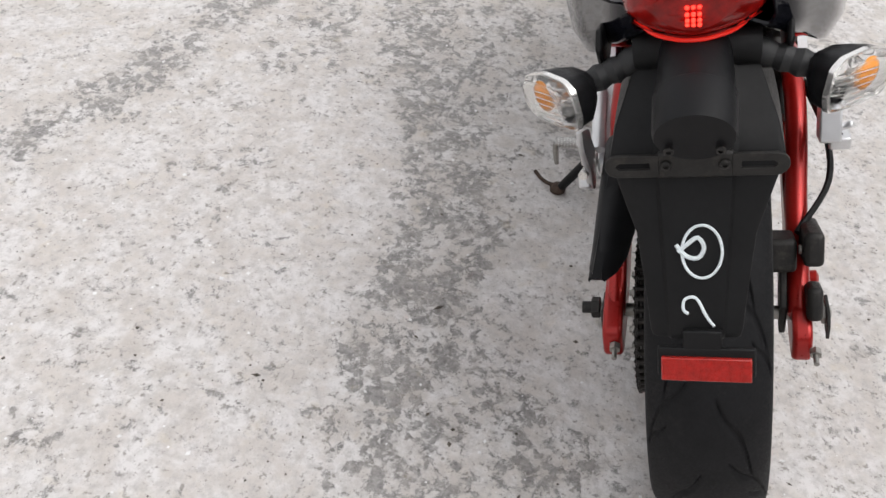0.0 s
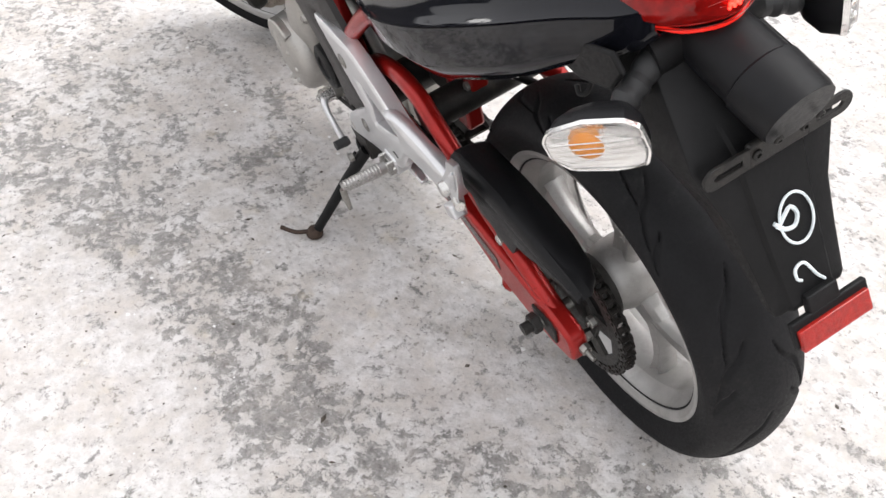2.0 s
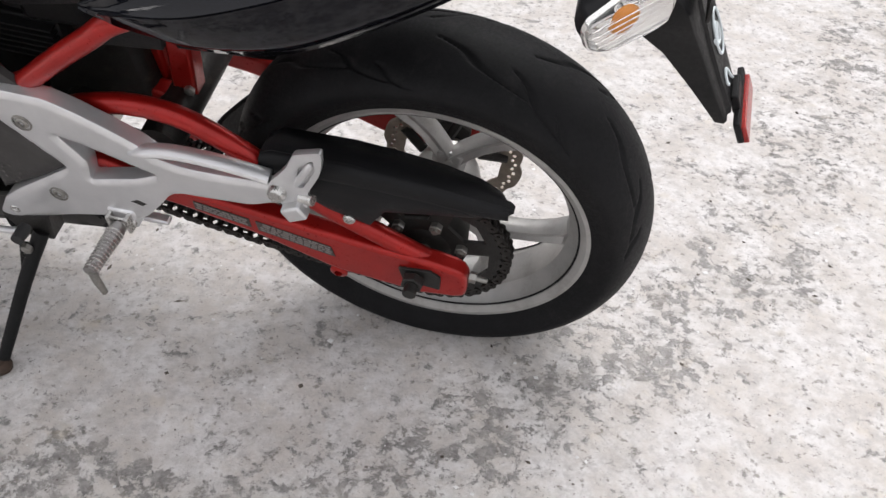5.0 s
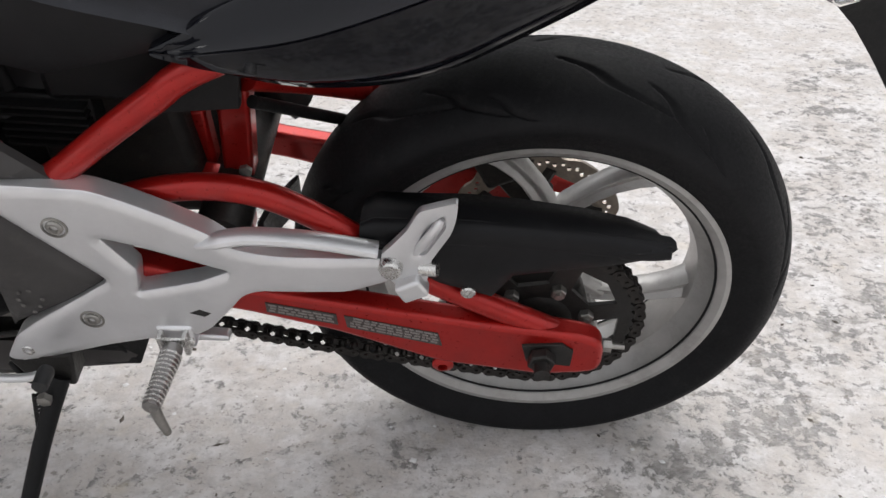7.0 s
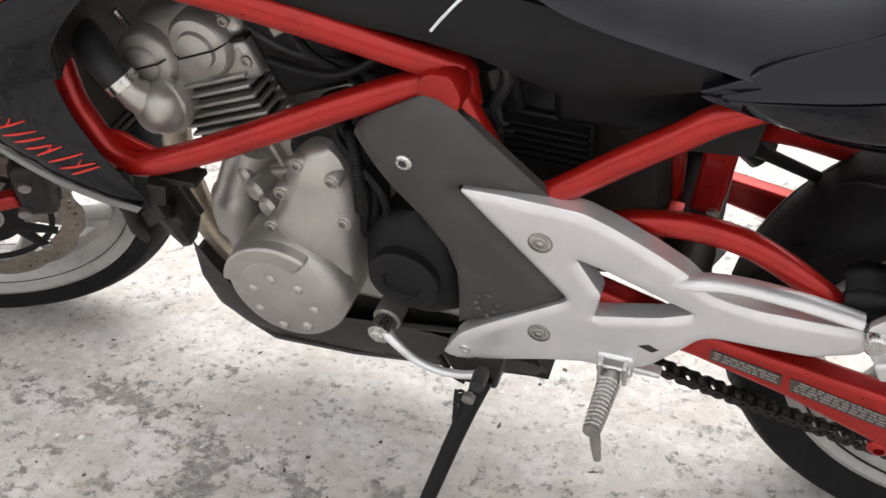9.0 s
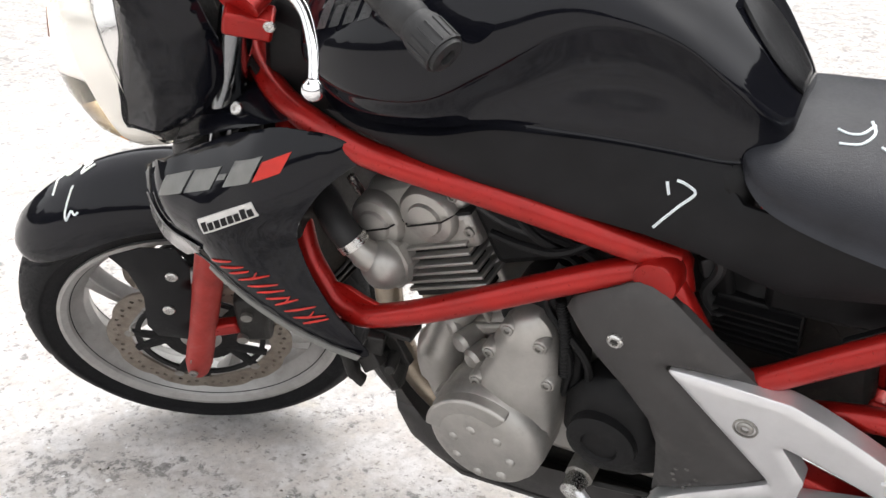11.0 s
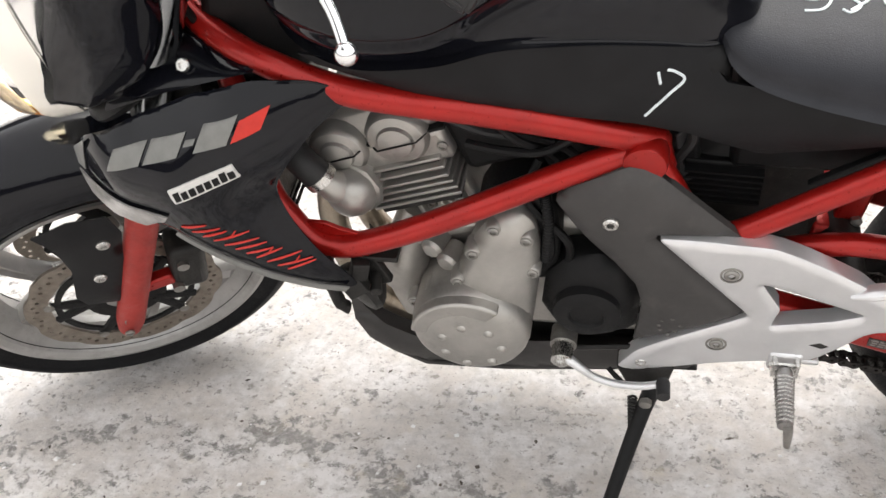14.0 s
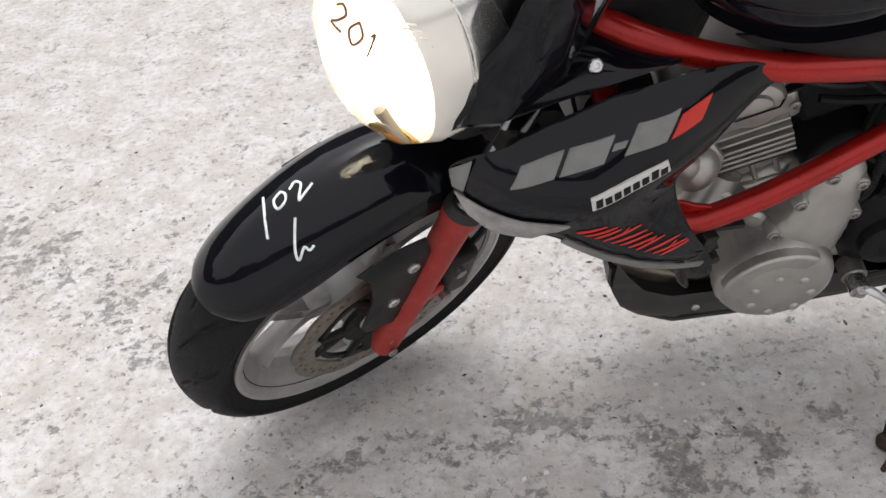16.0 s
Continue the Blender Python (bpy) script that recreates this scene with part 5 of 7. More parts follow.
TANK = [(1.018, 0.05, 0.885, 0.065, 0.905, 0.075, 0.920, 0.04, 0.936, 0.942), (0.995, 0.112, 0.848, 0.130, 0.872, 0.138, 0.898, 0.072, 0.952, 0.964), (0.92, 0.158, 0.836, 0.172, 0.858, 0.178, 0.885, 0.116, 0.974, 0.996), (0.83, 0.164, 0.840, 0.178, 0.862, 0.186, 0.890, 0.120, 0.997, 1.014),
        (0.764, 0.150, 0.848, 0.152, 0.882, 0.168, 0.918, 0.116, 1.000, 1.018), (0.70, 0.127, 0.835, 0.124, 0.895, 0.140, 0.948, 0.106, 0.997, 1.012), (0.65, 0.113, 0.825, 0.108, 0.895, 0.124, 0.950, 0.096, 0.976, 0.992), (0.60, 0.100, 0.813, 0.096, 0.880, 0.111, 0.930, 0.080, 0.944, 0.956), (0.555, 0.088, 0.802, 0.086, 0.840, 0.096, 0.885, 0.062, 0.900, 0.909), (0.52, 0.070, 0.80, 0.070, 0.820, 0.072, 0.838, 0.045, 0.852, 0.860), (0.508, 0.05, 0.805, 0.05, 0.815, 0.05, 0.828, 0.035, 0.838, 0.842)]
tank_mesh = smooth_loft([tank_ring(*row) for row in TANK], 6, 4)
tank_face = skin(*tank_mesh, lambda x, z: (x, 0.6, z), (0, -1, 0))
tank = make("fuel_tank", *tank_mesh, GLOSS, bike, "gloss black fuel tank", sharp=70)
CAP = Vector((0.806, mid(0.8), 1.0150))
CAP_UP = Vector((-0.02, 0.0, 1.0))
cap = make("filler_cap", *lathe([(0.070, -0.012), (0.070, 0.002), (0.066, 0.0045), (0.048, 0.0045), (0.047, 0.001), (0.0004, 0.001)], CAP, CAP_UP, 56), SILVER, tank, "brushed alloy filler cap ring")
make("cap_centre", *lathe([(0.0465, 0.0), (0.0465, 0.0035), (0.043, 0.005), (0.02, 0.003), (0.0004, 0.003)], CAP, CAP_UP, 40), SATIN, cap, "black filler cap centre")
make("key_flap", *slab([(0.775, 0.0), (0.80, -0.016), (0.835, -0.012), (0.84, 0.012), (0.81, 0.02), (0.78, 0.014)], 0, 0.006), SATIN, cap, m=Matrix.Translation((0, CAP.y, CAP.z + 0.011)) @ Matrix.Rotation(radians(90), 4, "X") @ Matrix.Translation((0, 0, 0)), bevel=0.002)
make("cap_seal", *lathe([(0.078, -0.014), (0.078, 0.0), (0.074, 0.002), (0.070, 0.001)], CAP, CAP_UP, 56), BLACK, cap)
for k in range(6):
    a = radians(60 * k + 12)
    bolt("cap_screw", CAP + Vector((0.057 * math.cos(a), 0.057 * math.sin(a), 0.0045 - 0.02 * 0.057 * math.cos(a))), CAP_UP, 0.0055, DULL, cap)
make("tank_pad", *smooth_loft([[(x, mid(x) + w, z + 0.006 - 0.10 * abs(w)) for w in (-h, -h * 0.5, 0, h * 0.5, h)] + [(x, mid(x) + w, z - 0.006) for w in (h, 0, -h)] for x, z, h in ((0.570, 0.930, 0.018), (0.553, 0.910, 0.028), (0.535, 0.885, 0.030), (0.518, 0.862, 0.026), (0.508, 0.848, 0.018))], 3, 2), CARBON, tank, "carbon-look pad with a small orange mark")


def on_side(points, depth, r, mat, parent, name, m=None):
    """A written stroke lying on a panel's face."""
    return make(name, *sweep([(x, depth(x, z), z) for x, z in points], r, 6, flat=1.0), mat, parent, m=m)


def ribbon(top, low, thick, bulge, flip=False):
    """A bowed sheet between two edges."""
    a, b = curve(top, 4), curve(low, 4)
    rings = []
    for p, q in zip(a, b):
        line = []
        for s in range(7):
            f = s / 6
            line.append(p.lerp(q, f) + Vector((0, bulge * math.sin(math.pi * f), 0)))
        ring = line + [v - Vector((0, thick, 0)) for v in line[::-1]]
        rings.append([(v.x, 2 * mid(v.x) - v.y, v.z) if flip else v for v in ring])
    return loft(rings)


TRIM = [(0.968, 0.838), (0.914, 0.834), (0.83, 0.837), (0.764, 0.845), (0.684, 0.829), (0.62, 0.815), (0.553, 0.799), (0.549, 0.780), (0.536, 0.766), (0.508, 0.764), (0.45, 0.757), (0.375, 0.750), (0.352, 0.742),
        (0.345, 0.7225), (0.352, 0.712), (0.423, 0.684), (0.478, 0.665), (0.492, 0.665), (0.527, 0.681), (0.572, 0.705), (0.625, 0.724), (0.70, 0.743), (0.80, 0.776), (0.90, 0.812), (0.95, 0.826)]
trim_depth = spread([(0.965, 0.835, 0.200), (0.83, 0.838, 0.203), (0.764, 0.845, 0.188), (0.684, 0.830, 0.161), (0.62, 0.816, 0.142), (0.549, 0.80, 0.119), (0.605, 0.786, 0.146), (0.582, 0.777, 0.143), (0.618, 0.737, 0.156), (0.50, 0.755, 0.143), (0.357, 0.738, 0.162), (0.484, 0.664, 0.131), (0.336, 0.718, 0.158), (0.90, 0.812, 0.205), (0.75, 0.775, 0.184)])
side = make("side_cover", *panel(TRIM, trim_depth, thick=0.007, spacing=0.016, rounding=0.003, soft=0.01), SATIN, bike, "satin black side cover under the tank", sharp=50)
make("side_cover", *panel(TRIM, trim_depth, thick=0.007, spacing=0.03), SATIN, bike, "satin black side cover under the tank", sharp=50, m=Matrix(((1, 0, 0, 0), (0.09, -1, 0, 0), (0, 0, 1, 0), (0, 0, 0, 1))))
for line in ([(0.607, 0.788), (0.604, 0.775)], [(0.598, 0.789), (0.590, 0.786), (0.580, 0.777), (0.592, 0.765), (0.606, 0.750), (0.617, 0.737)]):
    on_side([tuple(p)[:2] for p in curve([(x, z, 0) for x, z in line], 4)], trim_depth, 0.0017, MARKER, side, "marker_stroke")
make("battery_tray", *slab([(0.312, 0.592), (0.372, 0.582), (0.46, 0.60), (0.46, 0.68), (0.30, 0.70)], -0.02, 0.052), BLACK, battery, bevel=0.006)
make("inner_cover", *panel([(0.60, 0.725), (0.545, 0.70), (0.49, 0.675), (0.35, 0.715), (0.30, 0.71), (0.31, 0.65), (0.34, 0.62), (0.46, 0.60), (0.58, 0.62)], lambda x, z: 0.080, thick=0.006, spacing=0.03), BLACK, bike, "black panel behind the frame tubes")
bolt("panel_screw", (0.575, 0.088, 0.655), (0, 1, 0), 0.007, DULL, bpy.data.objects["inner_cover"])


def seat_ring(x, hw, zb, zm, zt):
    c = mid(x)
    half = [(hw - 0.012, zb), (hw, zb + 0.01), (hw - 0.005, zb + 0.55 * (zt - zb)), (hw * 0.72, zb + 0.80 * (zt - zb)), (hw * 0.35, zt - 0.004), (0, zt)]
    return [(x, c + w, z) for w, z in half] + [(x, c - w, z) for w, z in half[:-1]][::-1]


seat_mesh = smooth_loft([seat_ring(*r) for r in ((0.546, 0.080, 0.800, 0.812, 0.822), (0.536, 0.098, 0.784, 0.806, 0.826), (0.508, 0.114, 0.768, 0.800, 0.824), (0.45, 0.128, 0.755, 0.795, 0.820), (0.357, 0.143, 0.742, 0.79, 0.820), (0.30, 0.150, 0.735, 0.795, 0.826), (0.24, 0.150, 0.75, 0.80, 0.838), (0.19, 0.135, 0.80, 0.86, 0.895), (0.08, 0.12, 0.84, 0.88, 0.915), (-0.05, 0.095, 0.86, 0.895, 0.925), (-0.09, 0.07, 0.87, 0.895, 0.915))], 5, 3)
seat = make("seat", *seat_mesh, VINYL, bike, "black vinyl seat with faint stitching", sharp=60)


seat_face = skin(*seat_mesh, lambda x, y: (x, y, 1.2), (0, 0, -1))
for line in ([(0.471, 0.055), (0.459, 0.059), (0.448, 0.055), (0.440, 0.040)], [(0.466, 0.075), (0.447, 0.071), (0.438, 0.053), (0.444, 0.035)], [(0.429, 0.071), (0.421, 0.075), (0.411, 0.065), (0.419, 0.053), (0.405, 0.045), (0.402, 0.055), (0.421, 0.072)], [(0.366, 0.048), (0.380, 0.047), (0.388, 0.055), (0.384, 0.065), (0.370, 0.065), (0.358, 0.058)], [(0.345, 0.077), (0.350, 0.052)]):
    make("marker_stroke", *sweep([seat_face(p.x, p.y) for p in curve([(x, y, 0) for x, y in line], 4)], 0.0017, 6), MARKER, seat)


def tail_ring(x, hb, zb, hm, zm, ht, zt):
    c = 0.35 * mid(x)
    half = [(hb - 0.02, zb + 0.006), (hb - 0.004, zb), (hb, zb + 0.002), (hb + 0.55 * (hm - hb) + 0.003, zb + 0.35 * (zm - zb)), (hm - 0.001, zm - 0.06 * (zm - zb)), (hm, zm), (hm - 0.004, zm + 0.002), (hm - 0.50 * (hm - ht) - min(0.005, 0.12 * (hm - ht)), zm + 0.35 * (zt - zm)), (ht + min(0.002, 0.05 * (hm - ht)), zm + 0.85 * (zt - zm)), (ht - 0.004, zt), (ht * 0.5, zt + 0.004)]
    return [(x, c + w, z) for w, z in half] + [(x, c - w, z) for w, z in half][::-1]


TAIL = [(0.362, 0.1532, 0.7158, 0.1538, 0.7165, 0.1530, 0.7172), (0.335, 0.154, 0.7085, 0.1625, 0.7190, 0.154, 0.7330), (0.30, 0.160, 0.699, 0.173, 0.729, 0.156, 0.756), (0.22, 0.165, 0.688, 0.186, 0.750, 0.148, 0.790), (0.13, 0.160, 0.694, 0.183, 0.780, 0.138, 0.835), (0.05, 0.149, 0.724, 0.170, 0.810, 0.122, 0.872), (-0.04, 0.132, 0.768, 0.148, 0.846, 0.106, 0.900), (-0.12, 0.107, 0.817, 0.116, 0.875, 0.083, 0.915), (-0.18, 0.086, 0.848, 0.090, 0.892, 0.06, 0.925), (-0.205, 0.065, 0.870, 0.066, 0.900, 0.04, 0.93)]
rings = [tail_ring(*r) for r in TAIL]
lines = [curve([r[k] for r in rings], 6) for k in range(len(rings[0]))]
n = len(rings[0])
top = [lines[k] for k in range(5, n - 5)]
low = [lines[k] for k in range(n - 6, n)] + [lines[k] for k in range(6)]
shells = []
for strip, lift in ((low, 0.0), (top, 0.0004)):
    shells.append(loft([[Vector(l[i]) + Vector((0, 0, lift)) for l in strip] for i in range(len(strip[0]))], closed=False))
tail = make("tail_cowl", *joined(*shells), GLOSS, bike, "gloss black tail cowl", sharp=60)
solid = tail.modifiers.new("thickness", "SOLIDIFY")
solid.thickness, solid.offset = 0.003, 0.0
tail.location = (0.0, 0.010, 0.0)
make("tail_tray", *loft([[(x, -h, z), (x, 0.0, z + 0.004), (x, h, z), (x, h, z + 0.004), (x, 0.0, z + 0.008), (x, -h, z + 0.004)] for x, h, z in ((0.30, 0.140, 0.710), (0.22, 0.148, 0.700), (0.13, 0.146, 0.706), (0.05, 0.134, 0.736), (-0.04, 0.116, 0.780), (-0.12, 0.092, 0.828), (-0.18, 0.07, 0.858))]), BLACK, tail, "matt black underside of the tail")
for y0, y1 in ((0.101, 0.108), (-0.088, -0.081)):
    make("tail_bracket", *slab([(-0.100, 0.806), (-0.130, 0.802), (-0.182, 0.818), (-0.205, 0.850), (-0.190, 0.868), (-0.095, 0.840)], y0, y1), BLACK, tail, "matt black bracket that carries the signals", bevel=0.004)
tail_light = make("tail_light", *smooth_loft([[(x + 0.30 * abs(w), w, z) for w, z in ((-h, zb + 0.020), (-h * 0.6, zb + 0.004), (0, zb), (h * 0.6, zb + 0.004), (h, zb + 0.020), (h * 0.9, zt - 0.012), (h * 0.5, zt), (0, zt + 0.002), (-h * 0.5, zt), (-h * 0.9, zt - 0.012))]
                                       for x, h, zb, zt in ((-0.205, 0.072, 0.875, 0.934), (-0.235, 0.070, 0.876, 0.937), (-0.256, 0.060, 0.882, 0.936), (-0.268, 0.040, 0.894, 0.932))], 4, 3), RED_LENS, bike, "lit red tail light")
tail_light.location = (0.024, 0.018, -0.008)
for i in range(3):
    for j in range(6):
        make("lit_diode", *lathe([(0.0005, -0.002), (0.0021, -0.001), (0.0021, 0.002), (0.0005, 0.003)], (-0.2665 + 0.003 * abs(j - 1.5), 0.0058 * (i - 1), 0.897 + 0.006 * j), (-1, 0, 0.3), 10), TAIL_ON, tail_light)
make("lit_rim", *sweep(curve([(-0.214, 0.058, 0.884), (-0.238, 0.040, 0.879), (-0.255, 0.018, 0.8795), (-0.259, 0.0, 0.8795), (-0.255, -0.018, 0.8795), (-0.238, -0.040, 0.879), (-0.214, -0.058, 0.884)], 4), 0.0022, 8), RED_GLOW, tail_light, "glowing lower rim of the lens")
for k in range(9):
    z = 0.888 + 0.005 * k
    make("lens_rib", *sweep(curve([(-0.222 + 0.0008 * k, 0.064, z), (-0.250, 0.040, z - 0.001), (-0.2655 + 0.0009 * k, 0.0, z - 0.002), (-0.250, -0.040, z - 0.001), (-0.222 + 0.0008 * k, -0.064, z)], 4), 0.0006, 6), RED_LENS, tail_light)

# ---- rear mudguard, number plate carrier and rear signals ----
def flap_ring(z, x, hw, deep, rib):
    return [(x + deep, hw, z), (x + 0.003, hw, z), (x, hw - 0.005, z), (x, rib, z), (x - 0.004, rib - 0.004, z), (x - 0.004, -rib + 0.004, z), (x, -rib, z), (x, -hw + 0.005, z), (x + 0.003, -hw, z), (x + deep, -hw, z), (x + deep, -hw + 0.006, z), (x + deep, hw - 0.006, z)]


mudguard = make("rear_mudguard", *loft([flap_ring(*r) for r in ((0.862, -0.165, 0.046, 0.10, 0.040), (0.82, -0.215, 0.066, 0.09, 0.042), (0.790, -0.258, 0.080, 0.10, 0.042), (0.764, -0.282, 0.086, 0.10, 0.041), (0.735, -0.292, 0.076, 0.07, 0.039), (0.69, -0.309, 0.060, 0.045, 0.036), (0.64, -0.330, 0.053, 0.028, 0.033), (0.592, -0.352, 0.047, 0.016, 0.030), (0.586, -0.353, 0.045, 0.014, 0.029))]), BLACK, bike, "black plastic rear mudguard", sharp=35, bevel=0.002)
mudguard.location = (0.0, 0.017, 0.0)
lamp_box = make("plate_lamp", *sweep([(-0.17, 0, 0.852), (-0.24, 0, 0.836), (-0.272, 0, 0.828), (-0.274, 0, 0.8275), (-0.316, 0, 0.816), (-0.322, 0, 0.814)], [0.034, 0.038, 0.0385, 0.0410, 0.0400, 0.0380], 32, flat=0.86), SATIN, mudguard, "black number plate lamp", sharp=30)
for s in (-1, 1):
    bolt("lamp_screw", (-0.3215, 0.024 * s, 0.800), (-1, 0, -0.28), 0.005, DARK, lamp_box)
PLATE_Z = 0.768


def slot_arm(side):
    pts = []
    for k in range(9):
        a = -math.pi / 2 + math.pi * k / 8
        pts.append((0.076 + 0.013 * math.cos(a), 0.013 * math.sin(a)))
    pts += [(0.035, 0.013), (0.035, -0.013)]
    hole = [(0.044, 0.0040), (0.074, 0.0040), (0.078, 0.0), (0.074, -0.0040), (0.044, -0.0040)]
    v, f = drilled(pts, [hole], 0, 0.004)
    return [(-0.298 - p[1], side * p[0], PLATE_Z + p[2]) for p in v], f


carrier = make("plate_carrier", *block((-0.296, 0, PLATE_Z), (0.008, 0.074, 0.030)), DARK, mudguard, "black slotted plate bracket", bevel=0.003)
for s in (1, -1):
    make("slotted_arm", *slot_arm(s), DARK, carrier, bevel=0.0008)
    bolt("carrier_bolt", (-0.3005, 0.028 * s, PLATE_Z + 0.002), (-1, 0, 0), 0.0055, DARK, carrier)
reflex = make("rear_reflector", *block((-0.378, -0.010, 0.564), (0.008, 0.092, 0.026), (0, 23, 0)), RED_REFLEX, mudguard, "red rectangular reflector", bevel=0.0015)
make("reflector_back", *block((-0.3705, -0.010, 0.568), (0.008, 0.100, 0.032), (0, 23, 0)), BLACK, reflex, bevel=0.002)
make("reflector_arm", *block((-0.361, -0.006, 0.588), (0.010, 0.040, 0.026), (0, 20, 0)), BLACK, reflex, bevel=0.002)


def flap_x(z):
    return -0.3570 - 0.44 * (0.592 - z) if z < 0.64 else -0.3358 - 0.42 * (0.64 - z)


circle = [(0.020 * math.cos(a) - 0.006, 0.676 + 0.026 * math.sin(a)) for a in [2.6 + 0.35 * k for k in range(20)]]
inner = [(0.020, 0.683), (0.010, 0.672), (-0.002, 0.670), (-0.008, 0.680), (-0.002, 0.690), (0.008, 0.684), (0.018, 0.676)]
tick = [(0.008, 0.614), (0.013, 0.618), (0.012, 0.628), (0.003, 0.631), (-0.003, 0.626), (-0.010, 0.612), (-0.018, 0.602)]
for line, r in ((circle, 0.0016), (inner, 0.0024), (tick, 0.0018)):
    make("marker_stroke", *sweep(curve([(flap_x(z), y, z) for y, z in line], 3), r, 6), MARKER, mudguard)


def signal(name, side, root, at):
    """A turn signal on a ribbed rubber stalk: black shell, clear faceted lens, amber bulb inside."""
    at, root = Vector(at), Vector(root)
    way = (at - root).normalized()
    n = 12
    stalk = sweep([root.lerp(at, k / n) for k in range(n + 1)], [0.0150 if (k % 2 or k < 4) else 0.0125 for k in range(n + 1)], 16)
    lamp = make(name, *stalk, GRIP, bike, "turn signal with clear lens and amber bulb", sharp=30)
    back = Vector((-0.66, 0.75 * side, -0.02)).normalized()
    out = Vector((-0.74, -0.65 * side, 0.20))
    out = (out - back * out.dot(back)).normalized()
    up = back.cross(out)
    up = up if up.z > 0 else -up
    shape = [(0.048, 0.018), (0.034, 0.027), (-0.004, 0.030), (-0.041, 0.022), (-0.048, 0.011), (-0.046, -0.010), (-0.032, -0.023), (0.020, -0.028), (0.044, -0.026), (0.050, -0.010)]

    shape = eased(shape, 0.0045)

    def ring(d, k, mid_shift=0.0):
        return [at + out * (a * k - 0.004) + up * (b * k + mid_shift) + back * d for a, b in shape]

    make("shell", *loft([ring(-0.030, 0.35, 0.004), ring(-0.024, 0.66, 0.003), ring(-0.008, 0.94), ring(0.010, 1.0), ring(0.012, 0.94)]), SATIN, lamp, sharp=50)
    lens = make("lens", *loft([ring(0.0135, 0.99), ring(0.017, 0.98), ring(0.024, 0.80)]), CLEAR, lamp, "clear faceted plastic lens", sharp=40)
    lens.visible_shadow = False
    make("lens_edge", *loft([ring(0.009, 1.03), ring(0.015, 1.03), ring(0.015, 0.93), ring(0.009, 0.93)], True, False), REFLECTOR, lamp)
    make("reflector", *loft([ring(0.0125, 0.92), ring(0.006, 0.78), ring(0.003, 0.45)]), REFLECTOR, lamp)
    for k in range(5):
        z = -0.018 + 0.007 * k
        make("lens_rib", *sweep([at + out * (0.020 + 0.8 * (z + 0.022)) + up * z + back * 0.0165, at + out * (-0.034 - 0.5 * (z + 0.022)) + up * z + back * 0.0165], 0.0008, 6), REFLECTOR, lens)
    make("bulb", *lathe([(0.0005, -0.006), (0.015, -0.004), (0.0225, 0.002), (0.016, 0.009), (0.0005, 0.0125)], at + out * -0.010 + up * 0.004 + back * 0.004, back, 16), AMBER, lamp, "amber bulb")
    # Amber discs painted in as the bulb's reflections on the reflector.
    for da, db, r in ((0.014, 0.008, 0.012), (0.026, -0.004, 0.010), (-0.024, 0.002, 0.010), (0.008, -0.010, 0.008)):
        make("bulb_reflection", *lathe([(0.0005, -0.002), (r, 0.0), (r * 0.7, 0.003), (0.0005, 0.004)], at + out * da + up * db + back * 0.006, back, 10), AMBER, lamp)
    return lamp


signal("rear_turn_signal", 1, (-0.187, 0.062, 0.838), (-0.216, 0.154, 0.806))
signal("rear_turn_signal", -1, (-0.187, -0.028, 0.838), (-0.210, -0.126, 0.812))
make("signal_bar", *sweep([(-0.185, -0.045, 0.838), (-0.19, 0.017, 0.843), (-0.185, 0.077, 0.838)], 0.024, 16), BLACK, bike, "black mounting under the tail light")
make("luggage_hook", *sweep(curve([(-0.105, 0.080, 0.808), (-0.1074, 0.087, 0.783), (-0.1115, 0.100, 0.766), (-0.104, 0.106, 0.762), (-0.098, 0.104, 0.770)], 4), 0.003, 8), BLACK, bike, "black wire luggage hook")

# ---- radiator shrouds ----
SHROUD = [(1.266, 0.712), (1.235, 0.738), (1.165, 0.768), (1.085, 0.802), (1.021, 0.822), (0.953, 0.818), (0.906, 0.795), (0.93, 0.785), (0.965, 0.758), (1.0, 0.715), (1.019, 0.680), (1.012, 0.640), (0.985, 0.575), (0.962, 0.530), (0.952, 0.508), (0.965, 0.502), (1.0, 0.515), (1.05, 0.545), (1.10, 0.580), (1.15, 0.622), (1.181, 0.632), (1.225, 0.640), (1.25, 0.660), (1.266, 0.690)]
shroud_side = spread([(1.264, 0.705, 0.222), (1.25, 0.664, 0.241), (1.181, 0.635, 0.264), (1.121, 0.713, 0.284), (1.118, 0.695, 0.284), (1.041, 0.747, 0.271), (1.036, 0.731, 0.270), (1.203, 0.716, 0.261), (1.19, 0.74, 0.252), (1.037, 0.797, 0.247), (0.998, 0.802, 0.236), (1.165, 0.764, 0.233), (1.019, 0.680, 0.246), (0.906, 0.795, 0.213), (0.96, 0.51, 0.240), (1.129, 0.65, 0.276), (1.022, 0.562, 0.258), (1.02, 0.593, 0.257), (1.162, 0.644, 0.266), (1.021, 0.822, 0.226), (1.085, 0.800, 0.228)])
SHROUD = eased(SHROUD, 0.018)
shroud = make("radiator_shroud", *panel(SHROUD, shroud_side, thick=0.004, spacing=0.016, rounding=0.005, soft=0.015), GLOSS, bike, "gloss black radiator shroud with grey and red lettering bars", sharp=50)
mirror_plane = Matrix.Translation((0, 0, 0)) @ Matrix(((1, 0, 0, 0), (0.09, -1, 0, 0), (0, 0, 1, 0), (0, 0, 0, 1)))
make("radiator_shroud", *panel(SHROUD, shroud_side, thick=0.004, spacing=0.024), GLOSS, bike, "gloss black radiator shroud", m=mirror_plane, sharp=50)


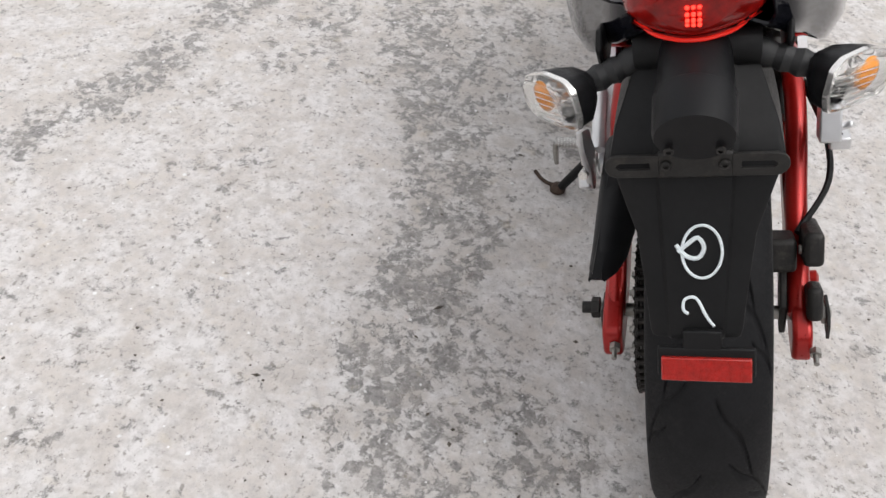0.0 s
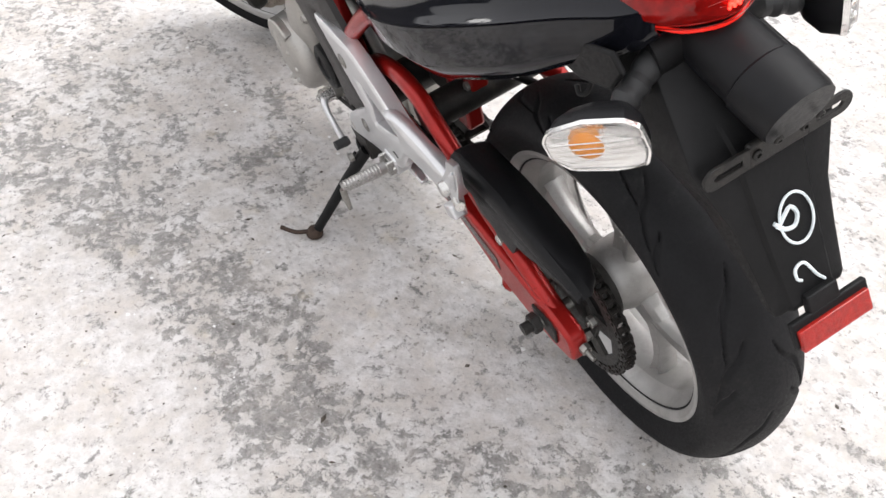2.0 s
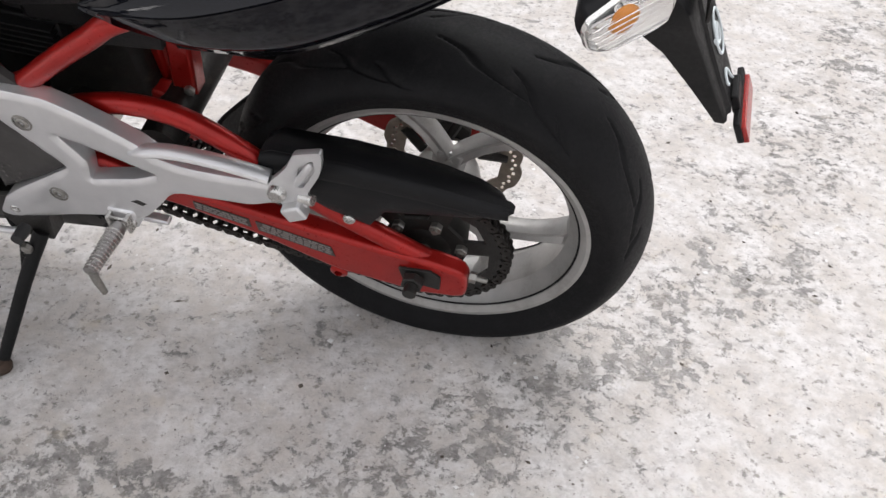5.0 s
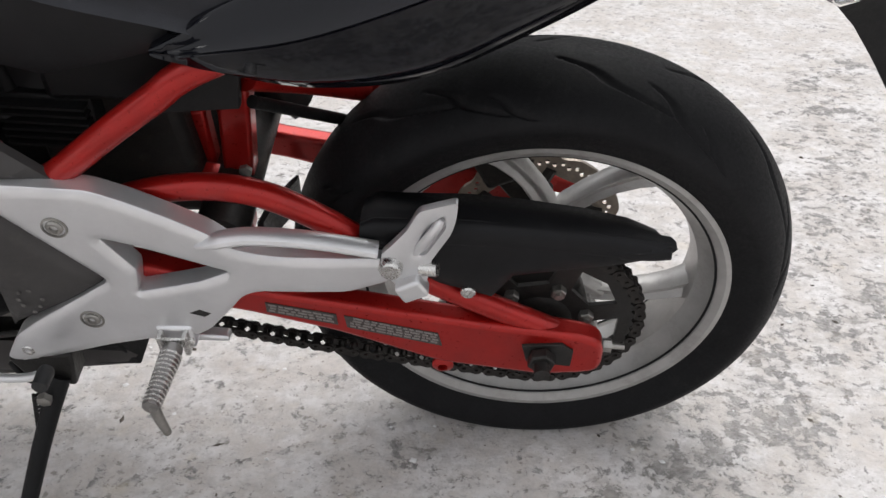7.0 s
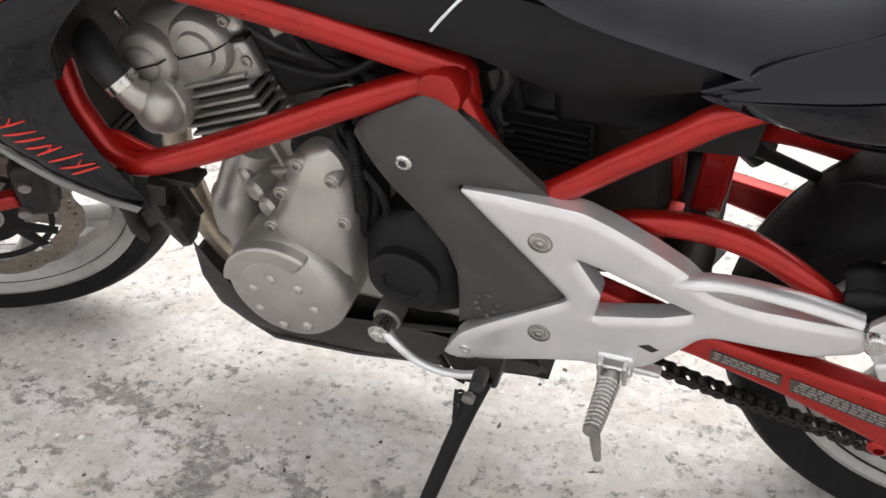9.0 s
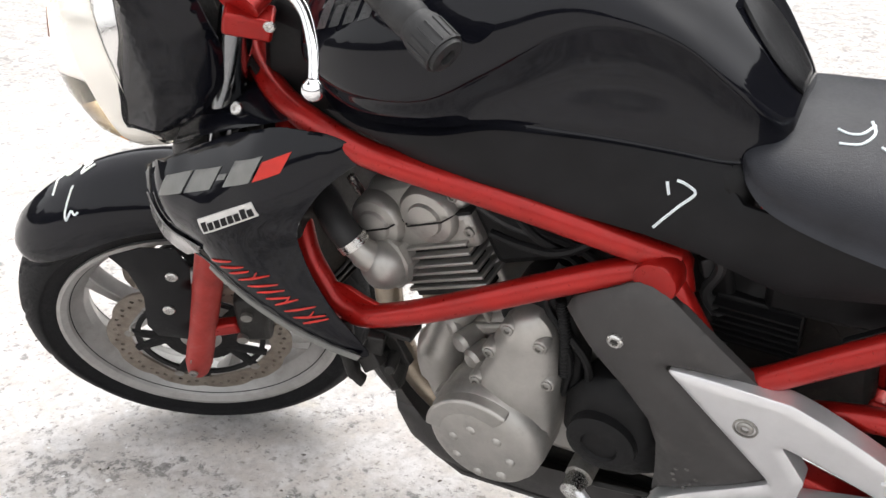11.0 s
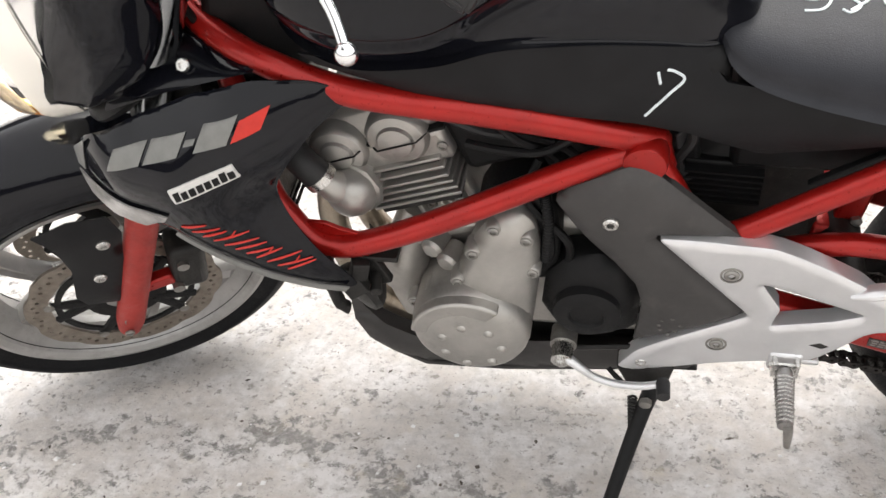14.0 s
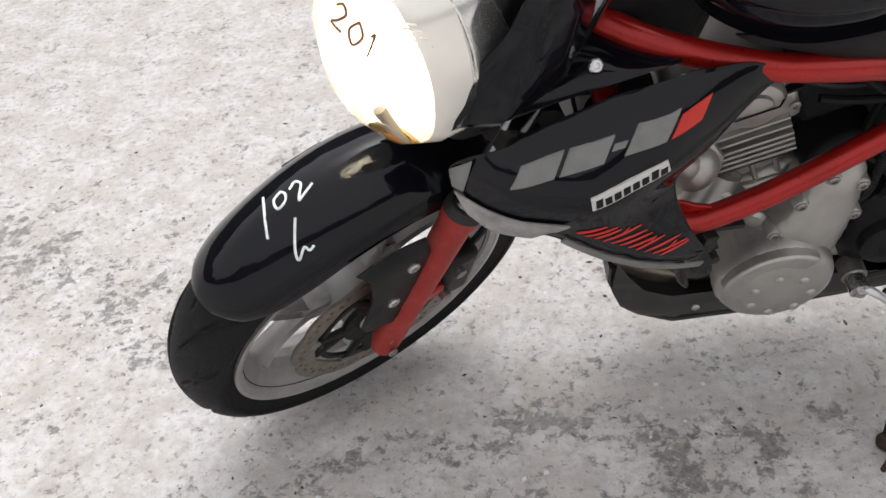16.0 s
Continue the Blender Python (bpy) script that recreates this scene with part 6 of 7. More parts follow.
def on_shroud(outline, mat, name, lift=0.0012, spacing=0.008, label=""):
    return make(name, *panel(outline, lambda x, z: shroud_side(x, z) + lift, thick=0.0022, spacing=spacing), mat, shroud, label, sharp=60)


along = Vector((-0.95, 0.312))
start = Vector((1.203, 0.716))
for a, b, low, high, mat in ((0.0, 0.048, 0.0, 0.024, GREY_DECAL), (0.054, 0.102, 0.0, 0.024, GREY_DECAL), (0.106, 0.120, 0.009, 0.015, GREY_DECAL), (0.124, 0.168, 0.0, 0.028, GREY_DECAL), (0.173, 0.207, 0.0, 0.021, RED_DECAL)):
    p, q = start + along * a, start + along * b
    lo, hi = Vector((-0.54 * low, low)), Vector((-0.54 * high, high))
    on_shroud([tuple(p + lo), tuple(q + lo), tuple(q + hi), tuple(p + hi)], mat, "lettering_bar", 0.0012, 0.006)
plate_label = on_shroud([(1.118, 0.694), (1.036, 0.730), (1.041, 0.748), (1.121, 0.714)], WHITE_DECAL, "white_label", 0.0018, label="white sticker with dark lettering bars")
for k in range(8):
    p = Vector((1.1145, 0.6985)).lerp(Vector((1.041, 0.7305)), k / 7.6)
    tall = 0.0125 if k in (0, 6) else 0.0095
    make("lettering_bar", *panel([tuple(p), tuple(p + Vector((-0.0072, 0.0031))), tuple(p + Vector((-0.0060, 0.0031 + tall))), tuple(p + Vector((0.0012, tall)))], lambda x, z: shroud_side(x, z) + 0.0028, thick=0.0012, spacing=0.02), BLACK, plate_label)
rng = random.Random(4)


def over_shroud(x, z):
    return shroud_side(x, z) + 0.0008


for k in range(11):
    base = Vector((1.132, 0.644)).lerp(Vector((1.026, 0.560)), k / 10)
    tip = base + Vector((-0.030 - 0.016 * rng.random(), 0.006 + 0.008 * rng.random()))
    bend = base.lerp(tip, 0.5) + Vector((0.003, -0.001))
    stroke = curve([(*base, 0), (*bend, 0), (*tip, 0)], 4)
    on_side([tuple(p)[:2] for p in stroke], over_shroud, [0.0006 + 0.0010 * math.sin(math.pi * (i + 0.5) / len(stroke)) for i in range(len(stroke))], RED_DECAL, shroud, "red_stroke")
    if k in (3, 7, 9):
        low = base.lerp(tip, 0.6)
        on_side([tuple(low + Vector((0.006, -0.003))), tuple(low + Vector((-0.003, 0.008)))], over_shroud, 0.0010, RED_DECAL, shroud, "red_stroke")
on_shroud([(1.148, 0.6225), (1.10, 0.581), (1.05, 0.546), (1.0, 0.516), (0.968, 0.503), (0.962, 0.510), (0.997, 0.524), (1.045, 0.554), (1.095, 0.589), (1.142, 0.630)], GREY_DECAL, "lower_trim", 0.003)
on_shroud([(1.262, 0.688), (1.250, 0.662), (1.225, 0.642), (1.181, 0.634), (1.152, 0.648), (1.140, 0.664), (1.190, 0.668), (1.230, 0.678)], LENS_GREY, "turn_signal_lens", 0.005, 0.01, "pale flush turn signal lens")
on_shroud([(1.265, 0.711), (1.264, 0.692), (1.252, 0.690), (1.240, 0.732)], GREY_DECAL, "nose_trim", 0.002)
bolt("shroud_screw", (1.105, 0.190, 0.812), (0, 0.8, 0.6), 0.008, STEEL, shroud)
upper = make("upper_shroud", *ribbon([(1.19, 0.135, 0.815), (1.12, 0.150, 0.822), (1.04, 0.165, 0.812)], [(1.22, 0.200, 0.748), (1.13, 0.205, 0.785), (1.02, 0.205, 0.818)], 0.006, 0.012), GLOSS, bike, "gloss black upper shroud panel")
radiator = make("radiator", *block((1.075, mid(1.07), 0.62), (0.035, 0.30, 0.25), (0, -12, 0)), DARK, bike, "black radiator core", bevel=0.004)
for k in range(24):
    make("radiator_fin", *block((1.098 + 0.0022 * (k - 12) * 0.9, mid(1.07), 0.62 + 0.0098 * (k - 12)), (0.004, 0.27, 0.003)), DARK, radiator)
horn = make("horn", *lathe([(0.02, -0.03), (0.036, -0.012), (0.040, 0.0), (0.036, 0.008), (0.012, 0.012), (0.0005, 0.012)], (0.970, 0.196, 0.450), (0.5, 0.8, -0.2), 28), DARK, bike, "black horn below the radiator")
make("horn_bracket", *joined(block((0.945, 0.19, 0.495), (0.02, 0.012, 0.07), (0, 20, 0)), block((0.935, 0.195, 0.528), (0.06, 0.03, 0.008)), rod((0.945, 0.19, 0.480), (0.938, 0.222, 0.475), 0.008, 10), sweep(curve([(0.992, 0.222, 0.545), (0.990, 0.232, 0.505), (0.984, 0.236, 0.470), (0.976, 0.232, 0.452)], 4), [0.016] * 5 + [0.013] * 4 + [0.010] * 4, 10, flat=0.5), block((0.962, 0.222, 0.486), (0.030, 0.018, 0.022), (20, 35, 10)), block((0.955, 0.215, 0.515), (0.022, 0.020, 0.030), (0, -15, 20))), DARK, horn, bevel=0.002)

# ---- front end, built straight ahead and turned by the steering ----
HUB = (1.405, 0.0, 0.300)
front = rim("front_wheel", HUB, 0.052, bike, 40, STEER)
tyre("tyre", front, HUB, 0.299, 0.061, 13, STEER)
for s in (1, -1):
    brake_disc("brake_disc", (1.405, 0.066 * s, 0.300), 0.150, 0.112, front, STEER)
    for k in range(5):
        a = radians(72 * k + 10)
        for d in (-0.20, 0.20):
            make("carrier_arm", *sweep([(1.405 + 0.05 * math.cos(a), 0.062 * s, 0.30 + 0.05 * math.sin(a)), (1.405 + 0.112 * math.cos(a + d), 0.066 * s, 0.30 + 0.112 * math.sin(a + d))], [0.012, 0.0085], 8, flat=0.5, up=(0, 1, 0)), BLACK, front, m=STEER)
        make("disc_button", *rod((1.405 + 0.114 * math.cos(a + 0.2), 0.062 * s, 0.30 + 0.114 * math.sin(a + 0.2)), (1.405 + 0.114 * math.cos(a + 0.2), 0.0705 * s, 0.30 + 0.114 * math.sin(a + 0.2)), 0.008, 12), DULL, front, m=STEER)
    make("disc_carrier", *lathe([(0.03, -0.004), (0.062, -0.004), (0.062, 0.004), (0.03, 0.004)], (1.405, 0.062 * s, 0.30), (0, 1, 0), 30), BLACK, front, m=STEER)
    make("carrier_ring", *lathe([(0.097, -0.0025), (0.106, -0.0025), (0.106, 0.0025), (0.097, 0.0025)], (1.405, 0.065 * s, 0.30), (0, 1, 0), 48, True), BLACK, front, m=STEER)
front.location = (0.0, -0.006, 0.003)
make("axle", *rod((1.405, -0.115, 0.30), (1.405, 0.115, 0.30), 0.011), DULL, front, m=STEER)

AXIS = Vector((-math.sin(radians(RAKE)), 0, math.cos(radians(RAKE))))
fork = make("front_fork", *block(Vector((1.395, 0, 0.30)) + AXIS * 0.44, (0.05, 0.23, 0.045), (0, -RAKE, 0)), DARK, bike, "red telescopic front fork", m=STEER, bevel=0.01)
for s in (1, -1):
    foot = Vector((1.400, 0.090 * s, 0.300))
    slider = [foot - AXIS * 0.050, foot - AXIS * 0.046, foot - AXIS * 0.02, foot + AXIS * 0.05, foot + AXIS * 0.27, foot + AXIS * 0.28, foot + AXIS * 0.30]
    leg = make("fork_slider", *sweep(slider, [0.012, 0.018, 0.0222, 0.0222, 0.0232, 0.0262, 0.0260], 24), DULL_RED, fork, "red fork slider", m=STEER)
    make("fork_tube", *sweep([foot + AXIS * 0.28, foot + AXIS * 0.76], 0.0205, 20), FORK_TUBE, fork, "dark polished fork tube", m=STEER)
    make("dust_seal", *sweep([foot + AXIS * 0.298, foot + AXIS * 0.312], [0.0285, 0.024], 20), GRIP, leg, m=STEER)
    bolt("axle_clamp_bolt", foot - AXIS * 0.020 + Vector((0.006, 0.0245 * s, 0)), (0, s, 0), 0.0075, DULL, leg, STEER)
    make("caliper_lug", *block(foot + AXIS * 0.07 + Vector((-0.035, 0, 0)), (0.05, 0.02, 0.025)), RED, leg, m=STEER, bevel=0.004)
    make("fork_cap", *sweep([foot + AXIS * 0.76, foot + AXIS * 0.775], [0.021, 0.015], 6), STEEL, fork, m=STEER)
    cal = make("front_caliper", *block(foot + AXIS * 0.075 + Vector((-0.085, -0.018 * s, 0.005)), (0.055, 0.055, 0.105), (0, -RAKE + 12, 0)), DARK, fork, "black brake caliper", m=STEER, bevel=0.012, segments=3)
    for d in (-0.03, 0.03):
        make("caliper_bolt", *rod(foot + AXIS * (0.075 + d) + Vector((-0.07, 0.0, 0)), foot + AXIS * (0.075 + d) + Vector((-0.07, 0.016 * s, 0)), 0.009, 12), DULL, cal, m=STEER)
    make("brake_hose", *sweep(curve([foot + AXIS * 0.12 + Vector((-0.09, -0.01 * s, 0)), foot + AXIS * 0.22 + Vector((-0.08, 0.0, 0)), foot + AXIS * 0.40 + Vector((-0.04, -0.02 * s, 0)), foot + AXIS * 0.6 + Vector((0.0, -0.05 * s, 0))], 6), 0.0055, 8), BLACK, cal, m=STEER)
make("lower_clamp", *sweep([Vector((1.365, -0.105, 0.30)) + AXIS * 0.44, Vector((1.335, 0.0, 0.29)) + AXIS * 0.44, Vector((1.365, 0.105, 0.30)) + AXIS * 0.44], 0.03, 14), DARK, fork, m=STEER)
top_clamp = make("top_clamp", *sweep([Vector((1.400, -0.115, 0.30)) + AXIS * 0.715, Vector((1.37, -0.06, 0.30)) + AXIS * 0.715, Vector((1.365, 0.0, 0.30)) + AXIS * 0.715, Vector((1.37, 0.06, 0.30)) + AXIS * 0.715, Vector((1.400, 0.115, 0.30)) + AXIS * 0.715], 0.026, 16, flat=0.6, up=AXIS), RED, fork, "red top clamp", m=STEER)
for s in (1, -1):
    make("pinch_block", *block(Vector((1.385, 0.112 * s, 0.30)) + AXIS * 0.69, (0.055, 0.035, 0.028), (0, -RAKE, 0)), RED, top_clamp, m=STEER, bevel=0.004)
    bolt("pinch_bolt", Vector((1.36, 0.130 * s, 0.30)) + AXIS * 0.69, (0, s, 0), 0.007, STEEL, top_clamp, STEER)
    make("bar_clamp", *block(Vector((1.345, 0.045 * s, 0.30)) + AXIS * 0.765, (0.042, 0.030, 0.075), (0, -RAKE, 0)), RED, top_clamp, m=STEER, bevel=0.005)
    for d in (-0.014, 0.014):
        bolt("clamp_bolt", Vector((1.345 + d, 0.045 * s, 0.302)) + AXIS * 0.803, AXIS, 0.007, STEEL, top_clamp, STEER)

# front mudguard: a shell that follows the tyre, with side stays to the fork
def guard_ring(angle, r, hw, drop):
    c, s = math.cos(radians(angle)), math.sin(radians(angle))
    outer = [(hw, -drop), (hw * 0.97, -drop * 0.78), (hw * 0.85, -drop * 0.55), (hw * 0.62, -drop * 0.32), (hw * 0.32, -drop * 0.12), (0, 0)]
    full = outer + [(-w, d) for w, d in outer[:-1]][::-1]
    inner = [(w * 0.94, d - 0.004 if abs(w) < hw * 0.9 else d) for w, d in full][::-1]
    return [(1.405 + (r + d) * c, w, 0.30 + (r + d) * s) for w, d in full + inner]


rings = [guard_ring(*r) for r in ((51, 0.326, 0.030, 0.014), (54, 0.331, 0.054, 0.036), (61, 0.340, 0.068, 0.060), (72, 0.350, 0.074, 0.078), (85, 0.360, 0.076, 0.082), (98, 0.365, 0.076, 0.080), (110, 0.362, 0.074, 0.075), (122, 0.352, 0.070, 0.065), (130, 0.345, 0.06, 0.05))]
lines = [curve([r[k] for r in rings], 4) for k in range(len(rings[0]))]
fender_mesh = loft([[line[i] for line in lines] for i in range(len(lines[0]))])
fender_face = skin(*fender_mesh, lambda x, y: (x, y, 1.0), (0, 0, -1))
fender = make("front_mudguard", *fender_mesh, GLOSS, bike, "gloss black front mudguard with white marker digits", m=STEER, sharp=50)
STAY = [(1.335, 0.560), (1.385, 0.572), (1.435, 0.565), (1.420, 0.530), (1.422, 0.47), (1.446, 0.40), (1.440, 0.372), (1.395, 0.350), (1.372, 0.40), (1.330, 0.52)]
for s in (1, -1):
    v, f = panel(STAY, lambda x, z: 0.100 - 0.12 * max(0, z - 0.53), thick=0.005, spacing=0.018, rounding=0.003)
    stay = make("mudguard_stay", [(x, y * s, z) for x, y, z in v], f, SATIN, fender, "satin black mudguard side stay", m=STEER, sharp=50)
    for x, z in ((1.360, 0.512), (1.395, 0.437)):
        bolt("stay_bolt", (x, 0.0995 * s, z), (0, s, 0), 0.0095, STEEL, stay, STEER)
# Small amber disc just outside the mudguard's flank.
side_reflector = make("side_reflector", *lathe([(0.0005, 0.0), (0.012, 0.0), (0.012, 0.008), (0.006, 0.010), (0.0005, 0.010)], (1.389, 0.134, 0.590), (0.35, 1, 0.15), 20), AMBER, fork, "round amber side reflector")


for line in ([(1.483, -0.031), (1.494, -0.005), (1.505, 0.018)], [(1.464, -0.019), (1.476, -0.014), (1.478, 0.000), (1.466, -0.002), (1.461, -0.012), (1.464, -0.019)], [(1.454, -0.013), (1.444, -0.018), (1.440, -0.009), (1.452, 0.006), (1.446, 0.005), (1.429, 0.000)], [(1.466, 0.019), (1.484, 0.043), (1.486, 0.053), (1.474, 0.047), (1.470, 0.052), (1.463, 0.051)]):
    make("marker_stroke", *sweep([fender_face(p.x, p.y) for p in curve([(x, y, 0) for x, y in line], 4)], 0.0018, 6), MARKER, fender, m=STEER)

# headlight with its side cowls


def lamp_ring(x, hw, z0, z1, power=2.4, n=28):
    out = []
    for k in range(n):
        a = 2 * math.pi * k / n
        c, s = math.cos(a), math.sin(a)
        w = hw * math.copysign(abs(c) ** (2 / power), c) * (1.0 - 0.28 * (s < 0) * s * s)
        out.append((x + 0.10 * abs(w) * -1, w, (z0 + z1) / 2 + (z1 - z0) / 2 * math.copysign(abs(s) ** (2 / power), s)))
    return out


headlight = make("headlight", *loft([lamp_ring(1.225, 0.085, 0.735, 0.965), lamp_ring(1.285, 0.104, 0.705, 0.975), lamp_ring(1.292, 0.098, 0.710, 0.970), lamp_ring(1.24, 0.070, 0.76, 0.93)]), REFLECTOR, bike, "lit headlight with clear lens and brown hand-written digits", m=STEER, sharp=50)
lens_mesh = loft([lamp_ring(1.288, 0.106, 0.700, 0.980), lamp_ring(1.318, 0.104, 0.704, 0.972), lamp_ring(1.350, 0.090, 0.725, 0.945), lamp_ring(1.372, 0.060, 0.77, 0.90), lamp_ring(1.380, 0.025, 0.81, 0.86)])
lens = make("lens", *lens_mesh, CLEAR, headlight, "clear curved headlight lens", m=STEER, sharp=60)
lens.visible_shadow = False
make("glowing_reflector", *loft([lamp_ring(1.296, 0.097, 0.708, 0.970), lamp_ring(1.262, 0.072, 0.75, 0.935), lamp_ring(1.250, 0.03, 0.80, 0.89)]), LAMP_GLOW, headlight, "reflector full of warm light", m=STEER, sharp=60)
make("lens_bezel", *loft([lamp_ring(1.288, 0.100, 0.705, 0.974), lamp_ring(1.316, 0.098, 0.709, 0.967), lamp_ring(1.328, 0.093, 0.719, 0.956), lamp_ring(1.326, 0.090, 0.723, 0.952), lamp_ring(1.314, 0.094, 0.714, 0.962), lamp_ring(1.288, 0.096, 0.71, 0.969)], True, False), BEZEL, headlight, "pale inner rim of the headlight", m=STEER, sharp=60)
make("shade_strip", *sweep(curve([(1.340, 0.036, 0.812), (1.334, 0.046, 0.788), (1.326, 0.054, 0.764)], 4), [0.011, 0.0105, 0.010, 0.0095, 0.009, 0.008, 0.007, 0.006, 0.005], 10, flat=0.5), BRONZE, headlight, m=STEER)
# Bowls emit like the bulbs, in place of light reflected in them.
for z, r in ((0.898, 0.032), (0.810, 0.022)):
    make("glowing_bowl", *lathe([(r * 0.3, 0.0), (r * 0.8, 0.012), (r * 1.15, 0.03), (r * 1.25, 0.045), (r * 1.15, 0.045), (r * 0.7, 0.010), (r * 0.25, -0.004)], (1.262, 0, z), (1, 0, 0), 36), LAMP_ON, headlight, m=STEER)
    make("lit_bulb", *lathe([(0.0005, 0.0), (0.011, 0.002), (0.014, 0.016), (0.011, 0.030), (0.0005, 0.034)], (1.275, 0, z), (1, 0, 0), 20), LAMP_ON, headlight, "lit bulb", m=STEER)
make("amber_ring", *lathe([(0.010, -0.006), (0.019, 0.0), (0.024, 0.008), (0.022, 0.010), (0.015, 0.004)], (1.316, 0.030, 0.756), (1, 0.35, -0.1), 28), GOLD, headlight, "gold-tinted side lamp ring", m=STEER)
make("side_bulb", *lathe([(0.0005, -0.004), (0.008, 0.0), (0.009, 0.010), (0.0005, 0.016)], (1.316, 0.030, 0.756), (1, 0.35, -0.1), 16), AMBER, headlight, m=STEER)
lens_face = skin(*lens_mesh, lambda y, z: (2.0, y, z), (-1, 0, 0))
for k in range(9):
    make("lens_rib", *sweep([lens_face(0.056 + 0.0022 * k, 0.815 - 0.0075 * k) - Vector((0.003, 0, 0)), lens_face(0.067 + 0.0016 * k, 0.812 - 0.0075 * k) - Vector((0.003, 0, 0))], 0.0013, 6), DULL, headlight, m=STEER)
for k in range(6):
    make("lens_rib", *sweep([(1.322 - 0.004 * k, 0.070 + 0.003 * k, 0.955 - 0.010 * k), (1.330 - 0.004 * k, 0.052, 0.945 - 0.010 * k)], 0.0012, 6), BEZEL, headlight, m=STEER)


for i, line in enumerate(([(-0.008, 0.926), (0.000, 0.933), (0.007, 0.927), (0.000, 0.916), (-0.008, 0.908), (0.008, 0.909)], [(0.024, 0.931), (0.032, 0.920), (0.025, 0.907), (0.016, 0.918), (0.024, 0.931)], [(0.040, 0.926), (0.043, 0.929), (0.043, 0.905)])):
    make("marker_stroke", *sweep(curve([(*lens_face(y, z)[:2], z) for y, z in line], 4), 0.0013, 6), DARK_MARKER, headlight, m=STEER)

COWL = [(1.234, 1.020), (1.155, 1.012), (1.146, 0.95), (1.140, 0.888), (1.160, 0.845), (1.20, 0.812), (1.255, 0.794), (1.308, 0.794), (1.306, 0.825), (1.286, 0.862), (1.248, 0.930), (1.230, 0.985)]


def cowl_side(x, z):
    """Three flat faces that meet in folds: side, front and rear."""
    side_face = 0.133 - 0.16 * abs(z - 0.88) ** 1.2
    front_face = 0.136 - 0.62 * (x - 1.222 - 0.22 * (0.88 - z))
    rear_face = 0.134 - 0.42 * (1.196 - x) - 0.25 * max(0.0, z - 0.93)
    return min(side_face, front_face, rear_face)


for s in (1, -1):
    v, f = panel(eased(COWL, 0.012), cowl_side, thick=0.005, spacing=0.008, rounding=0.006, soft=0.012)
    make("headlight_cowl", [(x, y * s, z) for x, y, z in v], f, GLOSS, bike, "gloss black headlight cowl", m=STEER, sharp=16)
make("headlight_chin", *smooth_loft([[(x, w, z) for w, z in ((-h, z1), (-h * 0.9, z0 + 0.01), (0, z0), (h * 0.9, z0 + 0.01), (h, z1), (0, z1 + 0.005))] for x, h, z0, z1 in ((1.18, 0.085, 0.748, 0.79), (1.23, 0.090, 0.722, 0.765), (1.27, 0.074, 0.700, 0.730), (1.285, 0.05, 0.695, 0.712))], 3, 3), SATIN, bike, "black panel under the headlight", m=STEER)
make("headlight_back", *block((1.215, 0, 0.88), (0.04, 0.17, 0.20)), BLACK, headlight, m=STEER, bevel=0.01)
POD = Vector((1.225, 0.0, 1.055))
pod = make("instrument_pod", *smooth_loft([[POD + Vector((dx, h * math.cos(a), k * math.sin(a) + dz)) for a in [2 * math.pi * i / 12 for i in range(12)]] for dx, dz, h, k in ((0.062, -0.03, 0.03, 0.02), (0.050, -0.022, 0.085, 0.045), (0.015, -0.005, 0.118, 0.062), (-0.028, 0.018, 0.124, 0.062), (-0.046, 0.028, 0.122, 0.058), (-0.047, 0.028, 0.110, 0.050))], 3, 2), SATIN, bike, "black instrument pod", m=STEER, sharp=45)
face = Vector((-0.85, 0, 0.52)).normalized()
make("dial_face", *sweep([POD + Vector((-0.046, 0, 0.027)), POD + Vector((-0.048, 0, 0.0275))], 0.046, 40, flat=1.0), DIAL, pod, m=STEER @ Matrix.Translation(POD) @ Matrix.Diagonal((1, 2.2, 1, 1)) @ Matrix.Translation(-POD))
make("dial_mark", *sweep(curve([POD + Vector((-0.050, 0.05 * math.cos(a), 0.028 + 0.035 * math.sin(a))) for a in (0.4, 0.8, 1.2, 1.7)], 4), 0.004, 8), DIAL_RED, pod, m=STEER)
for k in range(3):
    make("pod_button", *lathe([(0.0005, 0), (0.005, 0), (0.004, 0.003), (0.0005, 0.003)], POD + Vector((-0.048, 0.098 - 0.018 * k, -0.004 - 0.008 * k)), (-1, 0, 0.5), 12), BLACK, pod, m=STEER)

# Filler blocks, added to close the gap between tank and fork.
make("tank_gap_fill", *joined(block((1.03, mid(1.03), 0.845), (0.13, 0.19, 0.13), (0, -15, 0)), block((1.10, mid(1.1), 0.76), (0.08, 0.16, 0.12))), BLACK, bike, "black plastic wiring cover under the tank", bevel=0.015)

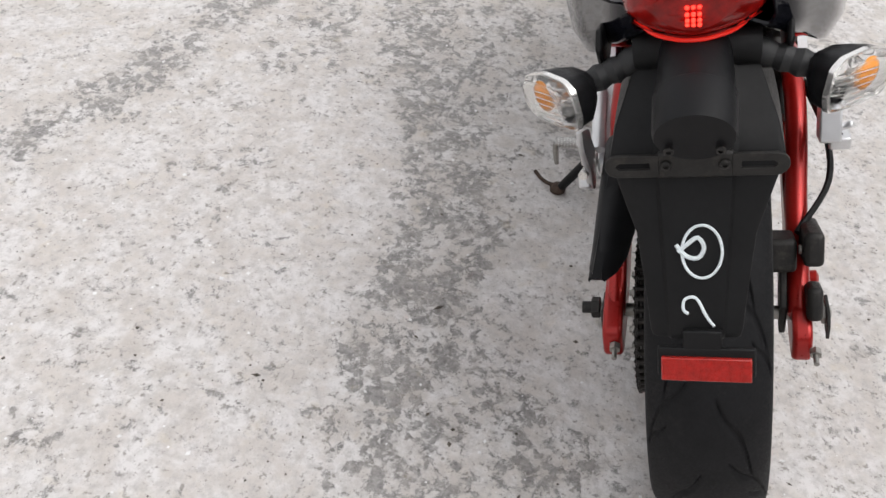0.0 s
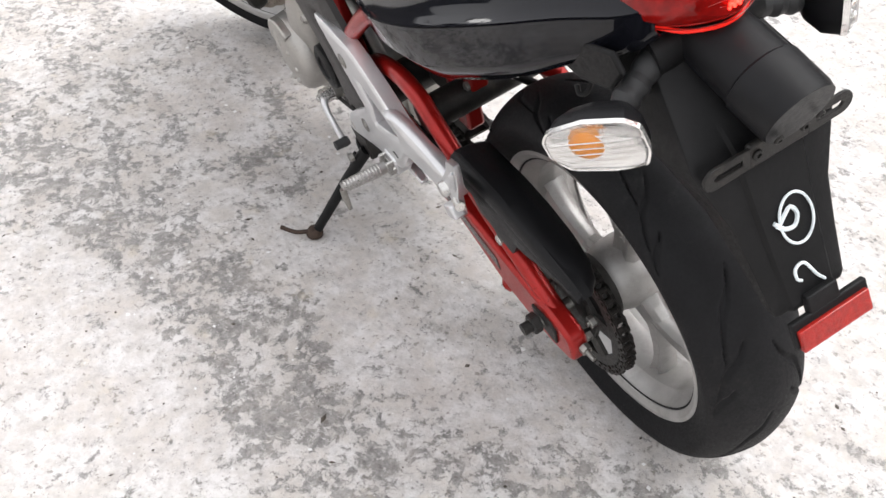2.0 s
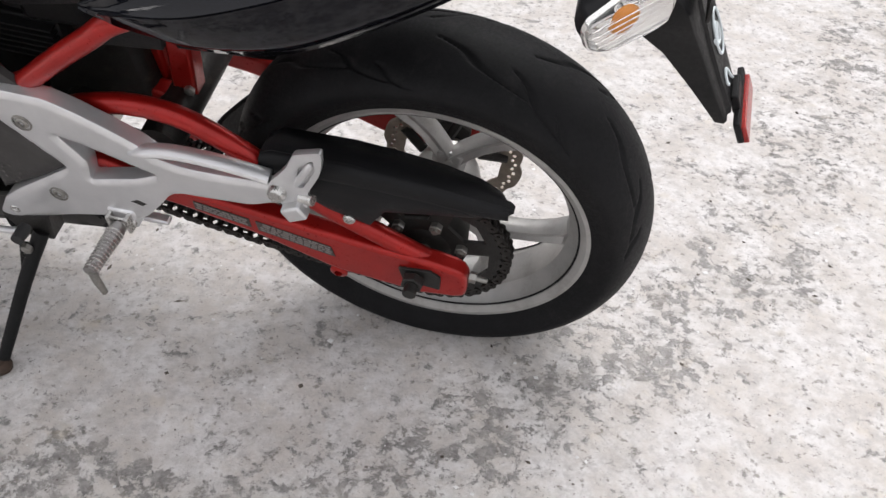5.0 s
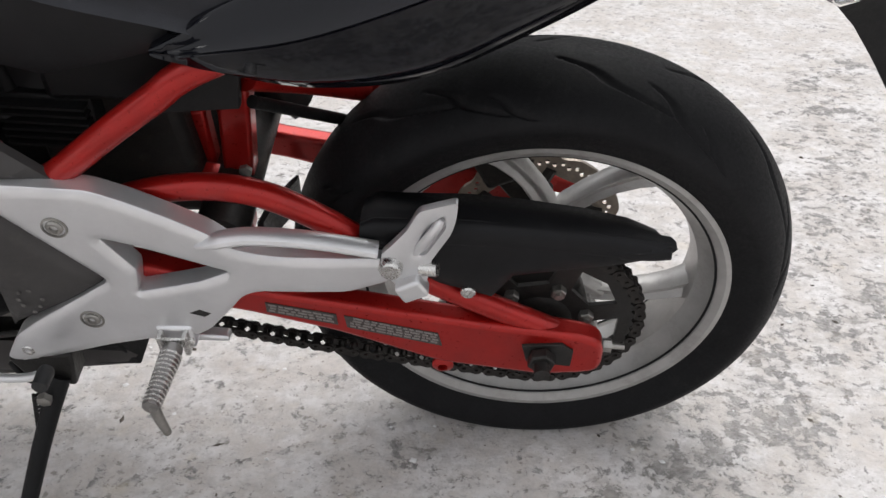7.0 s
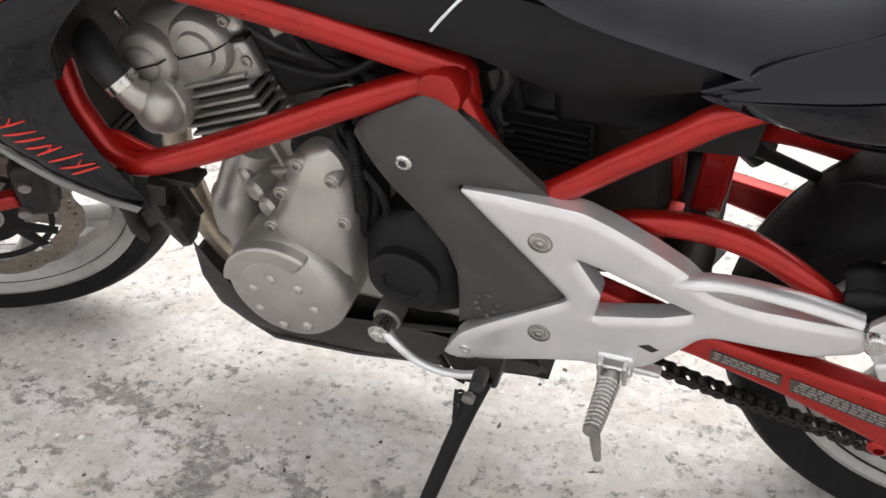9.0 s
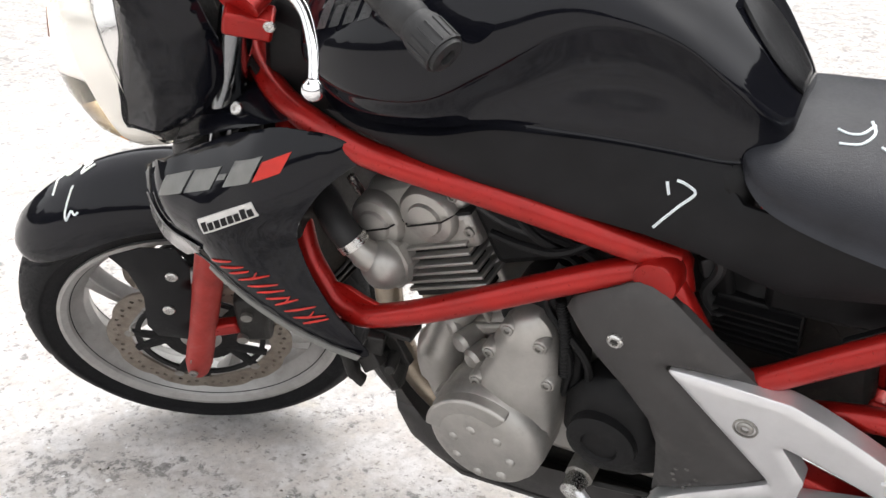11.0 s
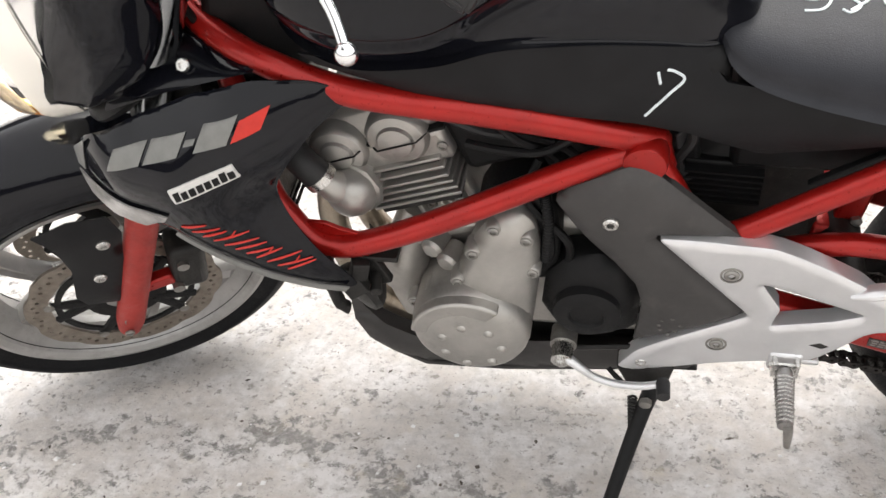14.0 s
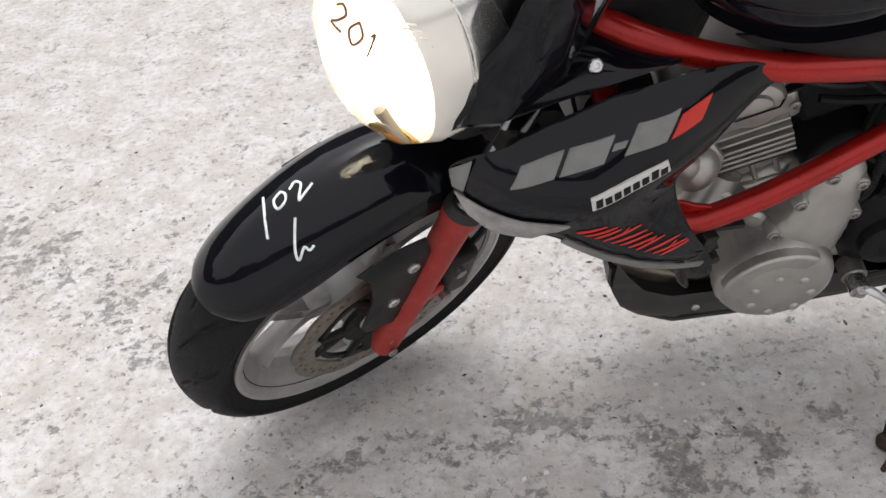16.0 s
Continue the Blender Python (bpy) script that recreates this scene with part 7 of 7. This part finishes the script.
# handlebar, left controls and mirrors
BAR = [(1.035, 0.0, 1.085), (1.035, 0.06, 1.085), (1.02, 0.12, 1.088), (0.985, 0.185, 1.078), (0.945, 0.240, 1.055), (0.880, 0.325, 1.012)]
handlebar = make("handlebar", *sweep(curve([(x, -y, z) for x, y, z in BAR[:0:-1]] + BAR, 5), 0.011, 14), BLACK, bike, "black tubular handlebar", m=STEER)
for s in (1, -1):
    a, b = Vector((0.948, 0.236 * s, 1.057)), Vector((0.876, 0.330 * s, 1.010))
    n = 26
    radii = [0.0215 if i < 2 else (0.0165 if i % 6 == 0 and i < 20 else 0.0178 if i < 20 else 0.0196) for i in range(n + 1)]
    grip = make("handlebar_grip", *sweep([a.lerp(b, i / n) for i in range(n + 1)], radii, 20), GRIP, handlebar, "black ribbed rubber grip", m=STEER, sharp=25)
    way = (b - a).normalized()
    make("bar_end", *lathe([(0.0175, -0.002), (0.0165, 0.004), (0.008, 0.005), (0.007, -0.006), (0.0005, -0.006)], b, way, 24), GRIP, grip, m=STEER)
    side_way = way.orthogonal().normalized()
    other = way.cross(side_way)
    for k in range(14):
        t = 2 * math.pi * k / 14
        off = side_way * math.cos(t) * 0.0196 + other * math.sin(t) * 0.0196
        make("grip_rib", *sweep([a.lerp(b, 0.80) + off, a.lerp(b, 0.98) + off], 0.0012, 5), GRIP, grip, m=STEER)
    turn = (0, math.degrees(math.atan2(0.045, 0.08)), 0)
    house = Vector((0.975, 0.200 * s, 1.073))
    box_m = STEER @ look(house, house + way)
    switch = make("switch_housing", *block((0, 0, 0), (0.046, 0.050, 0.062)), BLACK, handlebar, "black switch housing", m=box_m, bevel=0.009, segments=3)
    make("switch_collar", *sweep([house + way * 0.025, house + way * 0.040], [0.027, 0.025], 20), BLACK, switch, m=STEER)
    make("switch_rocker", *block((0.012, 0.028, 0.004), (0.010, 0.008, 0.020)), SATIN, switch, m=box_m, bevel=0.002)
    make("red_button", *block((-0.010, 0.030, 0.018), (0.012, 0.010, 0.012)), SWITCH_RED, switch, "small red switch", m=box_m, bevel=0.002)
    pivot = Vector((1.030, 0.175 * s, 1.040))
    ball = Vector((0.993, 0.337 * s, 1.000))
    path = [pivot, pivot.lerp(ball, 0.2) + Vector((0.002, 0, -0.001)), pivot.lerp(ball, 0.45) + Vector((-0.012, 0, 0.0)), pivot.lerp(ball, 0.75) + Vector((-0.010, 0, 0.0)), ball]
    lever = make("clutch_lever" if s > 0 else "brake_lever", *sweep(curve(path, 5), [0.0105, 0.0098, 0.0088, 0.008, 0.0072, 0.0066] + [0.0060] * 5 + [0.0056] * 4 + [0.0052] * 6, 14, flat=0.7), CHROME, handlebar, "polished alloy hand lever", m=STEER)
    make("lever_ball", *sweep([ball + Vector((0, 0.0105 * math.cos(t) * s * -1, 0)) for t in [math.pi * i / 10 for i in range(11)]], [max(0.0005, 0.0105 * math.sin(math.pi * i / 10)) for i in range(11)], 18), CHROME, lever, m=STEER)
    perch = make("lever_perch", *block((1.020, 0.168 * s, 1.058), (0.045, 0.045, 0.030), (0, 20, 20 * s)), BLACK, handlebar, m=STEER, bevel=0.006)
    bolt("pivot_screw", pivot + Vector((0, 0, 0.012)), (0, 0, 1), 0.009, STEEL, perch, STEER)
    make("control_cable", *sweep(curve([(1.03, 0.15 * s, 1.055), (1.08, 0.11 * s, 1.03), (1.13, 0.09 * s, 0.95), (1.12, 0.09 * s, 0.84)], 6), 0.0045, 8), BLACK, perch, m=STEER)
    arm = [(1.035, 0.165 * s, 1.065), (1.05, 0.19 * s, 1.10), (1.045, 0.24 * s, 1.15), (1.035, 0.29 * s, 1.175)]
    mirror = make("mirror", *sweep(curve(arm, 5), 0.0075, 12), BLACK, bike, "black rear-view mirror on a stalk", m=STEER)
    base = Vector((1.035, 0.292 * s, 1.165))
    ax_up = Vector((0.22, -0.10 * s, 0.97)).normalized()
    normal = Vector((-0.92, -0.14 * s, 0.14)).normalized()
    normal = (normal - ax_up * normal.dot(ax_up)).normalized()
    across = ax_up.cross(normal)

    def mirror_ring(d, k):
        out = []
        for i in range(20):
            t = 2 * math.pi * i / 20
            u = 0.046 * math.copysign(abs(math.cos(t)) ** 0.8, math.cos(t)) * (1 + 0.15 * math.sin(t))
            v = 0.078 * math.copysign(abs(math.sin(t)) ** 0.9, math.sin(t))
            out.append(base + across * u * k + ax_up * v * k + normal * d)
        return out

    make("mirror_shell", *loft([mirror_ring(-0.044, 0.30), mirror_ring(-0.038, 0.62), mirror_ring(-0.018, 0.90), mirror_ring(0.004, 1.0), mirror_ring(0.006, 0.97), mirror_ring(0.003, 0.93)]), SATIN, mirror, m=STEER, sharp=50)
    make("mirror_glass", *loft([mirror_ring(0.0030, 0.93), mirror_ring(0.0042, 0.92)]), MIRROR, mirror, "mirror glass", m=STEER)

# grey lettering bars on the tank's flank
for k in range(8):
    a, b = 0.964 - 0.0203 * k, 0.964 - 0.0203 * k - (0.006 if k == 7 else 0.0145)
    z0, high = 0.926 + 0.33 * (0.964 - a), 0.024 if k in (0, 6, 7) else 0.017
    make("lettering_bar", *panel([(a, z0), (b, z0 + 0.005), (b - 0.004, z0 + high + 0.005), (a - 0.004, z0 + high)], lambda x, z: tank_face(x, z).y + 0.0008, thick=0.003, spacing=0.006), DIM_DECAL, tank)
